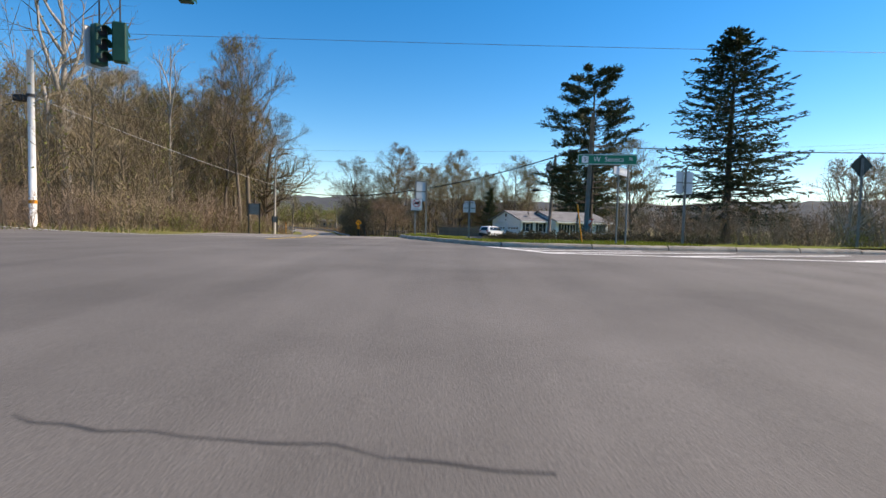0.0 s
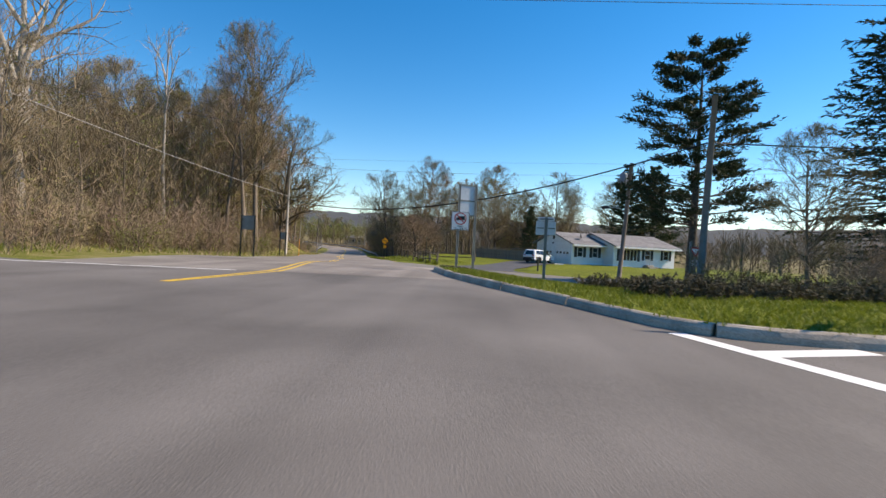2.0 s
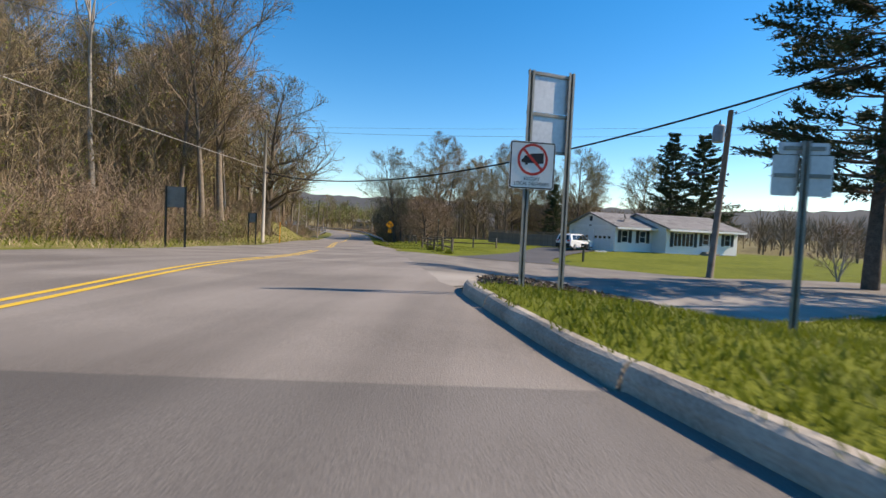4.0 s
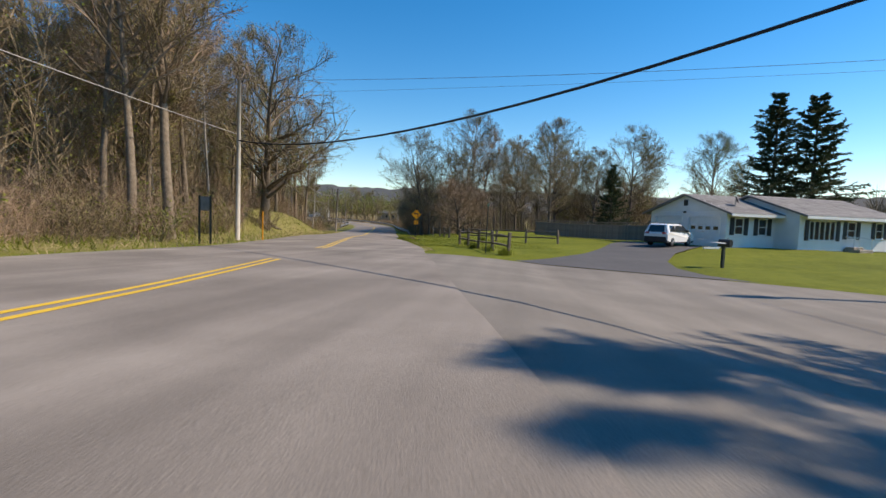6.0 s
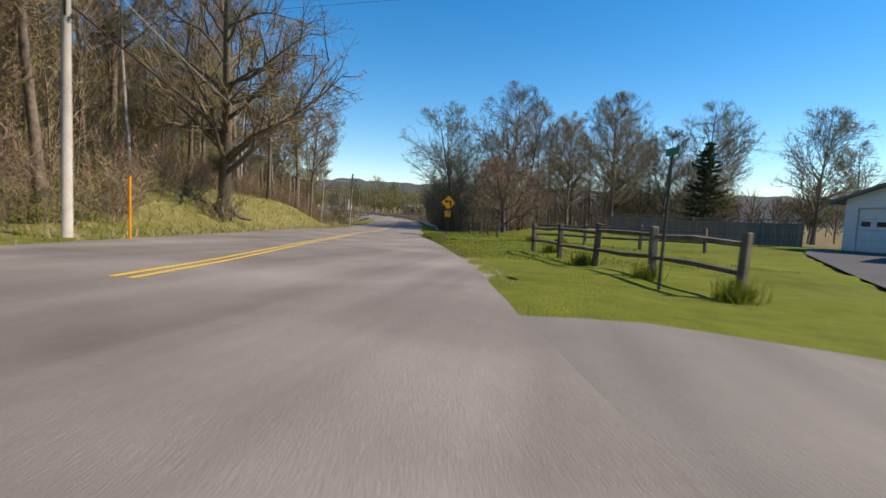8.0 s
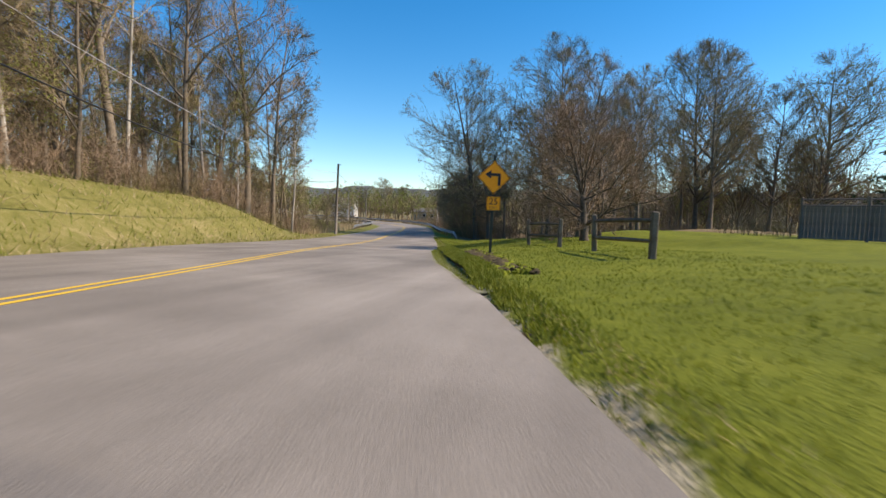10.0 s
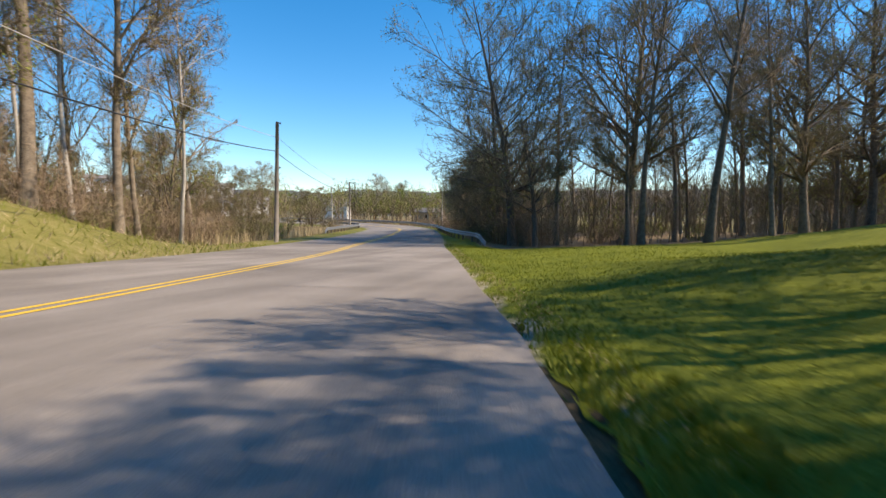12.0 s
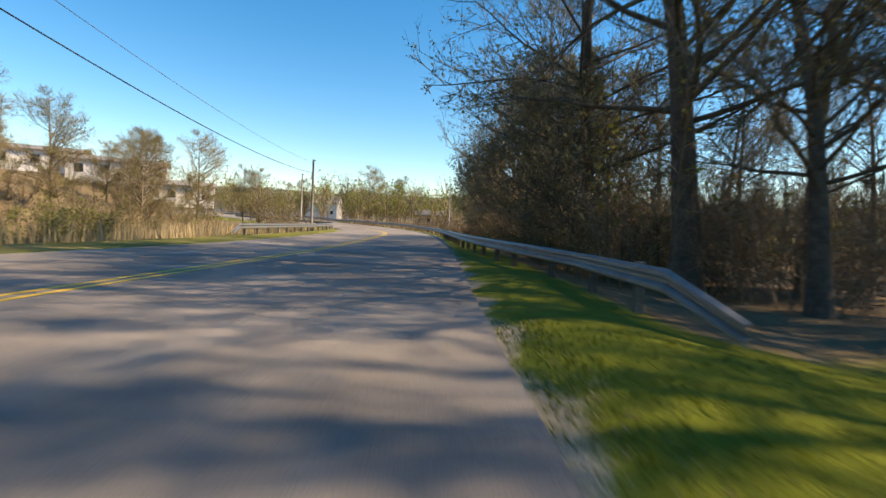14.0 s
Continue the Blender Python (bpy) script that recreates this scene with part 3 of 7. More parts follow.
shoulder = [71 + 0.4 * i for i in range(41)]
tagged(ribbon("gravel_shoulder", shoulder, lambda y: right_edge(y) - 0.06, lambda y: right_edge(y) + shoulder_width(y) + 0.12, MOSSY, 0.0335, 3, 0.12), "mossy gravel shoulder beside the asphalt", "verge", kind="structure")


SOIL = material("torn_soil", [(0.3, (0.030, 0.022, 0.013)), (0.5, (0.065, 0.05, 0.026)), (0.7, (0.11, 0.09, 0.045))], rough=1.0, scale=3, fine=30, bump=1.0)


def lip_height(y):
    return smooth01(y, 69, 75) * (1 - smooth01(y, 84, 90)) * (0.85 + 0.3 * noise.noise(Vector((y * 0.6, 7.0, 0))))


def lip_line(y):
    """Offset of the torn turf's foot from the track."""
    return right_edge(y) + 0.04 + shoulder_width(y) + noise.noise(Vector((y * 0.8, 2.0, 0))) * 0.12 + noise.noise(Vector((y * 3.1, 5.0, 0))) * 0.07


def turf_lip():
    """The turf that overhangs the worn verge: a dark torn face and the sods above it."""
    # The soil's outer foot strip also stands in for shade on the gravel.
    for name, prof, mat, label in (("turf_face", [(-0.13, 0.03), (-0.05, 0.045), (0.0, 0.06), (-0.01, 0.09), (0.02, 0.115), (0.07, 0.135)], SOIL, "dark torn soil face with a shade-dark foot strip under the turf edge"),
                                   ("turf_edge", [(-0.02, 0.115), (0.07, 0.14), (0.2, 0.14), (0.36, 0.10), (0.6, 0.04), (0.9, -0.01), (1.2, -0.03)], GROUND, "ragged turf edge standing above the road verge")):
        verts, faces = [], []
        ys = [68 + 0.12 * i for i in range(190)]
        for y in ys:
            k = lip_height(y)
            for j, (u, h) in enumerate(prof):
                x = track(y)[0] + lip_line(y) + u
                n = noise.noise(Vector((x * 5, y * 5, j))) * 0.03 + noise.noise(Vector((x * 1.6, y * 1.6, 3.0))) * 0.05
                verts.append((x + n * 0.6, y, land(x, y) + (h + n) * k - 0.04 * (1 - k)))
        m = len(prof)
        for i in range(len(ys) - 1):
            for j in range(m - 1):
                faces.append((i * m + j, i * m + j + 1, (i + 1) * m + j + 1, (i + 1) * m + j))
        tagged(pydata(name, verts, faces, mat, smooth=True), label, "verge", kind="structure")


turf_lip()

# ---------------------------------------------------------------- trees


class Soup:
    """Vertices and faces gathered for one mesh."""

    def __init__(self):
        self.v, self.f, self.n = [], [], 0

    def add(self, verts, faces):
        self.v.append(np.asarray(verts, float).reshape(-1, 3))
        self.f.append(np.asarray(faces, int) + self.n)
        self.n += len(self.v[-1])

    def tubes(self, pts, r0, r1, sides, power=1.0):
        """Tapering tubes along many lines at once: pts is lines x points x 3."""
        pts = np.asarray(pts, float)
        n, k, _ = pts.shape
        a = np.empty_like(pts)
        a[:, 1:-1] = pts[:, 2:] - pts[:, :-2]
        a[:, 0] = pts[:, 1] - pts[:, 0]
        a[:, -1] = pts[:, -1] - pts[:, -2]
        a /= np.linalg.norm(a, axis=2, keepdims=True) + 1e-9
        mean = a.mean(axis=1, keepdims=True)
        ref = np.where(np.abs(mean[..., 2:3]) < 0.8, np.array((0.0, 0.0, 1.0)), np.array((1.0, 0.0, 0.0)))
        s = np.cross(a, np.broadcast_to(ref, a.shape))
        s /= np.linalg.norm(s, axis=2, keepdims=True) + 1e-9
        t = np.cross(s, a)
        g = np.linspace(0, 1, k) ** power
        r = np.asarray(r0, float).reshape(-1, 1) * (1 - g) + np.asarray(r1, float).reshape(-1, 1) * g
        ang = np.arange(sides) * 2 * math.pi / sides
        v = pts[:, :, None] + (s[:, :, None] * np.cos(ang)[:, None] + t[:, :, None] * np.sin(ang)[:, None]) * np.broadcast_to(r, (n, k))[:, :, None, None]
        idx = np.arange(n * k * sides).reshape(n, k, sides)
        nxt = np.roll(idx, -1, axis=2)
        self.add(v, np.stack((idx[:, :-1], nxt[:, :-1], nxt[:, 1:], idx[:, 1:]), axis=-1).reshape(-1, 4))

    def slivers(self, p, q, w, rng):
        """The finest twigs, needles and leaves: one tapering blade each."""
        d = q - p
        s = np.cross(d, rng.normal(size=d.shape))
        s *= np.asarray(w, float).reshape(-1, 1) / (np.linalg.norm(s, axis=1, keepdims=True) + 1e-9)
        n = len(p)
        self.add(np.stack((p - s, p + s, q), axis=1), np.arange(n * 3).reshape(n, 3))

    def make(self, name, mat, parent=None, smooth=False, label=""):
        faces = [f for block in self.f for f in block.tolist()]
        return pydata(name, np.concatenate(self.v).tolist(), faces, mat, parent, smooth, label)


def unit(v):
    return v / (np.linalg.norm(v, axis=-1, keepdims=True) + 1e-9)


def bent(rng, p, way, length, n, wander, lift):
    """Lines that start at p along way and wander: lines x points x 3."""
    p = np.atleast_2d(np.asarray(p, float))
    d = unit(np.atleast_2d(np.asarray(way, float)))
    step = np.broadcast_to(np.asarray(length, float).reshape(-1, 1), (len(p), 1)) / n
    pts = [p]
    for i in range(n):
        d = unit(d + rng.normal(size=d.shape) * wander + np.array((0, 0, lift)))
        pts.append(pts[-1] + d * step)
    return np.stack(pts, axis=1)


def along(lines, f):
    """Places and ways at the shares f (lines x picks) of the lines."""
    k = lines.shape[1] - 1
    i = np.minimum((f * k).astype(int), k - 1)
    g = (f * k - i)[..., None]
    row = np.arange(len(lines))[:, None]
    a, b = lines[row, i], lines[row, i + 1]
    return (a * (1 - g) + b * g).reshape(-1, 3), (b - a).reshape(-1, 3)


def fan(rng, way, spread):
    """Ways turned aside from others by about spread radians."""
    a = unit(way)
    s = unit(np.cross(a, rng.normal(size=a.shape)))
    spread = np.asarray(spread, float).reshape(-1, 1)
    return a * np.cos(spread) + s * np.sin(spread)


def room(p, d, mid, rad):
    """How far it is from p along d to the skin of the crown."""
    q, e = (p - mid) / rad, d / rad
    a, b, c = (e * e).sum(1), (q * e).sum(1), (q * q).sum(1) - 1
    h = b * b - a * c
    s = (-b + np.sqrt(np.maximum(h, 0))) / a
    return np.where((h > 0) & (s > 0), s, 0.0)


def picks(rng, lines, n, f0, f1):
    return f0 + (f1 - f0) * (np.arange(n) + rng.random((len(lines), n))) / n


def bare_tree(name, seed, height, trunk_r, low, wide, limbs, branches, twigs, bark, twig, bud, buds, bud_size, label, clear=0.2, angle=0.85, lift=0.025, wander=0.07, fork=0.4,
              twig_len=1.0, sprays=3, twig_w=0.011, lean=(0, 0), stems=1, roots=0):
    """A leafless or budding broadleaf tree: trunk and limbs, a crown of branches and twigs that ends at a rounded skin from low up to its height, and its buds."""
    rng = np.random.default_rng(seed)
    wood, fine, leaves = Soup(), Soup(), Soup()
    mid = np.array((lean[0], lean[1], (low + height) / 2))
    rad = np.array((wide, wide, (height - low) / 2))
    way = np.array([(lean[0] * 1.1, lean[1] * 1.1, height)] * stems, float)
    if stems > 1:
        g = np.arange(stems) * 2 * math.pi / stems + rng.uniform(0, 1, stems)
        way += np.stack((np.cos(g), np.sin(g), 0 * g), 1) * height * 0.14
    top = height * (0.97 if stems == 1 else 0.9)
    trunk = bent(rng, np.tile((0, 0, -0.25), (stems, 1)), way, top, 12, wander * 0.4, 0.02)
    wood.tubes(trunk, trunk_r, 0.02, 10, 0.85)
    wood.tubes(trunk[:, :2], trunk_r * 1.35, trunk_r * 0.9, 10)
    n = max(1, limbs // stems)
    f = clear + (0.96 - clear) * picks(rng, trunk, n, 0.0, 1.0) ** 1.45
    p, w = along(trunk, f)
    f = f.ravel()
    d = fan(rng, w, angle * rng.uniform(0.75, 1.25, len(p)) * (1.1 - 0.2 * f))
    d[:, 2] = np.maximum(d[:, 2], 0.12)
    ln = np.clip(room(p, unit(d), mid, rad) * rng.uniform(0.72, 1.0, len(p)), 0.5, None)
    lines = bent(rng, p, d, ln, 7, wander * 1.5, lift)
    r0 = np.maximum(0.02, trunk_r * fork * (1 - 0.85 * f)) * np.clip(ln / (0.6 * wide), 0.5, 1.2)
    wood.tubes(lines, r0, 0.012, 6)
    f = picks(rng, lines, branches, 0.25, 1.0).clip(0, 0.999)
    p, w = along(lines, f)
    d = unit(fan(rng, w, rng.uniform(0.4, 1.0, len(p))) + np.array((0, 0, 0.12)))
    own = np.repeat(ln, branches) * (0.62 - 0.36 * f.ravel()) * rng.uniform(0.7, 1.3, len(p))
    bl = np.clip(np.minimum(own, room(p, d, mid, rad * 1.03)), 0.3, None)
    twigs_on = bent(rng, p, d, bl, 3, wander * 1.7, lift)
    fine.tubes(twigs_on, np.clip(np.repeat(r0, branches) * 0.4, 0.012, 0.05), 0.007, 3)
    f = picks(rng, twigs_on, twigs, 0.1, 1.0).clip(0, 0.999)
    p, w = along(twigs_on, f)
    d = unit(fan(rng, w, rng.uniform(0.3, 1.1, len(p))) + np.array((0, 0, 0.12)))
    tl = np.clip(np.minimum(twig_len * rng.uniform(0.5, 1.25, len(p)), room(p, d, mid, rad * 1.06) + 0.15), 0.12, None)
    q = p + d * tl[:, None]
    fine.slivers(p, q, twig_w * 1.2, rng)
    for k in range(sprays):
        g = rng.uniform(0.2, 0.85, len(p))[:, None]
        sp = p + (q - p) * g
        fine.slivers(sp, sp + fan(rng, d, rng.uniform(0.3, 0.9, len(p))) * (tl * rng.uniform(0.3, 0.6, len(p)))[:, None], twig_w * 0.8, rng)
    for k in range(buds):
        on = rng.random(len(p)) < 0.6
        lp = (p + (q - p) * rng.uniform(0.25, 1.05, len(p))[:, None])[on] + rng.normal(size=(on.sum(), 3)) * 0.05
        size = bud_size * rng.uniform(0.6, 1.3, on.sum())
        leaves.slivers(lp, lp + unit(rng.normal(size=lp.shape)) * size[:, None], size * 0.4, rng)
    thing = empty(name, Matrix.Identity(4), label, "tree")
    wood.make("trunk", bark, thing, True)
    fine.make("crown", twig, thing)
    for k in range(roots):
        g = k * 2 * math.pi / roots + rng.uniform(-0.3, 0.3)
        c, sn = math.cos(g), math.sin(g)
        far = rng.uniform(1.0, 2.1)
        rp = np.array([(c * s * far + rng.normal() * 0.08, sn * s * far + rng.normal() * 0.08, 1.1 * (1 - s) ** 2.2 - 0.25 * s) for s in (0.12, 0.3, 0.5, 0.75, 1.0)])
        root = Soup()
        root.tubes(rp[None], 0.20, 0.04, 6)
        root.make("root", BARK, thing, True, "exposed root" if k == 0 else "")
    if leaves.f:
        leaves.make("leaves", bud, thing)
    return thing


def conifer(name, seed, height, trunk_r, clear, widths, whorls, per, rise, droop, label, spray=0.55, sprays=15, needles=11, needle=0.15, gap=0.1, ragged=0.25, puff=False):
    """A conifer: straight trunk, boughs in whorls whose reach follows widths from foot to tip, each with its sprays of needles."""
    rng = np.random.default_rng(seed)
    wood, green = Soup(), Soup()
    trunk = bent(rng, (0, 0, -0.2), (0, 0, 1), height + 0.1, 9, 0.006, 0.05)
    wood.tubes(trunk, trunk_r, 0.02, 10)
    f = np.repeat(np.linspace(clear, 0.985, whorls), per) + rng.normal(size=whorls * per) * 0.006
    keep = rng.random(len(f)) > gap
    turn = np.tile(np.arange(per) * 2 * math.pi / per, whorls) + np.repeat(np.arange(whorls) * 0.75, per) + rng.uniform(-0.35, 0.35, len(f))
    layer = np.repeat(rng.uniform(1 - ragged, 1 + ragged * 0.3, whorls), per)
    f, turn, layer = f[keep].clip(clear, 0.99), turn[keep], layer[keep]
    reach = np.interp(f, np.linspace(clear, 1, len(widths)), widths) * layer * rng.uniform(0.72, 1.08, len(f))
    p = np.stack((0 * f, 0 * f, height * f), 1)
    d = np.stack((np.cos(turn), np.sin(turn), rise - droop * (1 - f)), 1)
    boughs = bent(rng, p, d, reach, 6, 0.05, 0.035)
    wood.tubes(boughs, 0.055 * (1.25 - f), 0.008, 5)
    n = sprays
    g = picks(rng, boughs, n, 0.4 if puff else 0.12, 1.0).clip(0, 0.999)
    sp, sw = along(boughs, g)
    sd = fan(rng, sw, rng.uniform(0.4, 1.1, len(sp)))
    sd[:, 2] = sd[:, 2] * 0.4 + (0.12 if puff else -0.10)
    sl = spray * (1.25 - 0.75 * g.ravel()) * rng.uniform(0.6, 1.3, len(sp)) * np.repeat(np.clip(reach / 2.2, 0.45, 1.25), n)
    lines = bent(rng, sp, sd, sl, 2, 0.1, 0.0)
    wood.tubes(lines, 0.012, 0.004, 3)
    lp, lw = along(lines, picks(rng, lines, needles, 0.05, 1.0).clip(0, 0.999))
    if puff:
        lp = lp + rng.normal(size=lp.shape) * np.array((0.09, 0.09, 0.05))
    nd = fan(rng, lw, rng.uniform(0.3, 1.0, len(lp)))
    nd[:, 2] = nd[:, 2] * 0.7 + (0.15 if puff else -0.05)
    size = needle * rng.uniform(0.6, 1.4, len(lp))
    green.slivers(lp, lp + unit(nd) * size[:, None], size * 0.2, rng)
    thing = empty(name, Matrix.Identity(4), label, "tree")
    wood.make("trunk", BARK_DARK, thing, True)
    green.make("crown", NEEDLE, thing)
    return thing


def shrub(name, seed, height, width, stems, twigs, bark, bud, buds, bud_size, label, lift=0.05):
    """A many-stemmed bush of thin twigs."""
    rng = np.random.default_rng(seed)
    fine, leaves = Soup(), Soup()
    g = rng.uniform(0, 2 * math.pi, stems)
    r = rng.random(stems) ** 0.5 * width * 0.35
    out = rng.uniform(0, 0.75, stems)
    h = height * rng.uniform(0.55, 1.0, stems)
    lines = bent(rng, np.stack((np.cos(g) * r, np.sin(g) * r, 0 * g - 0.1), 1), np.stack((np.cos(g) * out, np.sin(g) * out, 0 * g + 1), 1), h, 4, 0.16, lift)
    fine.tubes(lines[:, ::2], 0.017, 0.004, 3)
    p, w = along(lines, picks(rng, lines, twigs, 0.1, 1.0).clip(0, 0.999))
    d = fan(rng, w, rng.uniform(0.3, 1.2, len(p)))
    q = p + d * (np.repeat(h, twigs) * rng.uniform(0.1, 0.3, len(p)))[:, None]
    fine.slivers(p, q, 0.010, rng)
    s = p + (q - p) * rng.uniform(0.3, 0.8, len(p))[:, None]
    fine.slivers(s, s + fan(rng, d, rng.uniform(0.4, 1.0, len(p))) * 0.13 * height, 0.007, rng)
    for k in range(buds):
        on = rng.random(len(p)) < 0.7
        lp = (p + (q - p) * rng.uniform(0.2, 1.0, len(p))[:, None])[on]
        size = bud_size * rng.uniform(0.5, 1.3, on.sum())
        leaves.slivers(lp, lp + unit(rng.normal(size=lp.shape)) * size[:, None], size * 0.4, rng)
    thing = empty(name, Matrix.Identity(4), label, "bush")
    fine.make("branchwork", bark, thing)
    if leaves.f:
        leaves.make("leaves", bud, thing)
    return thing


def place(src, x, y, turn=0.0, size=1.0, group="", label="", tall=None, sink=0.0):
    m = Matrix.Translation((x, y, land(x, y) - sink)) @ Matrix.Rotation(turn, 4, "Z")
    ob = copy_thing(src, m)
    ob.scale = (size, size, size if tall is None else tall)
    if group:
        ob["group"] = group
    if label:
        ob["label"] = label
    return ob


def drop(src):
    for o in list(src.children_recursive) + [src]:
        bpy.data.objects.remove(o)


# models that are copied into the place
SLIM = "tall slender bare woodland tree with grey-brown bark"
WOODS = [
    bare_tree("tree", 11, 17.0, 0.19, 5.5, 3.4, 18, 8, 9, BARK, TWIG, BUD, 2, 0.09, SLIM, clear=0.3, angle=0.85),
    bare_tree("tree", 12, 15.0, 0.15, 4.0, 3.0, 17, 8, 9, BARK, TWIG, BUD, 2, 0.09, SLIM, clear=0.24, angle=0.8),
    bare_tree("tree", 13, 18.5, 0.24, 6.5, 4.0, 19, 8, 9, BARK, TWIG_RED, BUD_RED, 2, 0.09, "tall woodland tree with reddish spring buds", clear=0.35, angle=0.9),
    bare_tree("tree", 14, 13.0, 0.12, 2.5, 3.0, 17, 8, 9, BARK, TWIG, BUD_GREEN, 3, 0.11, "young woodland tree with fresh yellow-green leaves", clear=0.18, angle=0.85),
    bare_tree("tree", 15, 16.0, 0.12, 7.5, 2.6, 13, 8, 9, BARK_PALE, TWIG, BUD, 2, 0.09, "thin pale-barked bare woodland tree", clear=0.45, angle=0.75),
]
ROUND = "broad round-crowned maple with pale spring buds"
MAPLES = [
    bare_tree("tree", 21, 20.5, 0.34, 3.5, 7.0, 46, 11, 9, BARK, TWIG, BUD_GREEN, 2, 0.13, ROUND, clear=0.14, angle=1.0, lift=0.03, twig_len=1.1, twig_w=0.014),
    bare_tree("tree", 22, 20.5, 0.30, 5.0, 6.0, 44, 11, 9, BARK, TWIG, BUD, 1, 0.13, ROUND, clear=0.2, angle=0.9, lift=0.03, twig_len=1.1, twig_w=0.014),
    bare_tree("tree", 23, 20.6, 0.28, 7.5, 4.7, 34, 10, 11, BARK, TWIG, BUD, 2, 0.10, "tall oval-crowned maple with brown spring buds", clear=0.33, angle=0.85, lift=0.045),
]
EDGE_TREE = bare_tree("tree", 27, 20.0, 0.33, 3.5, 7.6, 34, 10, 9, BARK_DARK, TWIG_DARK, BUD_DARK, 4, 0.12, "tall dark-trunked tree with small unfolding leaves behind the guardrail", clear=0.2, angle=1.05, lift=0.02, fork=0.26, lean=(-1.6, -0.4))
OLD_TREE = bare_tree("tree", 33, 17.0, 0.48, 3.5, 6.8, 36, 10, 10, BARK, TWIG, BUD_GREEN, 2, 0.10, "gnarled old leaning tree with thick trunk and exposed roots", clear=0.16, angle=0.95, lift=0.03, wander=0.13, fork=0.36, lean=(1.9, -1.0), roots=9)
UNDER = bare_tree("tree", 28, 8.5, 0.10, 0.4, 3.2, 26, 9, 8, BARK_DARK, TWIG_DARK, BUD_DARK, 6, 0.10, "low dark olive-leaved tree behind the guardrail", clear=0.06, angle=1.1, twig_len=0.7)
CRAB = bare_tree("tree", 31, 6.8, 0.22, 0.8, 4.6, 44, 11, 12, BARK_DARK, TWIG_RED, BUD_RED, 1, 0.06, "low spreading ornamental tree with dense reddish-brown twigs", clear=0.14, angle=1.15, lift=0.03, wander=0.12, fork=0.24, twig_len=0.7, twig_w=0.008)
FORKED = bare_tree("tree", 35, 20.0, 0.42, 5.0, 6.5, 13, 5, 5, BARK_PALE, TWIG, BUD, 0, 0.1, "large half-dead tree with heavy forking pale limbs", clear=0.32, angle=0.7, lift=0.05, wander=0.13, fork=0.62, twig_len=0.9, sprays=1)
BIRCH = bare_tree("tree", 36, 18.0, 0.22, 10.5, 3.2, 7, 4, 5, BARK_PALE, BARK_PALE, BUD, 0, 0.1, "tall dead tree with bare whitish trunk and limbs", clear=0.6, angle=0.4, lift=0.12, wander=0.08, fork=0.6, twig_len=0.7, sprays=1)
SPRUCE = conifer("tree", 41, 13.6, 0.28, 0.13, (4.9, 5.0, 4.5, 4.0, 3.5, 2.9, 1.9, 0.35), 32, 9, 0.20, 0.42, "dark green spruce with drooping open boughs", needle=0.18, ragged=0.3)
GARDEN_SPRUCE = conifer("tree", 43, 14.0, 0.26, 0.06, (4.2, 4.0, 3.6, 3.1, 2.5, 1.8, 0.5), 24, 9, 0.25, 0.30, "dark dense garden spruce", sprays=20, needle=0.22, ragged=0.5)
PINE = conifer("tree", 42, 12.5, 0.26, 0.25, (2.9, 3.9, 3.6, 3.4, 3.6, 2.7, 2.4, 1.0), 19, 7, 0.14, 0.12, "dark green pine with uneven clumped boughs", spray=0.8, sprays=21, needles=15, needle=0.19, gap=0.2, ragged=0.45, puff=True)
BUSHES = [
    shrub("bush", 51, 2.6, 2.8, 24, 34, TWIG, BUD, 1, 0.08, "leafless brown thicket bush"),
    shrub("bush", 52, 2.0, 2.6, 24, 30, TWIG, BUD_GREEN, 2, 0.085, "bush with fresh yellow-green leaves"),
    shrub("bush", 53, 3.2, 3.0, 24, 34, TWIG_RED, BUD_RED, 1, 0.07, "reddish-brown leafless thicket bush"),
]
HEDGE = shrub("bush", 54, 0.75, 2.1, 70, 30, TWIG_DARK, EVERGREEN, 4, 0.06, "low dense evergreen-brown ornamental bush", lift=0.0)
BLOSSOM_TREE = bare_tree("tree", 55, 5.0, 0.10, 0.6, 2.2, 18, 7, 9, BARK_PALE, TWIG, BLOSSOM, 3, 0.07, "small tree with pale pinkish blossom", clear=0.12, angle=0.6, twig_len=0.45, stems=2)

# single trees
place(FORKED, -27.2, 34.8, 0.6, 1.0)
place(BIRCH, -26.2, 46.2, 2.0, 1.0)
place(MAPLES[2], -20.7, 51.0, 1.0, 1.0, label="tall oval-crowned tree with grey-brown twigs at the road edge")
place(WOODS[2], -20.7, 48.7, 3.0, 0.95, label="tall roadside tree with thick furrowed grey-brown trunk")
place(OLD_TREE, -26.8, 71.2, 0.0, 1.0)
for x, y, k, s in ((-25.6, 69.2, 0, 0.9), (-28.2, 69.6, 2, 1.0), (-29.4, 71.8, 0, 1.1)):
    place(BUSHES[k], x, y, k * 1.3, s, "thicket along the wood")
place(SPRUCE, 18.0, 30.6, 0.0, 1.0)
place(PINE, 10.6, 35.0, 0.0, 1.0)
place(GARDEN_SPRUCE, 21.9, 83.0, 1.2, 1.08, tall=1.08, group="evergreens behind the house")
place(GARDEN_SPRUCE, 26.4, 84.4, 2.9, 1.25, tall=1.1, group="evergreens behind the house")
place(GARDEN_SPRUCE, 9.6, 100.0, 2.0, 0.72, group="evergreens behind the house", label="small dark spruce behind the garden fence")
place(CRAB, -10.7, 89.8, 0.4, 1.0)
place(CRAB, -9.5, 95.6, 2.2, 0.88)
place(BLOSSOM_TREE, 20.6, 24.4, 0.0, 0.95)
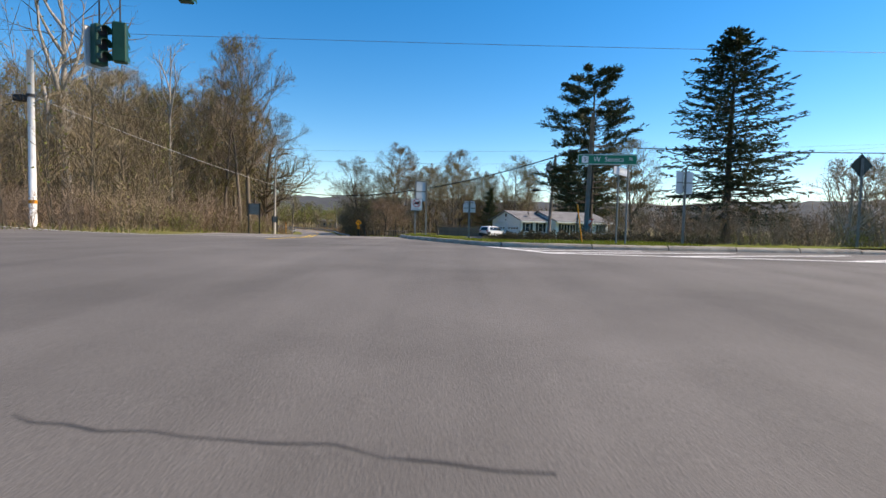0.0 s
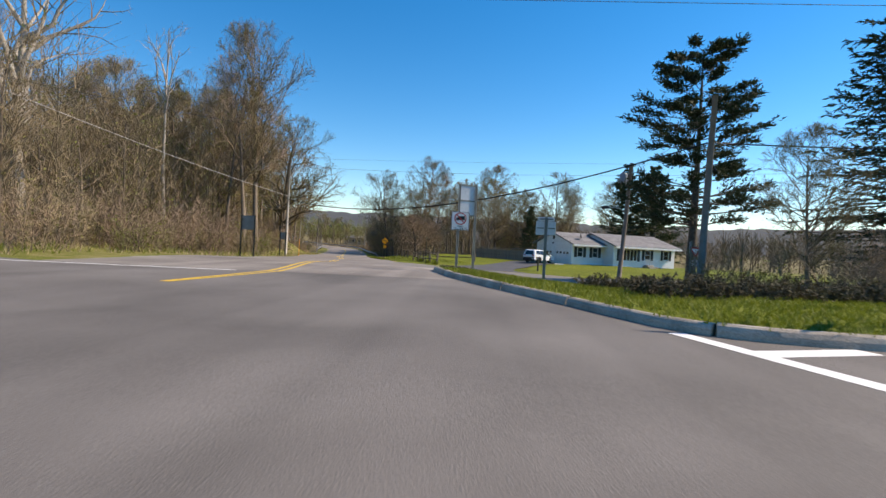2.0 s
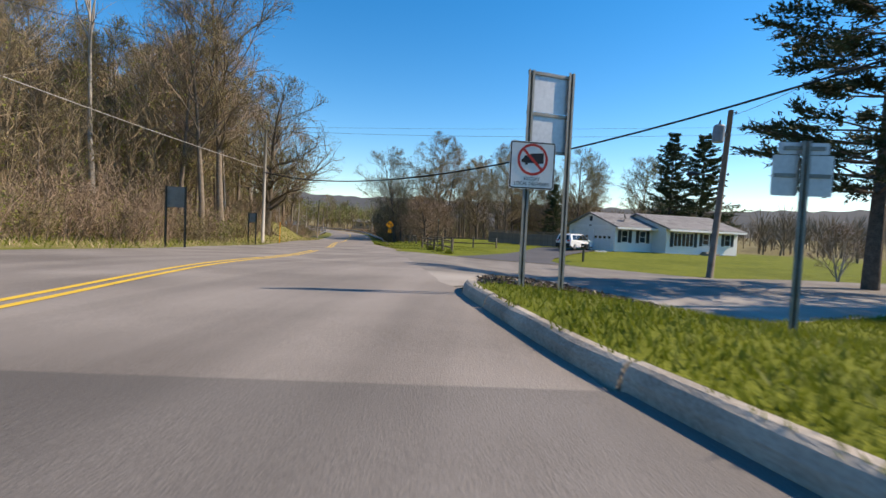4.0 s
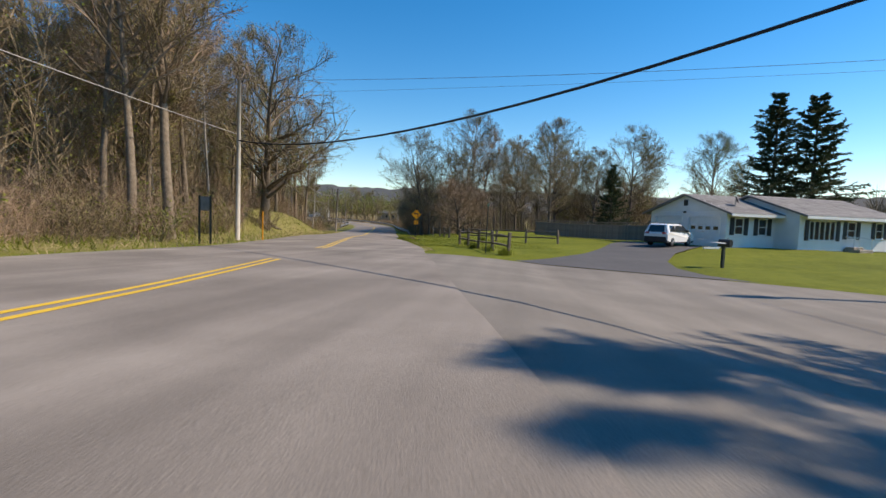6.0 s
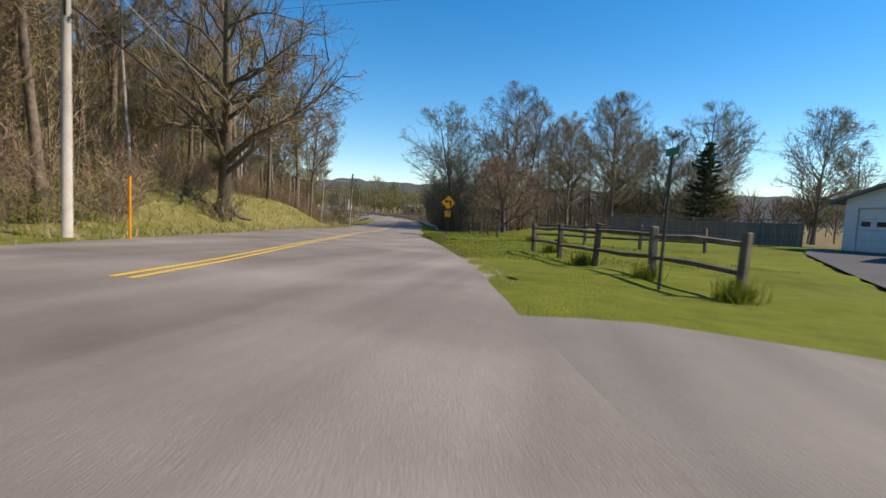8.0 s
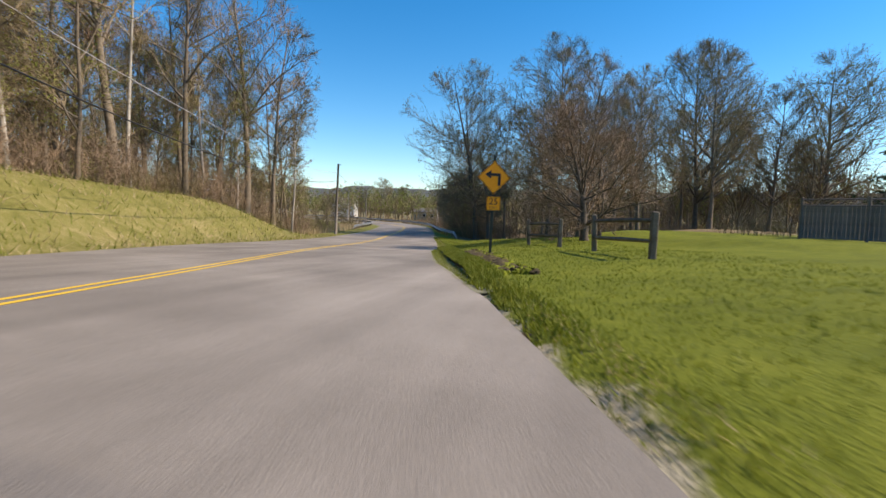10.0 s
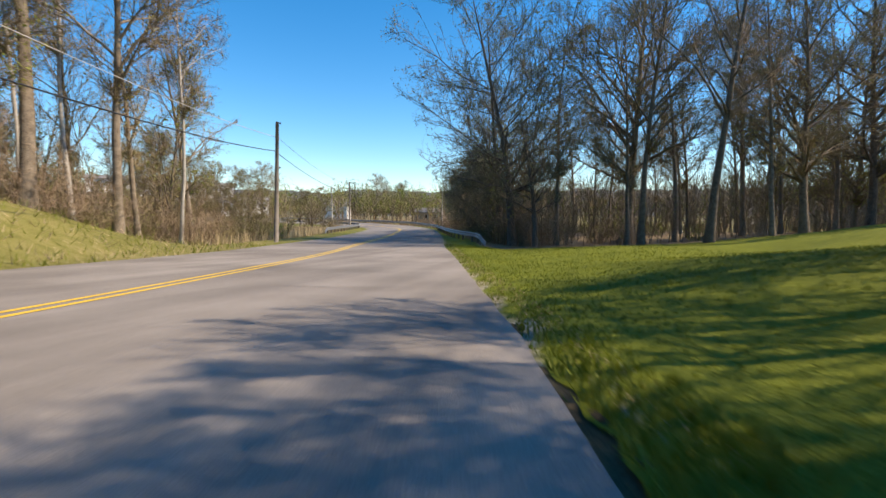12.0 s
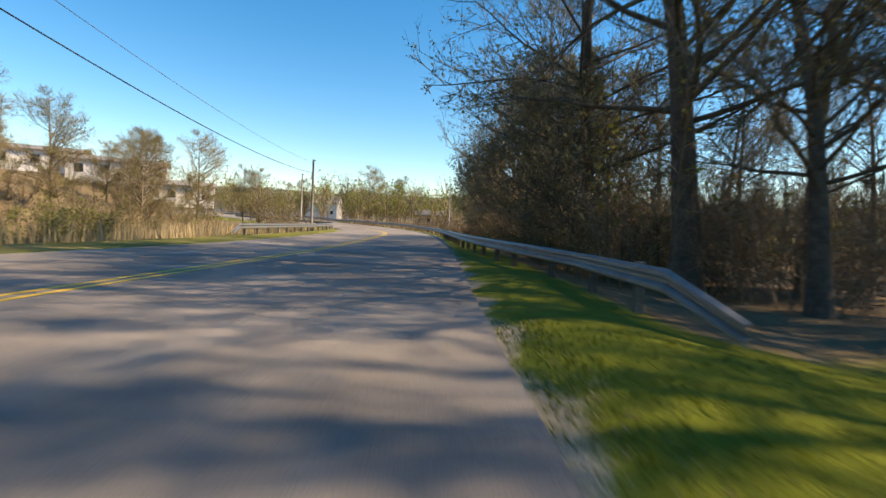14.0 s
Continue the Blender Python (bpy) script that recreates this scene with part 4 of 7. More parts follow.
place(BLOSSOM_TREE, 23.4, 25.6, 1.9, 1.0)
place(BLOSSOM_TREE, 14.5, 42.0, 1.3, 0.55, label="small budding garden tree beside the side street")

rng = random.Random(5)


def grove(spots, kinds, group, sizes=(0.85, 1.15)):
    for x, y in spots:
        # lower growth towards the junction corner
        s = rng.uniform(*sizes) * (0.6 + 0.4 * smooth01(y, 38, 56))
        place(rng.choice(kinds), x, y, rng.uniform(0, 6.28), s, group, tall=s * rng.uniform(0.92, 1.1))


def scatter(n, area, gap, inside):
    got = []
    if gap <= 0:
        while len(got) < n:
            x, y = rng.uniform(area[0], area[1]), rng.uniform(area[2], area[3])
            if inside(x, y):
                got.append((x, y))
        return got
    tries = 0
    while len(got) < n and tries < n * 60:
        tries += 1
        x, y = rng.uniform(area[0], area[1]), rng.uniform(area[2], area[3])
        if inside(x, y) and all((x - a) ** 2 + (y - b) ** 2 > gap * gap for a, b in got):
            got.append((x, y))
    return got


def in_left_wood(x, y):
    v = left_edge(y) - (x - track(y)[0])
    return v > 5.5 + 4.5 * smooth01(y, 60, 72) * (1 - smooth01(y, 96, 104)) and v < 38


grove(scatter(52, (-60, -18, 24, 108), 2.0, lambda x, y: in_left_wood(x, y) and left_edge(y) - (x - track(y)[0]) < 20 + 4 * smooth01(y, 60, 72)), WOODS, "woodland beside the road", (0.75, 1.15))
grove(scatter(30, (-75, -26, 24, 108), 2.6, lambda x, y: in_left_wood(x, y) and left_edge(y) - (x - track(y)[0]) > 20), WOODS, "woodland beside the road", (0.8, 1.15))
grove(scatter(26, (-52, -22, 44, 74), 2.0, lambda x, y: 7 < depth(x, y) < 26), [WOODS[0], WOODS[2], WOODS[1], WOODS[4]], "woodland beside the road", (0.85, 1.1))
for x, y, k, s in ((-31.0, 47.5, 1, 0.74), (-29.0, 52.0, 0, 0.74), (-34.5, 50.5, 1, 0.78), (-27.5, 57.0, 1, 0.75), (-37.0, 44.5, 0, 0.68), (-41.0, 41.0, 1, 0.66), (-33.0, 41.0, 0, 0.55)):
    place(MAPLES[k], x, y, rng.uniform(0, 6), s, "woodland beside the road", label="round-headed woodland tree with olive-brown buds")
# the row along the top of the bank, down to the wet ground
edge_row = [(y + rng.uniform(-0.9, 0.9), rng.uniform(7.0, 9.5) - 2.2 * smooth01(y, 96, 106)) for y in (66, 75, 78, 81, 83.5, 86, 88.5, 91, 93.5, 96, 98, 100, 102, 104, 106, 108, 110, 112)]
for i, (y, v) in enumerate(edge_row):
    s = rng.uniform(1.0, 1.25) * (1 - 0.25 * smooth01(y, 102, 112))
    place(WOODS[(4, 0, 1, 4, 3, 2)[i % 6]], track(y)[0] + left_edge(y) - v, y, rng.uniform(0, 6), s, "trees along the bank")


for y in (73.5, 76, 79, 82.5, 86, 89, 92.5, 95.5, 98.5, 101.5):
    s = rng.uniform(0.55, 0.85)
    place(rng.choice([WOODS[3], WOODS[3], WOODS[1]]), track(y)[0] + left_edge(y) - rng.uniform(8.0, 12.0), y, rng.uniform(0, 6), s, "young trees on the bank")


def in_right_wood(x, y):
    u = x - track(y)[0]
    return u > 5.5 and y - 0.30 * (x + 22) > 120


grove(scatter(26, (-40, 26, 116, 158), 3.2, in_right_wood), [WOODS[0], WOODS[2], WOODS[3], WOODS[1]], "wood beside the guardrail", (0.8, 1.15))
place(EDGE_TREE, -21.1, 120.6, 0.0, 1.0, label="big dark-trunked tree behind the guardrail")
for x, y, s in ((-22.9, 128.5, 0.95), (-19.4, 118.6, 0.6), (-24.6, 134.0, 0.75), (-27.2, 145.0, 0.7)):
    place(EDGE_TREE, x, y, rng.uniform(0, 6), s, "wood beside the guardrail")
for x, y, s in ((-23.6, 124.5, 0.7), (-24.2, 128.4, 0.95), (-25.4, 132.2, 1.0), (-26.6, 136.4, 1.0), (-27.8, 141.0, 0.95), (-29.2, 146.0, 0.9), (-22.0, 130.5, 1.05), (-30.8, 151.0, 0.85)):
    place(UNDER, x, y, rng.uniform(0, 6), s, "wood beside the guardrail")
for x, y, k, s in ((-13.4, 119.6, 1, 1.1), (-18.0, 122.4, 0, 1.0), (-12.9, 117.8, 0, 1.15), (-9.8, 115.0, 2, 1.05), (-6.0, 116.8, 1, 1.1)):
    place(WOODS[k], x, y, rng.uniform(0, 6), s, "trees behind the lawns")
for x, y, k, s in ((-12.6, 124.4, 1, 1.18), (-3.4, 119.0, 1, 0.86), (2.2, 114.4, 1, 0.8), (4.2, 126.9, 1, 1.1), (11.0, 124.0, 1, 0.8), (19.0, 130.2, 0, 1.07), (30.5, 121.0, 0, 0.92), (-2.0, 133.0, 2, 0.95), (9.0, 138.0, 0, 0.9), (24.0, 142.0, 1, 0.9), (42.0, 132.0, 0, 0.8)):
    place(MAPLES[k], x, y, rng.uniform(0, 6), s, "trees behind the lawns")
for x, y in scatter(125, (-62, -14, 22, 112), 1.4, lambda x, y: 3.4 + 3.4 * smooth01(y, 60, 72) * (1 - 0.6 * smooth01(y, 94, 104)) < left_edge(y) - (x - track(y)[0]) < 13):
    place(rng.choice(BUSHES), x, y, rng.uniform(0, 6), rng.uniform(0.6, 1.2), "thicket along the wood")
for x, y in scatter(60, (-34, 30, 104, 158), 1.8, lambda x, y: x - track(y)[0] > 4.2 and y - 0.30 * (x + 22) > 118):
    place(rng.choice(BUSHES), x, y, rng.uniform(0, 6), rng.uniform(0.5, 1.0), "undergrowth of the wood")
for x, y in scatter(44, (-44, -12, 120, 164), 1.5, lambda x, y: 4.2 < x - track(y)[0] < 10):
    place(rng.choice(BUSHES[::2]), x, y, rng.uniform(0, 6), rng.uniform(0.8, 1.3), "undergrowth of the wood")
for x, y in scatter(60, (-85, -38, 112, 168), 2.6, lambda x, y: left_edge(y) - (x - track(y)[0]) > 5.0 + 3 * smooth01(y, 155, 165)):
    place(rng.choice(BUSHES[:2]), x, y, rng.uniform(0, 6), rng.uniform(0.5, 1.2), "bushes on the wet ground")
for x, y in scatter(26, (-70, -42, 113, 140), 2.0, lambda x, y: left_edge(y) - (x - track(y)[0]) > 6.5):
    place(rng.choice(BUSHES), x, y, rng.uniform(0, 6), rng.uniform(0.5, 1.0), "bushes on the wet ground")
for x, y in scatter(22, (-66, -36, 160, 196), 2.2, lambda x, y: 4.5 < x - track(y)[0] < 15):
    place(rng.choice(BUSHES), x, y, rng.uniform(0, 6), rng.uniform(0.45, 0.8), "bushes outside the bend")
for x, y in scatter(24, (9, 40, 21, 31), 1.8, lambda x, y: y > 21.5):
    place(rng.choice(BUSHES), x, y, rng.uniform(0, 6), rng.uniform(0.45, 0.9), "thicket beyond the island")
place(MAPLES[1], 9.6, 24.6, 1.0, 0.27, label="small dark-trunked tree on the island")
for x, y in scatter(18, (-80, -42, 114, 164), 4.5, lambda x, y: left_edge(y) - (x - track(y)[0]) > 7):
    place(rng.choice([WOODS[3], WOODS[3], WOODS[1], MAPLES[0]]), x, y, rng.uniform(0, 6), rng.uniform(0.34, 0.6), "small trees on the wet ground")
for x, y, s in ((-52, 124, 0.36), (-60, 131, 0.33), (-57, 141, 0.4), (-66, 150, 0.44), (-74, 138, 0.38), (-55, 154, 0.32)):
    place(MAPLES[0], x, y, rng.uniform(0, 6), s, "small trees on the wet ground")
for x, y in scatter(30, (-108, -56, 112, 172), 4.0, lambda x, y: depth(x, y) > 17 and not (x < -72 and 146 < y < 168)):
    place(rng.choice([MAPLES[0], MAPLES[1], WOODS[0], WOODS[3], WOODS[3]]), x, y, rng.uniform(0, 6), rng.uniform(0.32, 0.55), "small trees on the far slope")
# beyond the bend
place(MAPLES[0], -68.0, 215.0, 0.6, 0.68, label="round yellow-green tree beyond the bend")
place(MAPLES[0], -61.0, 222.0, 2.6, 0.6, "trees beyond the bend")
place(MAPLES[1], -84.0, 214.0, 1.6, 0.5, "trees beyond the bend")
place(BIRCH, -71.0, 226.0, 0.2, 0.85, label="tall bare pale tree beyond the bend")

# ---------------------------------------------------------------- house and yard
HF = radians(26.0)
GZ = -0.66
HOUSE = Matrix.Translation((10.5, 65.3, GZ)) @ Matrix.Rotation(HF, 4, "Z")
house = empty("house", HOUSE, "white single-storey house with grey shingle roof and black shutters", "house")
WALL_T = 0.16


def wall_with_holes(x0, x1, z0, z1, holes, y0=0.0, y1=WALL_T):
    """A wall in x and z from y0 to y1 with rectangular openings (a, b, c, d)."""
    bm = bmesh.new()
    xs = sorted({x0, x1, *[h[0] for h in holes], *[h[1] for h in holes]})
    for a, b in zip(xs, xs[1:]):
        mid = (a + b) / 2
        cuts = sorted((h[2], h[3]) for h in holes if h[0] < mid < h[1])
        z = z0
        for c, d in cuts:
            if c > z:
                add_box(bm, a, b, y0, y1, z, c)
            z = d
        if z1 > z:
            add_box(bm, a, b, y0, y1, z, z1)
    bmesh.ops.remove_doubles(bm, verts=bm.verts[:], dist=0.0005)
    return bm


def put(ob, m):
    ob.matrix_basis = m
    return ob


def clapboards(parent, x0, x1, z0, z1, holes, m, step=0.2):
    """Lapped siding boards, each its own piece, cut at the openings."""
    z = z0
    while z < z1 - 0.02:
        top = min(z + step, z1)
        spans = [(x0, x1)]
        for a, b, c, d in holes:
            if c < top - 0.02 and d > z + 0.02:
                spans = [s for p, q in spans for s in ((p, min(q, a)), (max(p, b), q)) if s[1] - s[0] > 0.05]
        for p, q in spans:
            bm = bmesh.new()
            v = [bm.verts.new(c) for c in ((p, -0.026, z), (q, -0.026, z), (q, -0.008, top), (p, -0.008, top), (p, 0.0, z), (q, 0.0, z), (q, 0.0, top), (p, 0.0, top))]
            for f in ((0, 1, 2, 3), (4, 0, 3, 7), (1, 5, 6, 2), (0, 4, 5, 1)):
                bm.faces.new([v[i] for i in f])
            put(part("siding_board", bm, SIDING, parent), m)
        z = top


def window_unit(parent, m, w, h, shutters=True, mullions=1, rows=2):
    """A window set in an opening, with frame, panes, sill and shutters."""
    win = new("window")
    win.parent = parent
    win.matrix_basis = m
    fr = bmesh.new()
    t = 0.05
    add_box(fr, -w / 2, -w / 2 + t, -0.045, 0.09, 0, h)
    add_box(fr, w / 2 - t, w / 2, -0.045, 0.09, 0, h)
    add_box(fr, -w / 2 + t, w / 2 - t, -0.045, 0.09, 0, t)
    add_box(fr, -w / 2 + t, w / 2 - t, -0.045, 0.09, h - t, h)
    for i in range(1, mullions):
        x = -w / 2 + w * i / mullions
        add_box(fr, x - 0.03, x + 0.03, -0.03, 0.08, t, h - t)
    for i in range(1, rows):
        z = h * i / rows
        add_box(fr, -w / 2 + t, w / 2 - t, -0.025, 0.05, z - 0.02, z + 0.02)
    part("frame", fr, TRIM_WHITE, win)
    for i in range(mullions):
        a = -w / 2 + w * i / mullions
        part("pane", box(a + 0.035, a + w / mullions - 0.035, 0.02, 0.03, t, h - t), GLASS, win)
    part("sill", box(-w / 2 - 0.05, w / 2 + 0.05, -0.08, 0.0, -0.05, 0.0, 0.008), TRIM_WHITE, win)
    if shutters:
        for s in (-1, 1):
            c = s * (w / 2 + 0.24)
            bm = box(c - 0.19, c + 0.19, -0.062, -0.028, -0.03, h + 0.03, 0.006)
            for k in range(int(h / 0.1)):
                add_box(bm, c - 0.14, c + 0.14, -0.075, -0.055, 0.06 + k * 0.1, 0.11 + k * 0.1)
            part("shutter", bm, SHUTTER, win, "black louvred shutter")
    return win


def roof_slope(parent, corners, thick=0.12, rows=12, cols=9):
    """A roof slope with its deck and courses of shingles; corners run eave, eave, ridge, ridge."""
    a, b, c, d = [Vector(p) for p in corners]
    n = (b - a).cross(d - a).normalized()
    if n.z < 0:
        n = -n
    bm = bmesh.new()
    top = [bm.verts.new(p) for p in (a, b, c, d)]
    low = [bm.verts.new(p - n * thick) for p in (a, b, c, d)]
    bm.faces.new(top)
    bm.faces.new(low[::-1])
    for i in range(4):
        j = (i + 1) % 4
        bm.faces.new((top[i], low[i], low[j], top[j]))
    bmesh.ops.recalc_face_normals(bm, faces=bm.faces[:])
    roof = part("roof", bm, SHINGLE, parent)
    for r in range(rows):
        f0, f1 = r / rows, (r + 1.12) / rows
        f1 = min(f1, 1.0)
        bm = bmesh.new()
        for f, up in ((f0, 0.022), (f1, 0.006)):
            p, q = a.lerp(d, f), b.lerp(c, f)
            bm.verts.new(p + n * up)
            bm.verts.new(q + n * up)
        bm.verts.new(a.lerp(d, f0) + n * 0.001)
        bm.verts.new(b.lerp(c, f0) + n * 0.001)
        bm.verts.ensure_lookup_table()
        v = bm.verts
        bm.faces.new((v[0], v[1], v[3], v[2]))
        bm.faces.new((v[4], v[5], v[1], v[0]))
        bmesh.ops.recalc_face_normals(bm, faces=bm.faces[:])
        part("shingle_course", bm, SHINGLE, roof)
    return roof


GL, GD, MP, MW, MD, EH = 4.6, 7.2, 1.7, 9.6, 7.6, 2.55
# garage wing: windowed wall to the street
g_holes = [(0.75, 1.55, 0.95, 2.1), (2.95, 3.75, 0.95, 2.1)]
part("wall", wall_with_holes(0, GL, 0, EH, g_holes), SIDING, house)
clapboards(house, 0, GL, 0.05, EH, [(0.28, 2.02, 0.9, 2.15), (2.48, 4.22, 0.9, 2.15)], Matrix.Identity(4))
for h in g_holes:
    window_unit(house, Matrix.Translation(((h[0] + h[1]) / 2, 0, h[2])), h[1] - h[0], h[3] - h[2])
# gable wall with the two garage doors, facing the driveway
M_GAB = Matrix.Rotation(radians(-90), 4, "Z")
d_holes = [(-3.2, -0.55, 0.0, 2.12), (-6.6, -3.95, 0.0, 2.12)]
gab = new("gable_wall")
gab.parent = house
gab.matrix_basis = M_GAB
part("wall", wall_with_holes(-GD, 0, 0, EH, d_holes), SIDING, gab)
clapboards(gab, -GD, 0, 0.05, EH, [(a - 0.1, b + 0.1, c, d + 0.1) for a, b, c, d in d_holes], Matrix.Identity(4))
part("gable", prism([(-GD, EH), (0, EH), (-GD / 2, EH + 1.22)], -0.02, WALL_T), SIDING, gab)
z = EH
while z < EH + 1.1:
    k = (z - EH) / 1.22
    half = GD / 2 * (1 - k) - 0.08
    part("siding_board", box(-GD / 2 - half, -GD / 2 + half, -0.034, -0.02, z, z + 0.19), SIDING, gab)
    z += 0.2
part("gable_vent", box(-GD / 2 - 0.2, -GD / 2 + 0.2, -0.06, -0.02, EH + 0.42, EH + 0.88, 0.01), DARK_PLASTIC, gab, "dark gable vent")
part("wall_lamp", box(-GD / 2 - 0.12, -GD / 2 + 0.12, -0.16, -0.03, EH - 0.12, EH + 0.02, 0.02), DARK_PLASTIC, gab, "small dark wall lamp")
for a, b, c, d in d_holes:
    door = new("garage_door")
    door.parent = house
    door.matrix_basis = M_GAB
    for r in range(4):
        z0 = 0.02 + r * 0.525
        for q in range(4):
            w = (b - a) / 4
            if r == 2:
                part("pane", box(a + q * w + 0.12, a + (q + 1) * w - 0.12, 0.07, 0.08, z0 + 0.16, z0 + 0.40), GLASS, door)
                fr = wall_with_holes(a + q * w + 0.002, a + (q + 1) * w - 0.002, z0 + 0.006, z0 + 0.52, [(a + q * w + 0.12, a + (q + 1) * w - 0.12, z0 + 0.16, z0 + 0.40)], 0.05, 0.09)
                part("panel", fr, TRIM_WHITE, door)
            else:
                bm = box(a + q * w + 0.002, a + (q + 1) * w - 0.002, 0.05, 0.09, z0 + 0.006, z0 + 0.52)
                add_box(bm, a + q * w + 0.1, a + (q + 1) * w - 0.1, 0.04, 0.05, z0 + 0.1, z0 + 0.42)
                part("panel", bm, TRIM_WHITE, door)
    fr = bmesh.new()
    add_box(fr, a - 0.1, a, -0.05, 0.05, 0, d + 0.1)
    add_box(fr, b, b + 0.1, -0.05, 0.05, 0, d + 0.1)
    add_box(fr, a, b, -0.05, 0.05, d, d + 0.1)
    part("door_frame", fr, TRIM_WHITE, door)
part("wall", box(0, GL, GD - WALL_T, GD, 0, EH), SIDING, house)
# main block
mx0, my0 = GL, -MP
main = new("main_block")
main.parent = house
main.matrix_basis = Matrix.Translation((mx0, my0, 0))
m_holes = [(0.95, 3.55, 0.75, 2.1), (4.75, 5.65, 0.05, 2.1), (7.75, 8.6, 0.95, 2.1)]
part("wall", wall_with_holes(0, MW, 0, EH, m_holes), SIDING, main)
clapboards(main, 0, MW, 0.05, EH, [(0.48, 4.02, 0.7, 2.15), (4.3, 6.15, 0.0, 2.15), (7.28, 9.07, 0.9, 2.15)], Matrix.Identity(4))
window_unit(main, Matrix.Translation((2.25, 0, 0.75)), 2.6, 1.35, True, 5, 1)
window_unit(main, Matrix.Translation((5.2, 0, 0.9)), 0.9, 1.2, True, 1, 2)
part("door_panel", box(4.77, 5.63, 0.03, 0.08, 0.06, 0.88, 0.01), TRIM_WHITE, main)
window_unit(main, Matrix.Translation((8.175, 0, 0.95)), 0.85, 1.15)
part("wall", box(0, WALL_T, WALL_T, MD, 0, EH), SIDING, main)
part("wall", box(MW - WALL_T, MW, WALL_T, MD, 0, EH), SIDING, main)
part("wall", box(WALL_T, MW - WALL_T, MD - WALL_T, MD, 0, EH), SIDING, main)
clap_m = Matrix.Translation((0, 0, 0)) @ Matrix.Rotation(radians(-90), 4, "Z")
clapboards(main, -MD, 0, 0.05, EH, [], clap_m)
for x in (0, MW - 0.12):
    gm = bmesh.new()
    vs = [gm.verts.new(c) for c in ((x, 0, EH), (x, MD, EH), (x, MD / 2, EH + 1.25), (x + 0.12, 0, EH), (x + 0.12, MD, EH), (x + 0.12, MD / 2, EH + 1.25))]
    for f in ((0, 1, 2), (3, 5, 4), (0, 3, 4, 1), (1, 4, 5, 2), (2, 5, 3, 0)):
        gm.faces.new([vs[i] for i in f])
    bmesh.ops.recalc_face_normals(gm, faces=gm.faces[:])
    part("gable", gm, SIDING, main)
steps_m = box(4.5, 5.9, -1.1, -0.03, -0.05, 0.18, 0.02)
add_box(steps_m, 4.7, 5.7, -0.6, -0.03, 0.18, 0.34, 0.02)
part("step", steps_m, CONCRETE, main, "grey concrete doorstep")
part("railing", tube([(4.55, -1.0, 0.15), (4.55, -1.0, 0.95), (4.55, -0.05, 1.05), (5.85, -0.05, 1.05), (5.85, -1.0, 0.95), (5.85, -1.0, 0.15)], [0.025] * 6, 6), TRIM_WHITE, main, "white step railing")
# roofs
rz = EH + 1.30
ov = 0.72
pit = 1.22 / (GD / 2)
roof_slope(house, [(-0.35, -ov, EH - ov * pit + 0.1), (GL + 1.0, -ov, EH - ov * pit + 0.1), (GL + 1.0, GD / 2, EH + 1.32), (-0.35, GD / 2, EH + 1.32)])
roof_slope(house, [(GL + 1.0, GD + ov, EH - ov * pit + 0.1), (-0.35, GD + ov, EH - ov * pit + 0.1), (-0.35, GD / 2, EH + 1.32), (GL + 1.0, GD / 2, EH + 1.32)])
pm = 1.25 / (MD / 2)
roof_slope(main, [(-0.3, -ov, EH - ov * pm + 0.12), (MW + 0.4, -ov, EH - ov * pm + 0.12), (MW + 0.4, MD / 2, EH + 1.37), (-0.3, MD / 2, EH + 1.37)])
roof_slope(main, [(MW + 0.4, MD + ov, EH - ov * pm + 0.12), (-0.3, MD + ov, EH - ov * pm + 0.12), (-0.3, MD / 2, EH + 1.37), (MW + 0.4, MD / 2, EH + 1.37)])
part("fascia", box(-0.35, GL, -ov - 0.03, -ov, EH - ov * pit - 0.1, EH - ov * pit + 0.09), TRIM_WHITE, house)
part("fascia", box(-0.3, MW + 0.4, -ov - 0.03, -ov, EH - ov * pm - 0.1, EH - ov * pm + 0.1), TRIM_WHITE, main)
part("downspout", tube([(GL - 0.15, -0.42, EH - 0.3), (GL - 0.15, -0.08, EH - 0.45), (GL - 0.15, -0.08, 0.15)], [0.04] * 3, 6), TRIM_WHITE, house)
# satellite dish
dish = new("satellite_dish")
dish.parent = house
dish.matrix_basis = Matrix.Translation((1.9, 1.0, EH + 0.45))
bm = bmesh.new()
prev = None
for i in range(5):
    r = 0.09 * i
    ring = [bm.verts.new((r * math.cos(k * math.pi / 6), r * 0.85 * math.sin(k * math.pi / 6), r * r * 0.7)) for k in range(12)] if i else [bm.verts.new((0, 0, 0))]
    if prev:
        for k in range(12):
            if len(prev) == 1:
                bm.faces.new((prev[0], ring[k], ring[(k + 1) % 12]))
            else:
                bm.faces.new((prev[k], ring[k], ring[(k + 1) % 12], prev[(k + 1) % 12]))
    prev = ring
bowl = part("bowl", bm, DARK_PLASTIC, dish, "dark dish bowl", True)
bowl.matrix_basis = pose(0, 0, 0.45, 70, 0, 40)
mod = bowl.modifiers.new("thick", "SOLIDIFY")
mod.thickness = 0.02
part("mast", tube([(0, 0.05, 0.0), (0, 0.05, 0.45)], [0.03, 0.03], 6), POST_STEEL, dish)

# flower bed posts and white edging by the driveway
edging = tagged(mesh_object("edging_board", box(-0.6, 0.6, -0.05, 0.05, 0, 0.12, 0.01), TRIM_WHITE), "white edging board lying beside the driveway", "edging")
edging.matrix_world = pose(8.6, 62.6, land(8.6, 62.6) + 0.02, 0, 0, 20)


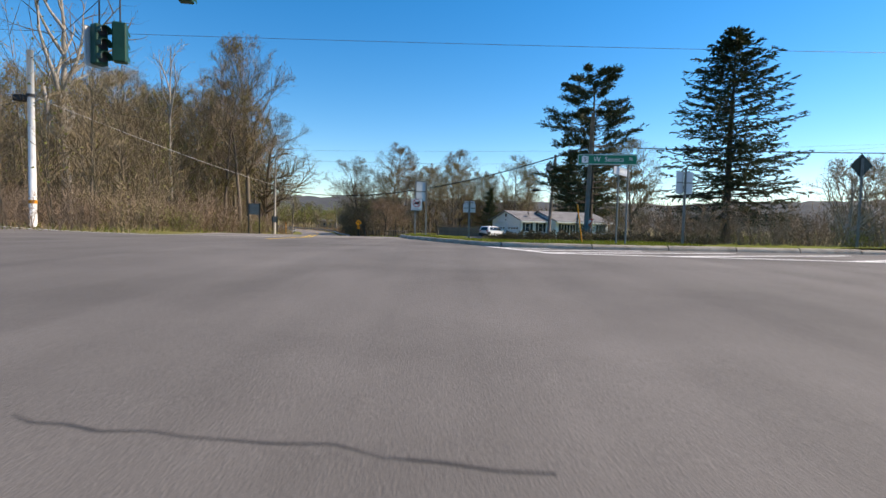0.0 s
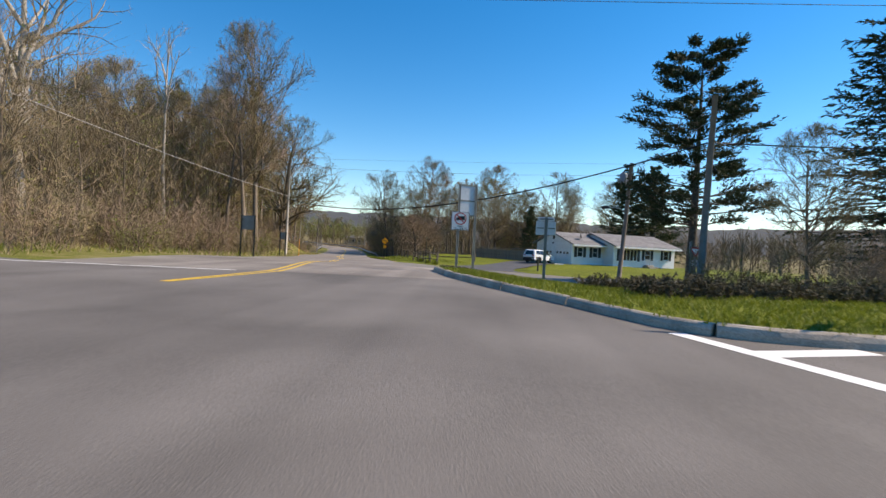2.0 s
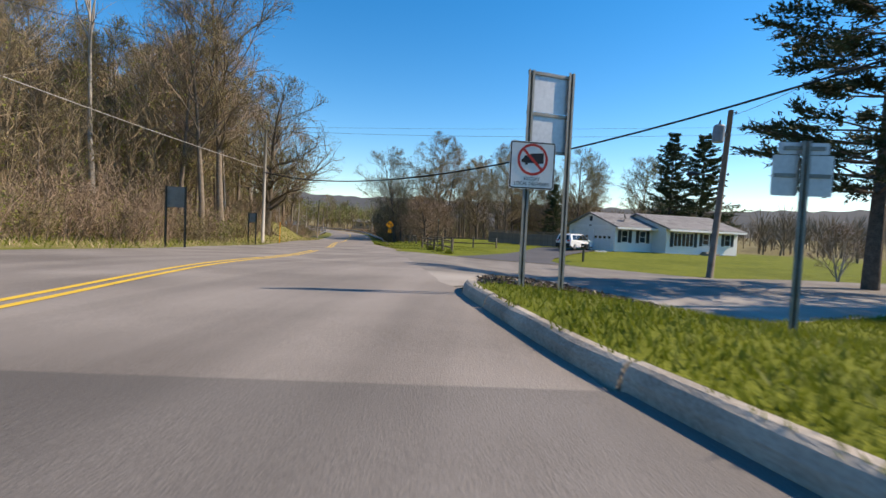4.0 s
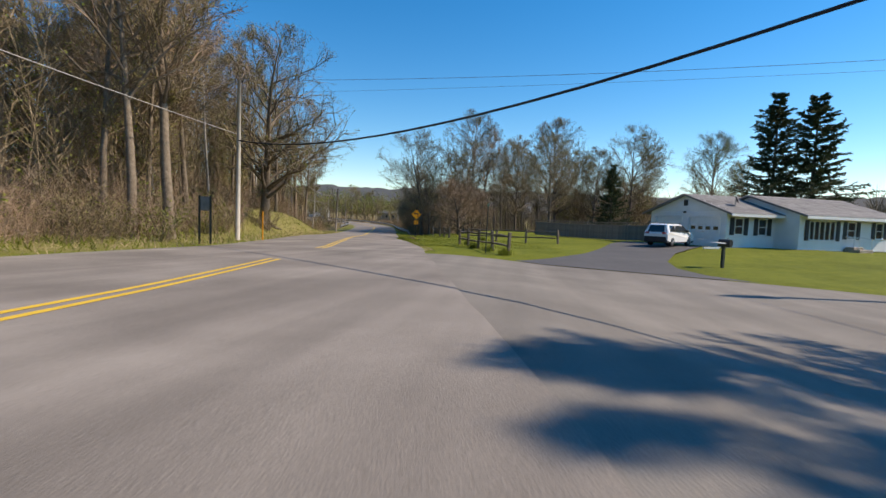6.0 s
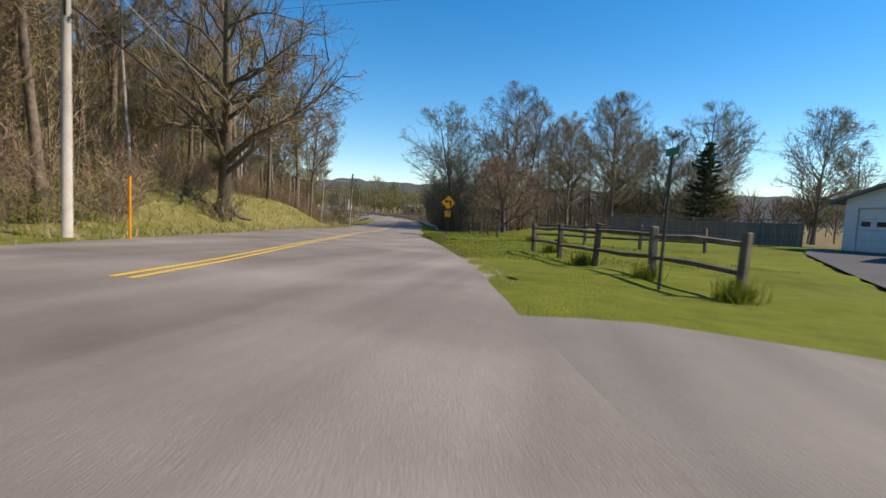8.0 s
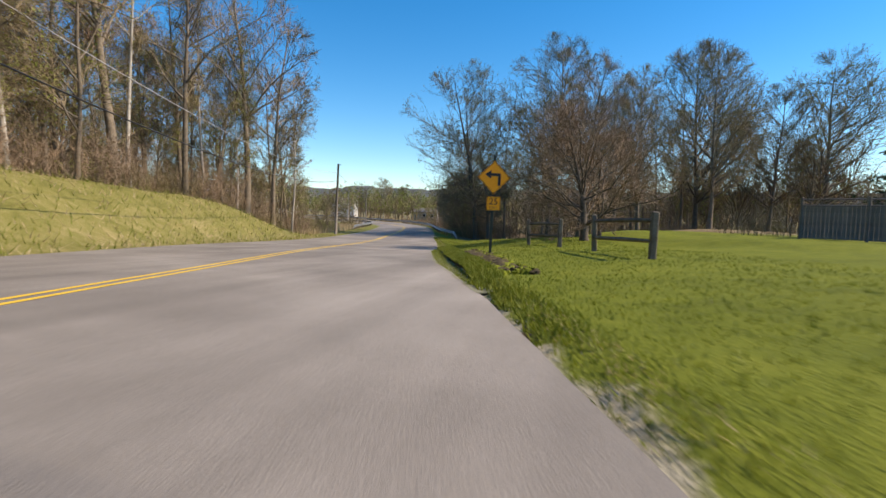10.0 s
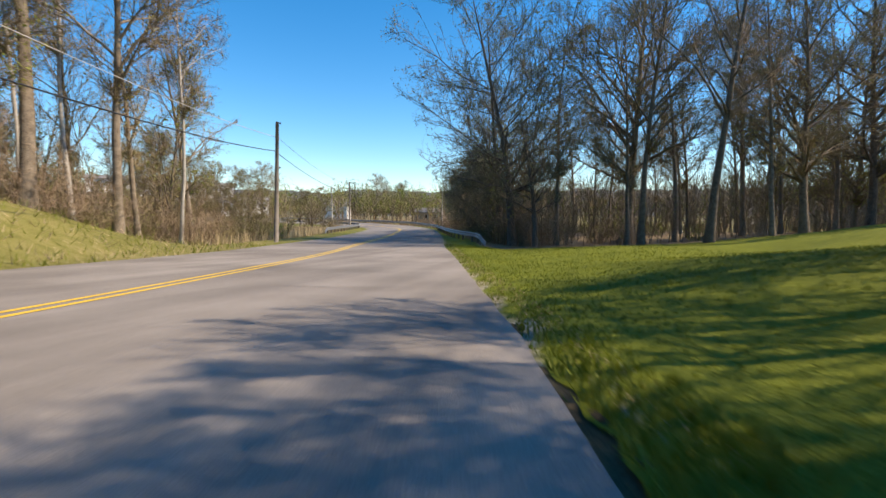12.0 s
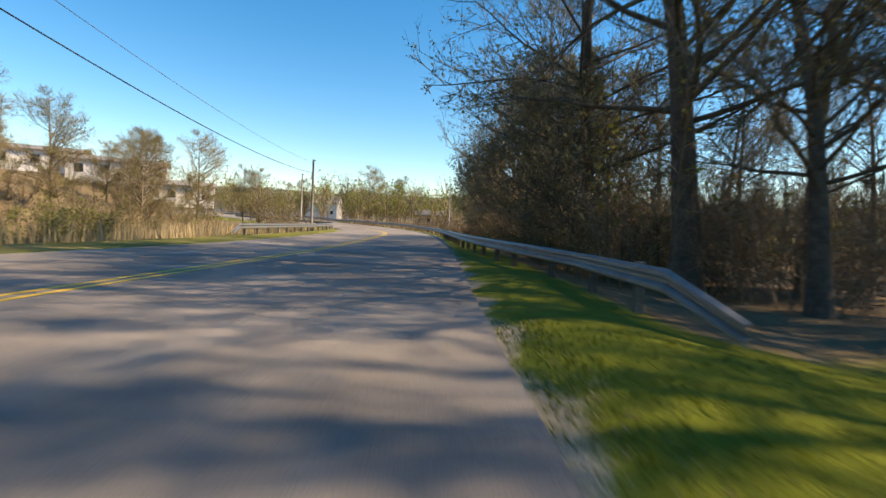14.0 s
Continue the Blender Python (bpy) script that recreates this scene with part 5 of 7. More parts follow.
def build_car():
    c = empty("car", pose(6.6, 64.5, land(6.6, 64.5) + 0.05, 0, 0, 47), "white compact sport utility car parked before the garage", "car")
    c.scale = (0.84, 0.86, 0.87)
    # local x runs from tail to nose
    side = [(-2.28, 0.42), (-2.32, 0.95), (-2.2, 1.05), (-2.02, 1.62), (-1.7, 1.69), (0.0, 1.70), (0.55, 1.62), (1.25, 1.12), (2.1, 0.98), (2.3, 0.75), (2.3, 0.42), (1.75, 0.30), (-1.8, 0.30)]
    bm = bmesh.new()
    rings = []
    for y, sx, sz in ((-0.93, 0.985, 0.0), (-0.80, 1.0, 0.0), (0.80, 1.0, 0.0), (0.93, 0.985, 0.0)):
        ring = []
        for x, z in side:
            tuck = 0.22 if (abs(y) > 0.9 and z > 1.2) else (0.12 if (z > 1.2 and abs(y) > 0.7) else 0.0)
            ring.append(bm.verts.new((x * sx, y - math.copysign(tuck, y), z)))
        rings.append(ring)
    for r0, r1 in zip(rings, rings[1:]):
        for i in range(len(side)):
            j = (i + 1) % len(side)
            bm.faces.new((r0[i], r0[j], r1[j], r1[i]))
    bm.faces.new(rings[0])
    bm.faces.new(rings[-1][::-1])
    bmesh.ops.recalc_face_normals(bm, faces=bm.faces[:])
    bmesh.ops.bevel(bm, geom=[e for e in bm.edges if e.calc_face_angle(0) > 0.5], offset=0.035, segments=2, affect="EDGES")
    part("body", bm, CAR_WHITE, c)
    part("lower_cladding", box(-2.3, 2.28, -0.92, 0.92, 0.27, 0.47, 0.03), DARK_PLASTIC, c, "dark plastic lower cladding")
    part("rear_bumper", box(-2.37, -2.2, -0.86, 0.86, 0.36, 0.72, 0.03), DARK_PLASTIC, c)
    rw = bmesh.new()
    v = [rw.verts.new(p) for p in ((-2.235, -0.66, 1.08), (-2.235, 0.66, 1.08), (-2.06, 0.56, 1.58), (-2.06, -0.56, 1.58), (-2.215, -0.66, 1.06), (-2.215, 0.66, 1.06), (-2.03, 0.56, 1.56), (-2.03, -0.56, 1.56))]
    for f in ((0, 1, 2, 3), (4, 7, 6, 5), (0, 4, 5, 1), (1, 5, 6, 2), (2, 6, 7, 3), (3, 7, 4, 0)):
        rw.faces.new([v[i] for i in f])
    part("rear_window", rw, GLASS, c)
    for s in (-1, 1):
        for a, b in (((-1.85, -0.95), (-1.7, -0.95)), ((-0.85, 0.1), (-0.85, 0.1)), ((0.2, 1.1), (0.2, 0.6))):
            w = bmesh.new()
            lo, hi = 0.925 * s, 0.735 * s
            q = [w.verts.new(p) for p in ((a[0], lo, 1.12), (a[1], lo, 1.12), (b[1], hi, 1.58), (b[0], hi, 1.58))]
            w.faces.new(q if s < 0 else q[::-1])
            ex = bmesh.ops.extrude_face_region(w, geom=w.faces[:])
            for e in ex["geom"]:
                if isinstance(e, bmesh.types.BMVert):
                    e.co.y += 0.02 * s
            bmesh.ops.recalc_face_normals(w, faces=w.faces[:])
            part("side_window", w, GLASS, c)
        part("tail_lamp", box(-2.335, -2.2, s * 0.66 - 0.14, s * 0.66 + 0.14, 0.92, 1.06, 0.02), SIGN_RED, c, "red tail lamp")
        part("mirror", box(0.75, 0.95, s * 1.0 - 0.09, s * 1.0 + 0.09, 1.1, 1.25, 0.03), DARK_PLASTIC, c)
        for x in (-1.38, 1.38):
            wh = new("wheel")
            wh.parent = c
            wh.matrix_basis = Matrix.Translation((x, s * 0.82, 0.35))
            ty = bmesh.new()
            add_tube(ty, [(0, -0.11, 0), (0, -0.09, 0), (0, 0.09, 0), (0, 0.11, 0)], [0.30, 0.35, 0.35, 0.30], 20)
            part("tyre", ty, TYRE, wh)
            rim = tube([(0, 0.08 * s, 0), (0, 0.118 * s, 0)], [0.22, 0.2], 14)
            for k in range(5):
                a = k * 2 * math.pi / 5
                add_tube(rim, [(0.05 * math.cos(a), 0.12 * s, 0.05 * math.sin(a)), (0.19 * math.cos(a), 0.125 * s, 0.19 * math.sin(a))], [0.03, 0.022], 5)
            part("rim", rim, GALV, wh)
    part("roof_rail", tube([(-1.7, 0.62, 1.71), (-1.5, 0.62, 1.76), (0.2, 0.62, 1.76), (0.4, 0.62, 1.69)], [0.02] * 4, 6), DARK_PLASTIC, c)
    part("roof_rail", tube([(-1.7, -0.62, 1.71), (-1.5, -0.62, 1.76), (0.2, -0.62, 1.76), (0.4, -0.62, 1.69)], [0.02] * 4, 6), DARK_PLASTIC, c)


build_car()


def build_mailbox():
    x, y = 4.85, 51.7
    m = empty("mailbox", pose(x, y, land(x, y), 0, 0, 25), "black roadside mailbox on a dark timber post", "mailbox")
    post = box(-0.06, 0.06, -0.06, 0.06, -0.2, 1.05, 0.012)
    add_box(post, -0.07, 0.07, -0.35, 0.25, 0.92, 1.0)
    part("post", post, POST_DARK, m)
    prof = [(-0.1, 1.0), (0.1, 1.0), (0.1, 1.14)] + [(0.1 * math.cos(a), 1.14 + 0.1 * math.sin(a)) for a in [k * math.pi / 8 for k in range(1, 8)]] + [(-0.1, 1.14)]
    part("box", prism(prof, -0.36, 0.2), DARK_PLASTIC, m)
    part("flag", box(0.102, 0.11, -0.1, -0.06, 1.08, 1.3), SIGN_RED, m, "red metal flag")
    part("newspaper_tube", box(-0.55, -0.2, -0.3, 0.2, 1.06, 1.1), TRIM_WHITE, m, "pale board arm")


build_mailbox()


def split_rail_fence(points, label, group):
    """Posts with two hewn rails between each pair."""
    fence = empty("rail_fence", Matrix.Identity(4), label, "fence", group)
    r = random.Random(len(points))
    for x, y in points:
        z = land(x, y)
        bm = box(-0.075, 0.075, -0.06, 0.06, -0.25, 1.05 + r.uniform(-0.05, 0.05), 0.02)
        for v in bm.verts:
            v.co.x += noise.noise(v.co * 3 + Vector((x, y, 0))) * 0.02
        p = part("post", bm, RAIL_WOOD, fence)
        p.matrix_basis = pose(x, y, z, r.uniform(-2, 2), r.uniform(-3, 3), r.uniform(0, 40))
    for (x0, y0), (x1, y1) in zip(points, points[1:]):
        a, b = Vector((x0, y0, land(x0, y0))), Vector((x1, y1, land(x1, y1)))
        for h in (0.42, 0.88):
            mid = (a + b) / 2 + Vector((r.uniform(-0.03, 0.03), r.uniform(-0.03, 0.03), h + r.uniform(-0.04, 0.03)))
            rail = tube([a + Vector((0, 0, h + r.uniform(-0.03, 0.03))), mid, b + Vector((0, 0, h + r.uniform(-0.03, 0.03)))], [0.05, 0.06, 0.045], 5)
            part("rail", rail, RAIL_WOOD, fence)


split_rail_fence([(-4.25, 53.0), (-5.1, 55.2), (-6.0, 57.4), (-6.8, 59.8), (-7.6, 62.4)], "weathered split-rail fence along the lawn", "rail fences")
split_rail_fence([(-7.6, 69.2), (-5.3, 68.2), (-3.0, 67.2), (-0.7, 66.0)], "weathered split-rail fence across the lawn", "rail fences")
split_rail_fence([(-13.3, 85.9), (-12.02, 82.6)], "short weathered split-rail fence length beside the road sign", "rail fences")
split_rail_fence([(-11.05, 79.3), (-10.1, 75.8)], "short weathered split-rail fence length on the lawn", "rail fences")


def board_fence(a, b, height, label):
    """A privacy fence of upright boards with posts and a lattice top."""
    fence = empty("board_fence", Matrix.Identity(4), label, "fence")
    a, b = Vector((*a, 0)), Vector((*b, 0))
    ln = (b - a).length
    ang = math.atan2(b.y - a.y, b.x - a.x)
    n = int(ln / 0.15)
    shared = None
    for i in range(n):
        p = a.lerp(b, (i + 0.5) / n)
        m = pose(p.x, p.y, land(p.x, p.y), 0, 0, math.degrees(ang))
        if shared is None:
            ob = part("board", box(-0.07, 0.07, -0.012, 0.012, 0.05, height - 0.3), FENCE_GREY, fence)
            shared = ob.data
        else:
            ob = new("board", shared)
            ob.parent = fence
        ob.matrix_basis = m
    k = int(ln / 2.4) + 1
    for i in range(k + 1):
        p = a.lerp(b, i / k)
        ob = part("post", box(-0.05, 0.05, -0.05, 0.05, -0.2, height + 0.06, 0.01), FENCE_GREY, fence)
        ob.matrix_basis = pose(p.x, p.y, land(p.x, p.y), 0, 0, math.degrees(ang))
    for h in (height - 0.3, height - 0.03):
        za, zb = land(a.x, a.y), land(b.x, b.y)
        part("cap_rail", tube([a + Vector((0, 0, za + h)), a.lerp(b, 0.5) + Vector((0, 0, land(*a.lerp(b, 0.5).xy) + h)), b + Vector((0, 0, zb + h))], [0.035] * 3, 4), FENCE_GREY, fence)
    lat = bmesh.new()
    for i in range(int(ln / 0.22)):
        p = a.lerp(b, i * 0.22 / ln)
        q = a.lerp(b, min(1, (i + 1) * 0.22 / ln))
        zp = land(p.x, p.y) + height
        add_tube(lat, [p + Vector((0, 0, zp - 0.3)), q + Vector((0, 0, zp - 0.04))], [0.01, 0.01], 4, False)
        add_tube(lat, [q + Vector((0, 0.02, zp - 0.3)), p + Vector((0, 0.02, zp - 0.04))], [0.01, 0.01], 4, False)
    part("lattice", lat, FENCE_GREY, fence)


board_fence((-1.2, 89.4), (9.5, 80.0), 1.85, "weathered grey board fence with lattice top behind the lawn")

# ---------------------------------------------------------------- traffic island, kerb and markings
def offset_line(pts, d):
    res = []
    for i, p in enumerate(pts):
        a, b = Vector(pts[max(i - 1, 0)]), Vector(pts[min(i + 1, len(pts) - 1)])
        t = (b - a).normalized()
        res.append((p[0] + t.y * d, p[1] - t.x * d))
    return res


def island_z(x, y):
    return land(x, y) + 0.17 + 0.10 * smooth01(min(math.hypot(x - a, y - b) for a, b in KERB[::2]), 0.8, 5.0)


MULCH_BED = offset_line([p for p in KERB if p[1] > 24.45 and p[0] < 0.7], 0.2) + [(0.5, 25.2), (-0.8, 25.0), (-1.8, 24.75)]


def build_island():
    bm = bmesh.new()
    bm.faces.new([bm.verts.new((x, y, 0)) for x, y in offset_line(INNER, 0.10)])
    for axis, lo, hi in ((0, -3, 37), (1, 13, 33)):
        c = lo + 0.37
        while c < hi:
            co, no = [0, 0, 0], [0, 0, 0]
            co[axis], no[axis] = c, 1
            bmesh.ops.bisect_plane(bm, geom=bm.verts[:] + bm.edges[:] + bm.faces[:], plane_co=co, plane_no=no)
            c += 1.0
    for f in bm.faces:
        f.normal_update()
        if f.normal.z < 0:
            f.normal_flip()
    for v in bm.verts:
        v.co.z = island_z(v.co.x, v.co.y) + noise.noise(v.co * 0.9) * 0.03
    ob = mesh_object("traffic_island", bm, GROUND, smooth=True)
    tagged(ob, "raised grass traffic island inside the kerb", "island", kind="structure")
    # bark mulch at the nose
    mulch = MULCH_BED
    bm = bmesh.new()
    f = bm.faces.new([bm.verts.new((x, y, 0)) for x, y in mulch])
    bmesh.ops.triangulate(bm, faces=[f])
    bmesh.ops.subdivide_edges(bm, edges=bm.edges[:], cuts=5, use_grid_fill=True)
    for v in bm.verts:
        v.co.z = island_z(v.co.x, v.co.y) + 0.012 + noise.noise(v.co * 4) * 0.015
    for f in bm.faces:
        f.normal_update()
        if f.normal.z < 0:
            f.normal_flip()
    MULCH = material("bark_mulch", [(0.3, (0.04, 0.032, 0.026)), (0.5, (0.09, 0.07, 0.055)), (0.7, (0.17, 0.14, 0.11))], rough=0.95, scale=6, fine=45, bump=1.0)
    bed = tagged(mesh_object("mulch_bed", bm, MULCH, smooth=True), "dark bark mulch bed at the island's nose", "mulch bed", kind="structure")
    r = np.random.default_rng(4)
    spots = [(a, b) for a, b in zip(r.uniform(-2.3, 0.6, 7000), r.uniform(24.4, 26.3, 7000)) if inside_outline(a, b, mulch)]
    p = np.array([(a, b, island_z(a, b) + 0.025) for a, b in spots]) + np.array((0, 0, 0.02)) * r.random((len(spots), 1))
    size = r.uniform(0.02, 0.07, len(p))
    q = p + unit(r.normal(size=p.shape) * np.array((1, 1, 0.18))) * size[:, None]
    chips, stones = Soup(), Soup()
    pale = np.arange(len(p)) % 8 == 0
    chips.slivers(p[~pale], q[~pale], size[~pale] * 0.3, r)
    stones.slivers(p[pale], q[pale], size[pale] * 0.3, r)
    tagged(chips.make("mulch_chips", MULCH), "loose dark bark chips", "mulch", kind="stuff")
    tagged(stones.make("pale_litter", CONCRETE), "pale stones and dry litter in the mulch", "litter", kind="stuff")


build_island()


def build_kerb():
    """Kerb stones laid end to end, each a piece of its own."""
    kerb = empty("kerb", Matrix.Identity(4), "weathered concrete kerb with open joints and chips", "kerb", kind="structure")
    # even spacing along the line
    dense = []
    for p, q in zip(KERB, KERB[1:]):
        n = max(1, int(math.dist(p, q) / 0.25))
        dense += [(p[0] + (q[0] - p[0]) * i / n, p[1] + (q[1] - p[1]) * i / n) for i in range(n)]
    dense.append(KERB[-1])
    for _ in range(3):
        dense = [dense[0]] + [((a[0] + 2 * b[0] + c[0]) / 4, (a[1] + 2 * b[1] + c[1]) / 4) for a, b, c in zip(dense, dense[1:], dense[2:])] + [dense[-1]]
    size, i = 9, 0
    r = random.Random(3)
    while i < len(dense) - 2:
        j = min(i + size, len(dense) - 1)
        seg = dense[i:j + 1]
        bm = bmesh.new()
        rings = []
        dz = r.uniform(-0.012, 0.012)
        for k, (x, y) in enumerate(seg):
            a, b = seg[max(k - 1, 0)], seg[min(k + 1, len(seg) - 1)]
            t = Vector((b[0] - a[0], b[1] - a[1])).normalized()
            out = Vector((t.y, -t.x))  # away from the road
            z = land(x, y)
            shift = 0.02 * t if k == 0 else (-0.02 * t if k == len(seg) - 1 else Vector((0, 0)))
            wide = 0.75 + 0.45 * smooth01(y, 24.2, 25.2)
            chip = noise.noise(Vector((x * 2.3, y * 2.3, 5))) * 0.018
            prof = [(0.03, -0.08), (0.0, 0.02), (-0.012 - chip * 0.6, 0.11), (-0.04 - chip, 0.158 + dz + chip * 0.5), (-0.075, 0.178 + dz), (-0.18 * wide, 0.182 + dz), (-0.19 * wide, 0.05)]
            rings.append([bm.verts.new((x + shift.x - out.x * (o + 0.06), y + shift.y - out.y * (o + 0.06), z + h)) for o, h in prof])
        for r0, r1 in zip(rings, rings[1:]):
            for q in range(len(r0) - 1):
                bm.faces.new((r0[q], r0[q + 1], r1[q + 1], r1[q]))
        bm.faces.new(rings[0])
        bm.faces.new(rings[-1])
        bmesh.ops.recalc_face_normals(bm, faces=bm.faces[:])
        part("kerb_stone", bm, CONCRETE, kerb)
        i = j


build_kerb()


def painted(name, outline, label, mat=WHITE_PAINT, lift=0.040):
    return drape(name, outline, mat, lift, 1.0, label, "road marking", kind="")


def line_marking(a, b, width, label, mat=WHITE_PAINT, lift=0.040):
    a, b = Vector(a), Vector(b)
    t = (b - a).normalized()
    n = Vector((-t.y, t.x)) * width / 2
    return painted("white_line", [tuple(a - n), tuple(b - n), tuple(b + n), tuple(a + n)], label, mat, lift)


HATCH = "white hatched gore marking on the asphalt"
line_marking((1.35, 14.25), (2.45, 10.75), 0.22, HATCH)
line_marking((2.4, 10.75), (22, 9.3), 0.22, HATCH)
for k, (a, b) in enumerate((((1.75, 13.3), (3.0, 13.75)), ((2.1, 12.1), (5.6, 13.4)), ((2.4, 10.95), (8.0, 13.2)), ((5.2, 10.6), (11.5, 13.5)), ((9, 10.35), (15.5, 13.6)), ((13, 10.05), (20, 13.4)))):
    line_marking(a, b, 0.26, HATCH)
line_marking((-30, 26.1), (-12, 19.3), 0.14, "white edge line across the road mouth")
line_marking((-12, 19.3), (-6.7, 20.15), 0.14, "white edge line across the road mouth")
for d in (-0.13, 0.13):
    y0 = [16.6 + 0.4 * i for i in range(11)]
    stripe("yellow_line", y0, lambda y, d=d: -4.3 + 0.7 * (y - 16.6) / 4.0 + d * (0.35 + 0.65 * (y - 16.6) / 4.0), 0.10, YELLOW_PAINT, 0.040, "worn yellow centre line painted on asphalt")


def crack(points, width, seed, label="dark crack across the asphalt"):
    """A wandering crack, filled and sunk in the surface."""
    r = random.Random(seed)
    pts = []
    for p, q in zip(points, points[1:]):
        n = max(2, int(math.dist(p, q) / 0.15))
        for i in range(n):
            f = i / n
            pts.append((p[0] + (q[0] - p[0]) * f + r.gauss(0, 0.02), p[1] + (q[1] - p[1]) * f + r.gauss(0, 0.02)))
    verts, faces = [], []
    for i, (x, y) in enumerate(pts):
        a, b = pts[max(i - 1, 0)], pts[min(i + 1, len(pts) - 1)]
        t = Vector((b[0] - a[0], b[1] - a[1])).normalized()
        w = width * r.uniform(0.3, 1.0) / 2
        for s in (-1, 1):
            px, py = x - t.y * w * s, y + t.x * w * s
            verts.append((px, py, land(px, py) + 0.042))
        if i:
            faces.append((2 * i - 2, 2 * i - 1, 2 * i + 1, 2 * i))
    tagged(pydata("crack", verts, faces, CRACK), label, "crack", "road cracks")


crack([(-1.65, 1.76), (-0.89, 1.66), (-0.01, 1.51), (0.56, 1.41)], 0.014, 1)
crack([(-16.81, 72.93), (-16.41, 72.97), (-16.16, 73.08), (-15.83, 73.11)], 0.016, 2)
crack([(-22.4, 92.5), (-21.35, 92.6), (-21.05, 92.66), (-20.6, 92.82), (-20.11, 92.93)], 0.022, 3)
crack([(-3.13, 29.9), (-2.82, 29.69), (-2.47, 29.34), (-2.24, 29.02), (-2.07, 28.78)], 0.02, 4)
crack([(-5.48, 38.84), (-5.33, 38.46), (-5.24, 38.27), (-5.05, 38.15)], 0.018, 5)
for k, line in enumerate(([(-4.5, 38.3), (-4.3, 38.5), (-4.15, 38.8)], [(-4.45, 38.75), (-4.2, 38.6), (-3.9, 38.65)], [(-4.3, 38.2), (-4.1, 38.35), (-3.92, 38.3)], [(-4.05, 38.2), (-4.0, 38.55), (-3.85, 38.9)], [(-4.2, 38.5), (-4.05, 38.55), (-3.95, 38.5)])):
    crack(line, 0.014, 20 + k)
crack([(-3.4, 43.8), (0.4, 42.9), (3.2, 41.6), (6.4, 39.6)], 0.022, 7)

# ---------------------------------------------------------------- signs


def letters(body, size, mat, parent, m, name="lettering", squeeze=1.0):
    cu = bpy.data.curves.new(name, "FONT")
    cu.body = body
    cu.size = size
    cu.align_x, cu.align_y = "CENTER", "CENTER"
    cu.extrude = 0.0008
    tmp = bpy.data.objects.new("tmp", cu)
    me = bpy.data.meshes.new_from_object(tmp)
    bpy.data.objects.remove(tmp)
    me.materials.append(mat)
    ob = new(name, me)
    ob.parent = parent
    ob.matrix_basis = m @ Matrix.Rotation(radians(90), 4, "X") @ Matrix.Diagonal((squeeze, 1, 1, 1))
    return ob


def rounded(w, h, r, cx=0.0, cz=0.0):
    pts = []
    for sx, sz, a0 in ((1, 1, 0), (-1, 1, 90), (-1, -1, 180), (1, -1, 270)):
        for k in range(4):
            a = radians(a0 + k * 30)
            pts.append((cx + sx * (w / 2 - r) + r * math.cos(a), cz + sz * (h / 2 - r) + r * math.sin(a)))
    return pts


def channel_post(x, y, z0, z1, mat, parent, name="post"):
    """A steel U-channel post."""
    prof = [(-0.045, 0.0), (-0.045, 0.006), (-0.022, 0.010), (-0.022, 0.04), (0.022, 0.04), (0.022, 0.010), (0.045, 0.006), (0.045, 0.0), (0.016, 0.0), (0.016, 0.034), (-0.016, 0.034), (-0.016, 0.0)]
    bm = bmesh.new()
    a = [bm.verts.new((x + px, y + py, z0)) for px, py in prof]
    b = [bm.verts.new((x + px, y + py, z1)) for px, py in prof]
    for i in range(len(prof)):
        j = (i + 1) % len(prof)
        bm.faces.new((a[i], a[j], b[j], b[i]))
    bm.faces.new(b)
    bmesh.ops.recalc_face_normals(bm, faces=bm.faces[:])
    return part(name, bm, mat, parent)


def ring_mesh(r0, r1, cx, cz, y, n=36):
    bm = bmesh.new()
    a = [bm.verts.new((cx + r0 * math.cos(k * 2 * math.pi / n), y, cz + r0 * math.sin(k * 2 * math.pi / n))) for k in range(n)]
    b = [bm.verts.new((cx + r1 * math.cos(k * 2 * math.pi / n), y, cz + r1 * math.sin(k * 2 * math.pi / n))) for k in range(n)]
    for k in range(n):
        j = (k + 1) % n
        bm.faces.new((a[k], a[j], b[j], b[k]))
    ex = bmesh.ops.extrude_face_region(bm, geom=bm.faces[:])
    for e in ex["geom"]:
        if isinstance(e, bmesh.types.BMVert):
            e.co.y -= 0.001
    bmesh.ops.recalc_face_normals(bm, faces=bm.faces[:])
    return bm


def frame_border(w, h, t, r, cx, cz, y):
    """A thin rounded border line on a sign face."""
    bm = bmesh.new()
    a = [bm.verts.new((x, y, z)) for x, z in rounded(w, h, r, cx, cz)]
    b = [bm.verts.new((x, y, z)) for x, z in rounded(w - 2 * t, h - 2 * t, max(r - t, 0.004), cx, cz)]
    for i in range(len(a)):
        j = (i + 1) % len(a)
        bm.faces.new((a[i], a[j], b[j], b[i]))
    for f in bm.faces:
        f.normal_update()
        if f.normal.y > 0:
            f.normal_flip()
    return bm


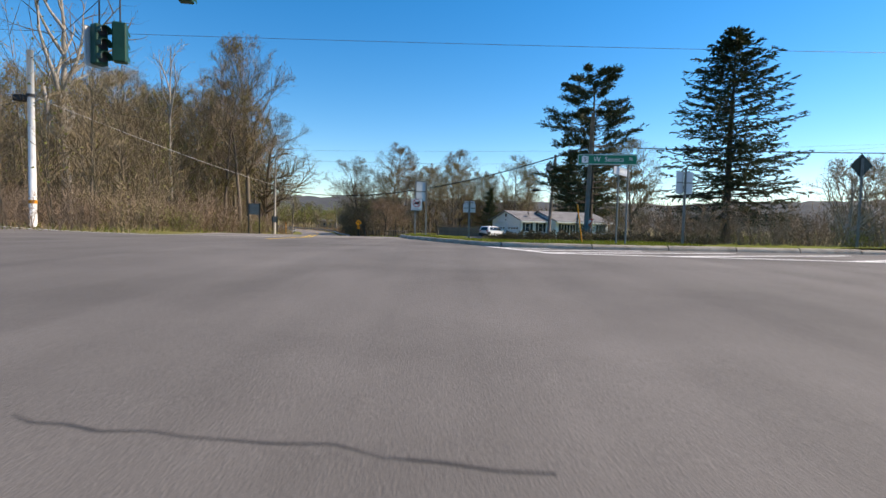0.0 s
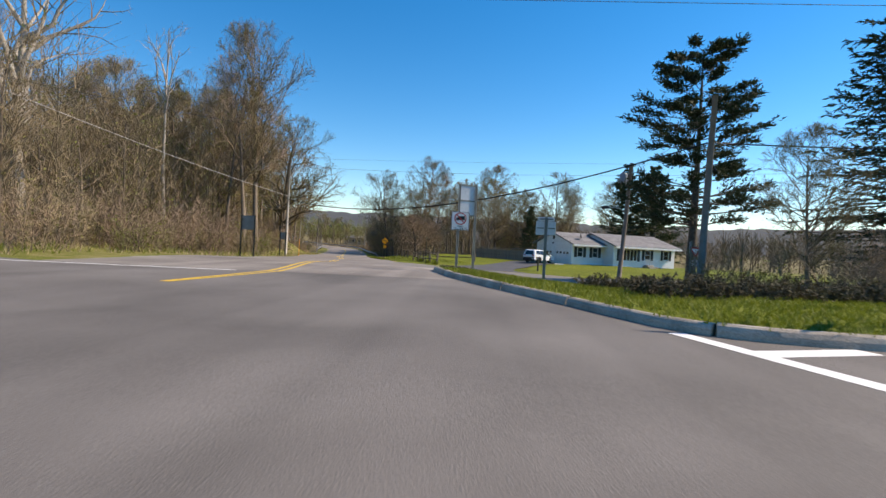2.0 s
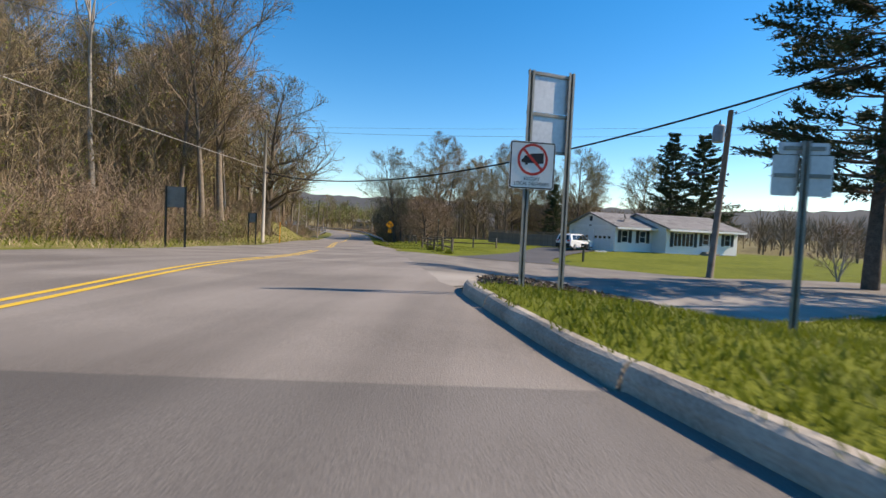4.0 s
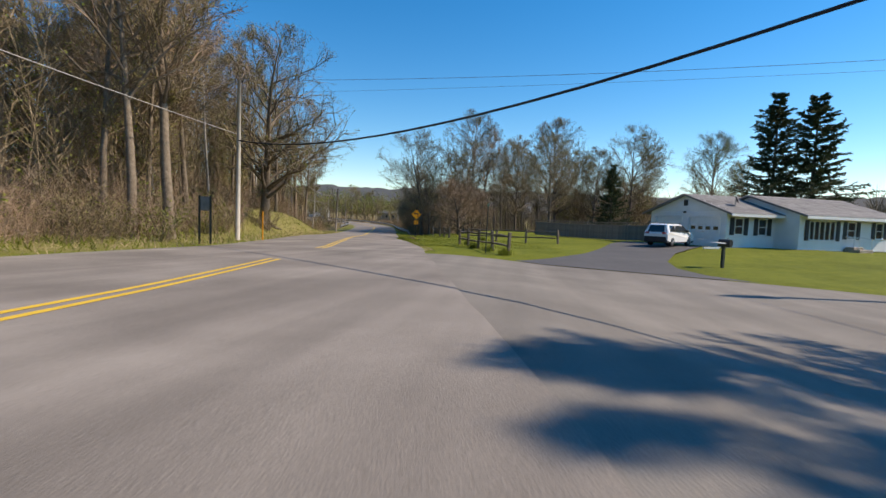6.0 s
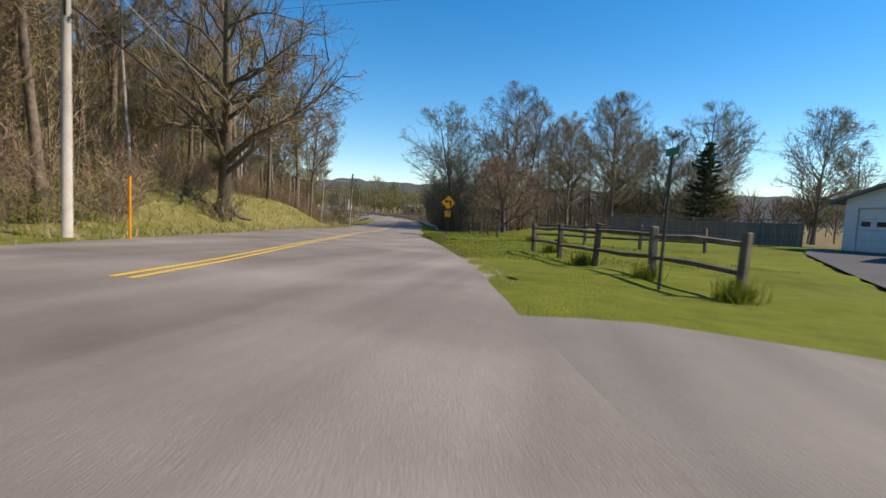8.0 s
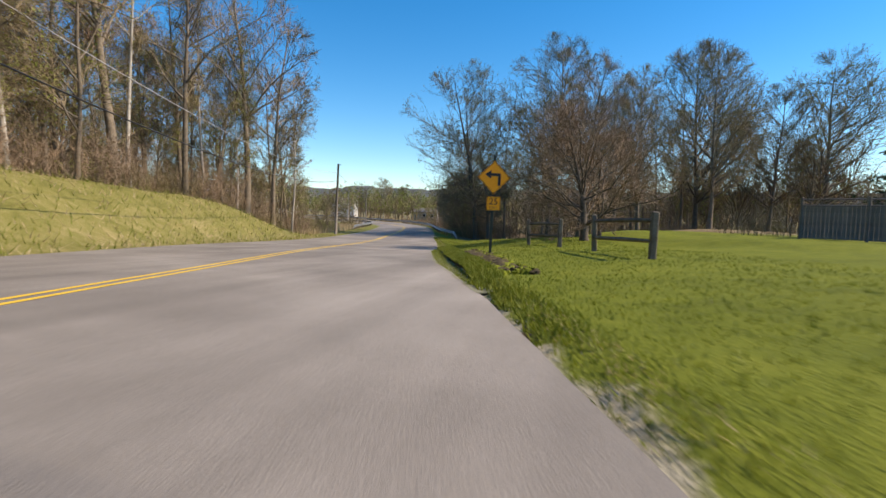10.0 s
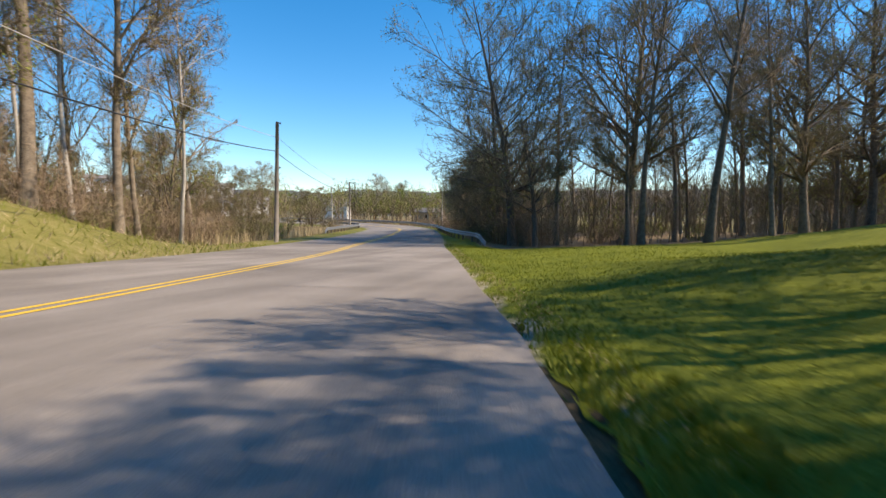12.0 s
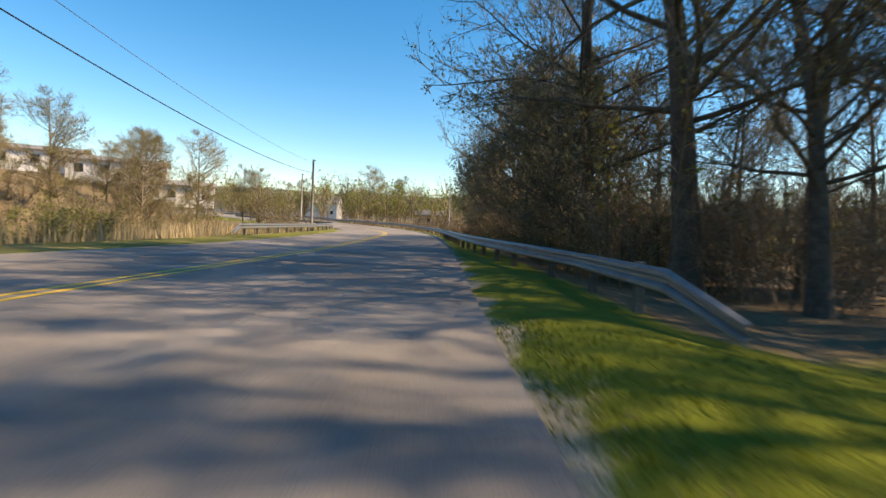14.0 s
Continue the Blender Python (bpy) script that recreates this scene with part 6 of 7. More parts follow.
def no_truck_sign():
    x, y = -1.2, 24.8
    s = empty("route_sign", pose(x, y, island_z(x, y), 0, 0, 24), "two-post sign with no-trucks plate and bare backs of route panels", "road sign")
    channel_post(-0.3, 0, -0.3, 2.82, POST_STEEL, s)
    channel_post(0.3, 0, -0.3, 2.86, POST_STEEL, s)
    for z0, z1 in ((1.80, 2.27), (2.31, 2.80)):
        pan = part("panel", prism(rounded(0.56, z1 - z0, 0.02, 0, (z0 + z1) / 2), 0.045, 0.050), SIGN_BACK, s, "bare aluminium back of a panel")
    for z in (1.80, 2.28, 2.80):
        part("crossbar", box(-0.33, 0.33, 0.028, 0.047, z - 0.02, z + 0.02), POST_STEEL, s)
    plate = new("no_trucks_plate")
    plate.parent = s
    plate.matrix_basis = Matrix.Translation((-0.24, -0.02, 1.60)) @ Matrix.Rotation(radians(-10), 4, "Z")
    part("plate", prism(rounded(0.61, 0.61, 0.035), -0.004, 0.0), SIGN_WHITE, plate)
    part("border", frame_border(0.598, 0.598, 0.016, 0.03, 0, 0, -0.0065), SIGN_BLACK, plate)
    truck = [(-0.15, -0.015), (-0.15, 0.02), (-0.13, 0.03), (-0.105, 0.075), (-0.035, 0.078), (-0.035, 0.10), (0.145, 0.115), (0.15, -0.02), (0.09, -0.022), (0.085, -0.045), (0.045, -0.048), (0.04, -0.022), (-0.06, -0.02), (-0.065, -0.045), (-0.10, -0.045), (-0.105, -0.018)]
    part("truck_symbol", prism([(a, b + 0.05) for a, b in truck], -0.0068, -0.0045), SIGN_BLACK, plate)
    part("ring", ring_mesh(0.205, 0.172, 0.0, 0.075, -0.007), SIGN_RED, plate, "red ring")
    bar = box(-0.185, 0.185, -0.0085, -0.0072, -0.017, 0.017)
    bar = part("slash", bar, SIGN_RED, plate, "red slash")
    bar.matrix_basis = Matrix.Translation((0, 0, 0.075)) @ Matrix.Rotation(radians(45), 4, "Y")
    letters("EXCEPT", 0.062, SIGN_BLACK, plate, Matrix.Translation((0, -0.006, -0.175)))
    letters("LOCAL DELIVERIES", 0.062, SIGN_BLACK, plate, Matrix.Translation((0, -0.006, -0.238)), squeeze=0.92)


no_truck_sign()


def curve_sign():
    x, y = -14.27, 79.9
    s = empty("turn_warning_sign", pose(x, y, land(x, y), 0, 1.5, 16), "orange-yellow turn warning diamond with speed plate on dark post", "road sign")
    channel_post(0, 0, -0.3, 3.25, POST_DARK, s)
    z = 2.52
    q = 0.762 / math.sqrt(2)
    dia = part("diamond", prism([(0, z - q), (q, z), (0, z + q), (-q, z)], -0.012, -0.006), SIGN_YELLOW, s)
    bm = bmesh.new()
    a = [bm.verts.new((px, -0.0135, pz)) for px, pz in ((0, z - q + 0.02), (q - 0.02, z), (0, z + q - 0.02), (-q + 0.02, z))]
    b = [bm.verts.new((px, -0.0135, pz)) for px, pz in ((0, z - q + 0.042), (q - 0.042, z), (0, z + q - 0.042), (-q + 0.042, z))]
    for i in range(4):
        j = (i + 1) % 4
        bm.faces.new((a[i], a[j], b[j], b[i]))
    part("border", bm, SIGN_BLACK, s)
    arrow = [(0.13, z - 0.26), (0.22, z - 0.26), (0.22, z + 0.10), (0.18, z + 0.14), (-0.10, z + 0.14), (-0.09, z + 0.23), (-0.30, z + 0.095), (-0.10, z - 0.04), (-0.09, z + 0.045), (0.13, z + 0.045)]
    part("arrow", prism(arrow, -0.0145, -0.0125), SIGN_BLACK, s, "black bent arrow")
    zp = 1.68
    plate = new("speed_plate")
    plate.parent = s
    plate.matrix_basis = Matrix.Translation((0.02, 0, zp))
    part("plate", prism(rounded(0.457, 0.457, 0.03), -0.012, -0.006), SIGN_YELLOW, plate)
    part("border", frame_border(0.44, 0.44, 0.014, 0.025, 0, 0, -0.0135), SIGN_BLACK, plate)
    letters("25", 0.30, SIGN_BLACK, plate, Matrix.Translation((0, -0.014, 0.055)))
    letters("M.P.H.", 0.10, SIGN_BLACK, plate, Matrix.Translation((0, -0.014, -0.135)))


curve_sign()


def street_name_sign():
    x, y = 4.86, 14.75
    z = island_z(x, y)
    s = empty("street_name_sign", pose(x, y, z, 0, 0, 0), "green street name blade above a second blade on steel posts", "street sign")
    part("post", tube([(0.75, 0, -0.3), (0.75, 0, 2.62)], [0.03, 0.03], 8), POST_STEEL, s)
    part("post", tube([(0.55, 0.25, -0.3), (0.55, 0.25, 2.3)], [0.03, 0.03], 8), POST_STEEL, s)
    blade = new("blade")
    blade.parent = s
    blade.matrix_basis = Matrix.Translation((0.1, 0, 2.6)) @ Matrix.Rotation(radians(-7), 4, "Z") @ Matrix.Scale(1.25, 4)
    part("panel", prism(rounded(1.42, 0.26, 0.03), -0.004, 0.004), SIGN_GREEN, blade)
    part("border", frame_border(1.40, 0.24, 0.012, 0.025, 0, 0, -0.0055), SIGN_WHITE, blade)
    shield = [(-0.085, 0.06), (-0.05, 0.085), (0.05, 0.085), (0.085, 0.06), (0.075, 0.0), (0.085, -0.06), (0.05, -0.085), (-0.05, -0.085), (-0.085, -0.06), (-0.075, 0.0)]
    part("route_shield", prism([(a - 0.53, b) for a, b in shield], -0.0065, -0.0045), SIGN_WHITE, blade, "white route shield")
    letters("5", 0.13, SIGN_BLACK, blade, Matrix.Translation((-0.53, -0.0075, 0)))
    letters("W  Seneca", 0.165, SIGN_WHITE, blade, Matrix.Translation((0.03, -0.0065, 0)))
    letters("St", 0.11, SIGN_WHITE, blade, Matrix.Translation((0.55, -0.0065, 0.015)))
    cross = new("cross_blade")
    cross.parent = s
    cross.matrix_basis = Matrix.Translation((0.6, 0.12, 2.26)) @ Matrix.Rotation(radians(48), 4, "Z")
    # The pale bare-metal panel puts the blade's blue glare into its colour.
    part("panel", prism(rounded(1.2, 0.23, 0.03), -0.004, 0.004), SIGN_BACK, cross, "blade coloured pale for its blue glare")
    for k in range(5):
        part("bar", box(-0.42 + k * 0.17, -0.29 + k * 0.17, -0.0065, -0.0045, -0.05, 0.05), SIGN_WHITE, cross)


street_name_sign()


def sign_back(x, y, base, label, panels, height, mat=POST_STEEL, turn=0.0, posts=(0.0,), face=None):
    """A sign seen from behind: post and bare panels (x, z, width, height)."""
    s = empty("road_sign", pose(x, y, base, 0, 0, turn), label, "road sign")
    for p in posts:
        channel_post(p, 0, -0.3, height, mat, s)
    for px, pz, w, h in panels:
        part("panel", prism(rounded(w, h, 0.02, px, pz), 0.045, 0.051), face or SIGN_BACK, s)
        part("bracket", box(px - w * 0.4, px + w * 0.4, 0.03, 0.045, pz - 0.02, pz + 0.02), POST_STEEL, s)
    return s


sign_back(1.25, 23.6, island_z(1.25, 23.6), "bare backs of two narrow route plates on a steel post", [(-0.17, 1.65, 0.26, 0.42), (0.17, 1.65, 0.26, 0.42), (0, 1.93, 0.5, 0.12)], 2.0)
sign_back(6.3, 13.9, island_z(6.3, 14.6), "bare backs of tall route panels on a steel post", [(-0.16, 2.0, 0.26, 0.7), (0.16, 2.0, 0.26, 0.7)], 2.45, turn=8).location = (7.7, 15.4, island_z(7.7, 15.4))
sign_back(14.45, 16.7, island_z(14.45, 16.7), "dark back of a diamond sign on a steel post", [], 3.1)
dm = part("panel", prism([(0, 2.85 - 0.43), (0.4, 2.85), (0, 2.85 + 0.43), (-0.4, 2.85)], 0.045, 0.05), POST_DARK, [o for o in scene.objects if o.name.startswith("road_sign")][-1], "dark diamond panel back")
sign_back(8.4, 30.0, land(8.4, 30.0) + 0.1, "narrow plate back on a thin post beside the side street", [(0, 1.75, 0.22, 0.5)], 2.05, turn=50)
sign_back(-14.72, 37.2, land(-14.72, 37.2), "dark back of a large panel on two posts at the verge", [(0, 2.1, 0.78, 0.85)], 2.55, POST_DARK, 6, (-0.4, 0.4), POST_STEEL)
sign_back(-17.2, 48.75, land(-17.2, 48.75), "dark back of a panel on two posts at the wood's edge", [(0, 1.75, 0.48, 0.6)], 2.1, POST_DARK, 8, (-0.24, 0.24), POST_STEEL)
# give-way sign and small plate across the side street
yld = sign_back(10.2, 33.6, land(10.2, 33.6), "red and white triangular yield sign with a small plate", [(0, 1.15, 0.3, 0.3)], 2.0, turn=-15, face=SIGN_WHITE)
part("triangle", prism([(0, 1.42), (0.3, 1.94), (-0.3, 1.94)], -0.012, -0.006), SIGN_RED, yld, "red triangle border")
part("triangle_face", prism([(0, 1.56), (0.18, 1.86), (-0.18, 1.86)], -0.016, -0.0125), SIGN_WHITE, yld)
# street name post on the corner lawn
sp = empty("street_name_post", pose(-5.37, 53.45, land(-5.37, 53.45), 0, 0, 20), "thin dark post with a small green blade seen edge-on", "street sign")
part("post", tube([(0, 0, -0.3), (0.05, 0, 2.3)], [0.026, 0.026], 8), POST_DARK, sp)
b2 = part("blade", prism(rounded(0.46, 0.13, 0.02, 0, 2.36), -0.004, 0.004), SIGN_GREEN, sp)
b2.matrix_basis = Matrix.Translation((0.05, 0, 0)) @ Matrix.Rotation(radians(84), 4, "Z")
# leaning yellow guy-wire guard
gw = empty("guy_wire_guard", pose(4.2, 14.45, island_z(4.2, 14.45), 0, -9, 0), "yellow plastic guy-wire guard", "guy guard")
part("sleeve", tube([(0, 0, -0.1), (0, 0, 1.2)], [0.017, 0.017], 8), SIGN_YELLOW, gw)
gd = empty("marker_post", pose(-18.3, 55.6, land(-18.3, 55.6)), "thin yellow marker post beside a utility pole", "marker post")
part("sleeve", tube([(0, 0, -0.1), (0, 0, 1.7)], [0.03, 0.03], 8), SIGN_YELLOW, gd)

# ---------------------------------------------------------------- poles and wires


def wooden_pole(x, y, height, label, mat=WOOD_POLE, lean=(0, 0), r=0.15, insulators=True):
    p = empty("utility_pole", pose(x, y, land(x, y), lean[0], lean[1], 0), label, "utility pole", "utility poles")
    part("shaft", tube([(0, 0, -0.5), (0, 0, height * 0.5), (0, 0, height)], [r, r * 0.86, r * 0.7], 12), mat, p, smooth=True)
    if insulators:
        for z in (height - 0.12, height * 0.62):
            bm = tube([(r * 0.6, 0, z), (r * 1.5, 0, z + 0.03)], [0.02, 0.02], 6)
            add_tube(bm, [(r * 1.5, 0, z - 0.03), (r * 1.5, 0, z + 0.06), (r * 1.5, 0, z + 0.1)], [0.035, 0.05, 0.02], 8)
            part("insulator", bm, DARK_PLASTIC, p)
    return p


wooden_pole(-19.3, 54.7, 8.8, "slender silvered wooden utility pole at the wood's edge", POLE_LIGHT, (0, 0.3), 0.13)
trf = wooden_pole(9.5, 43.6, 8.4, "leaning wooden utility pole with transformer and street lamp", WOOD_POLE, (0, 3.2), 0.17)
can = new("transformer")
can.parent = trf
can.matrix_basis = Matrix.Translation((-0.5, -0.1, 6.75))
bm = tube([(0, 0, 0), (0, 0, 0.04), (0, 0, 0.78), (0, 0, 0.86)], [0.24, 0.27, 0.27, 0.2], 16)
part("tank", bm, TRANSFORMER, can, smooth=False)
part("bushing", tube([(0, 0, 0.86), (0, 0, 0.95), (0.02, 0, 1.12)], [0.06, 0.05, 0.02], 8), DARK_PLASTIC, can)
part("bracket", box(0.2, 0.42, -0.05, 0.05, 0.3, 0.5), POST_STEEL, can)
arm = new("street_lamp")
arm.parent = trf
part("arm", tube([(-0.1, 0, 4.9), (-0.6, -0.1, 5.15), (-1.3, -0.2, 5.1)], [0.03, 0.03, 0.03], 8), POST_STEEL, arm)
part("head", tube([(-1.2, -0.18, 5.1), (-1.4, -0.21, 5.1), (-1.75, -0.26, 5.06), (-1.85, -0.28, 5.02)], [0.05, 0.11, 0.12, 0.04], 10), DARK_PLASTIC, arm, "dark lamp head")
wooden_pole(9.0, 30.4, 8.5, "wooden utility pole among the pine boughs", WOOD_POLE, (0, 1.5), 0.16)
wooden_pole(-36.0, 114.0, 7.8, "dark wooden utility pole beside the road", WOOD_POLE, (0, 1.8), 0.15)
wooden_pole(-47.8, 152.0, 7.0, "distant dark utility pole", WOOD_POLE, (0, 0), 0.13)
wooden_pole(-60.0, 171.0, 7.0, "distant pale utility pole", POLE_LIGHT, (0, 0), 0.12)
wooden_pole(-40.5, 181.0, 7.5, "distant pale utility pole beside the bend", POLE_LIGHT, (0, 0), 0.12)
wooden_pole(-28.6, 148.0, 6.8, "pale utility pole behind the guardrail", POLE_LIGHT, (0, 0), 0.11)


def wire(a, b, sag, r, mat, label, seg=24):
    pts = []
    for i in range(seg + 1):
        f = i / seg
        p = Vector(a).lerp(Vector(b), f)
        p.z -= sag * 4 * f * (1 - f)
        pts.append(p)
    ob = mesh_object("overhead_cable", tube(pts, [r] * (seg + 1), 5), mat, smooth=True)
    return tagged(ob, label, "cable", "overhead cables")


wire((-19.3, 54.7, 4.65), (9.0, 30.4, 6.05), 1.82, 0.035, CABLE, "thick black cable sagging across the road")
wire((9.95, 43.6, 7.15), (9.2, 30.4, 7.2), 0.3, 0.012, CABLE_GREY, "thin grey wire between poles")
wire((9.0, 30.4, 6.05), (60, 19, 6.6), 0.9, 0.03, CABLE, "thick black cable between poles")
wire((-19.3, 54.7, 4.97), (-20.0, 23.7, 6.6), 0.25, 0.021, CABLE_PALE, "pale weathered cable along the wood")
wire((-19.3, 54.7, 5.0), (-35.9, 114.0, 3.4), 2.05, 0.026, CABLE, "black cable along the road")
wire((-19.3, 54.7, 6.4), (-35.9, 114.0, 4.3), 1.9, 0.014, CABLE_PALE, "thin grey wire along the road")
wire((-35.9, 114.0, 3.35), (-47.8, 152, 3.2), 0.7, 0.022, CABLE, "black cable along the road")
wire((-35.9, 114.0, 4.4), (-47.8, 152, 4.2), 0.6, 0.011, CABLE_GREY, "thin grey wire along the road")
wire((-47.8, 152, 3.2), (-60.0, 171, 3.6), 0.5, 0.022, CABLE, "black cable along the road")
wire((-60, 32, 13.5), (60, 30, 12.5), 0.6, 0.014, CABLE_GREY, "thin high wire crossing the sky")
wire((-19.3, 54.7, 7.9), (60, 47, 11.5), 1.6, 0.010, CABLE_GREY, "thin high wire crossing the sky")
wire((-40, 72, 11.5), (60, 62, 12.8), 0.8, 0.010, CABLE_GREY, "thin high wire crossing the sky")

# signal pole, span wire and hanging signal heads
sp = empty("signal_pole", pose(-20.4, 23.8, land(-20.4, 23.8)), "pale steel signal pole with a yellow band", "signal pole")
part("shaft", tube([(0, 0, -0.4), (0, 0, 4), (0, 0, 8.6)], [0.17, 0.15, 0.13], 16), TRIM_WHITE, sp, smooth=True)
part("base_band", tube([(0, 0, 1.15), (0, 0, 1.32)], [0.178, 0.178], 16), SIGN_YELLOW, sp, "yellow band")
part("clamp", tube([(0, 0, 6.35), (0, 0, 6.5)], [0.19, 0.19], 12), DARK_PLASTIC, sp)
part("control_box", box(-0.75, -0.25, -0.2, 0.15, 6.15, 6.45, 0.02), DARK_PLASTIC, sp, "dark control box")
wire((-20.4, 23.8, 8.5), (22, -14, 8.9), 1.3, 0.012, CABLE, "span wire that carries the signals")
wire((-20.4, 23.8, 6.55), (-60, 40, 7.2), 0.7, 0.014, CABLE, "thin black service cable")
wire((-20.4, 23.8, 6.55), (-13.4, 34.0, 7.0), 0.1, 0.010, CABLE, "thin black service cable")


def signal_head(x, y, z, top, turn, label):
    s = empty("traffic_signal", pose(x, y, z, 0, 0, turn), label, "traffic signal", "traffic signals")
    part("hanger", tube([(0, 0, 0.5), (0, 0, top)], [0.02, 0.02], 6), DARK_PLASTIC, s)
    part("housing", box(-0.17, 0.17, -0.12, 0.14, -0.55, 0.52, 0.03), BULB_GREEN, s)
    for k in range(3):
        zc = 0.34 - k * 0.35
        lens = part("lens", tube([(0, -0.125, zc), (0, -0.14, zc)], [0.13, 0.12], 16), DARK_PLASTIC, s)
        vis = bmesh.new()
        prof = [radians(200 - i * 22) for i in range(11)]
        a = [vis.verts.new((0.15 * math.cos(g), -0.12, zc + 0.15 * math.sin(g))) for g in prof]
        b = [vis.verts.new((0.15 * math.cos(g), -0.34 + 0.03 * math.sin(g), zc + 0.15 * math.sin(g) - 0.02)) for g in prof]
        for i in range(10):
            vis.faces.new((a[i], a[i + 1], b[i + 1], b[i]))
        v = part("visor", vis, BULB_GREEN, s)
        md = v.modifiers.new("thick", "SOLIDIFY")
        md.thickness = 0.008
    return s


signal_head(-9.0, 13.4, 5.65, 1.8, 200, "dark green traffic signal head on a span wire")
back = signal_head(-9.5, 13.3, 5.55, 1.95, 65, "dark green traffic signal head on a span wire")
part("backplate", box(-0.3, 0.3, 0.145, 0.155, -0.62, 0.45, 0.02), SIGN_BACK, back, "grey back of the signal head")
signal_head(-6.5, 12.1, 6.75, 0.75, 190, "dark green traffic signal head on a span wire")

# ---------------------------------------------------------------- guardrails


def guardrail(points, label, down="start"):
    """A W-beam rail on posts along points (x, y)."""
    g = empty("guardrail", Matrix.Identity(4), label, "guardrail", "guardrails")
    prof = [(0.0, 0.38), (0.07, 0.42), (0.07, 0.47), (0.0, 0.52), (0.0, 0.56), (0.07, 0.61), (0.07, 0.66), (0.0, 0.70)]
    dense = []
    for p, q in zip(points, points[1:]):
        n = max(1, int(math.dist(p, q) / 1.0))
        dense += [(p[0] + (q[0] - p[0]) * i / n, p[1] + (q[1] - p[1]) * i / n) for i in range(n)]
    dense.append(points[-1])
    run = 0.0
    i = 0
    while i < len(dense) - 1:
        seg = dense[i:i + 5]
        if len(seg) < 2:
            break
        bm = bmesh.new()
        rings = []
        for k, (x, y) in enumerate(seg):
            gi = i + k
            a, b = dense[max(gi - 1, 0)], dense[min(gi + 1, len(dense) - 1)]
            t = Vector((b[0] - a[0], b[1] - a[1])).normalized()
            o = Vector((-t.y, t.x))
            drop_k = min(1.0, (gi if down == "start" else len(dense) - 1 - gi) / 1.0)
            z = land(x, y)
            ring = []
            for d, h in prof:
                hh = 0.06 + (h - 0.38) * 0.8 + (h - 0.06 - (h - 0.38) * 0.8) * drop_k
                ring.append(bm.verts.new((x + o.x * d, y + o.y * d, z + hh)))
            rings.append(ring)
        for r0, r1 in zip(rings, rings[1:]):
            for q in range(len(r0) - 1):
                bm.faces.new((r0[q], r0[q + 1], r1[q + 1], r1[q]))
        ob = part("rail", bm, GALV, g)
        md = ob.modifiers.new("thick", "SOLIDIFY")
        md.thickness = 0.006
        i += 4
    shared = None
    for k in range(2, len(dense) - 2, 2):
        x, y = dense[k]
        a, b = dense[k - 1], dense[min(k + 1, len(dense) - 1)]
        if shared is None:
            ob = part("post", box(-0.05, 0.05, -0.17, -0.03, -0.3, 0.72, 0.008), RAIL_WOOD, g)
            shared = ob.data
        else:
            ob = new("post", shared)
            ob.parent = g
        ob.matrix_basis = pose(x, y, land(x, y), 0, 0, math.degrees(math.atan2(b[1] - a[1], b[0] - a[0])))


def beside(y, u):
    return (track(y)[0] + u, y)


guardrail([(-22.1, 114.05), (-22.65, 115.15)] + [beside(y, u) for y, u in ((119.5, 3.0), (123, 2.2), (128, 1.6), (134, 1.25), (142, 1.1), (152, 1.1), (158, 1.3), (162, 1.5), (166, 1.9), (170, 2.4), (175, 3.0), (186, 3.4))], "galvanised steel guardrail with a turned-down end at the wood")
guardrail([(-41.8, 132.3), (-42.5, 134.5), (-44.6, 142), (-47.2, 152), (-48.9, 158), (-50.3, 161.6), (-52.6, 163.6), (-56, 165.6), (-62, 168.5), (-72, 172.5)][::-1], "galvanised steel guardrail on the far side of the road", "end")

# ---------------------------------------------------------------- undergrowth, far woods and hills


def sapling_stuff(name, spots, mat, label, h=(2.0, 6.0), twigs=7, r0=0.03, seed=1, w=0.014, leafy=None, share=0.3):
    g = np.random.default_rng(seed)
    s, lf = Soup(), Soup()
    n = len(spots)
    hh = g.uniform(*h, n)
    lines = bent(g, [(x, y, land(x, y) - 0.1) for x, y in spots], np.stack((g.normal(size=n) * 0.1, g.normal(size=n) * 0.1, np.ones(n)), 1), hh, 3, 0.08, 0.05)
    s.tubes(lines, r0, r0 * 0.2, 3)
    p, d = along(lines, picks(g, lines, twigs, 0.15, 0.99))
    q = p + fan(g, d, g.uniform(0.3, 1.1, len(p))) * (np.repeat(hh, twigs) * g.uniform(0.08, 0.26, len(p)))[:, None]
    s.slivers(p, q, w, g)
    tagged(s.make(name, mat), label, "undergrowth", kind="stuff")
    if leafy is not None:
        on = np.repeat(g.random(n) < share, twigs)
        for k in range(2):
            a = (p + (q - p) * g.uniform(0.4, 1.0, len(p))[:, None])[on]
            size = g.uniform(0.08, 0.16, len(a))
            lf.slivers(a, a + unit(g.normal(size=a.shape)) * size[:, None], size * 0.4, g)
        tagged(lf.make("sapling_leaves", leafy), "fresh yellow-green leaves on the saplings", "foliage", kind="stuff")


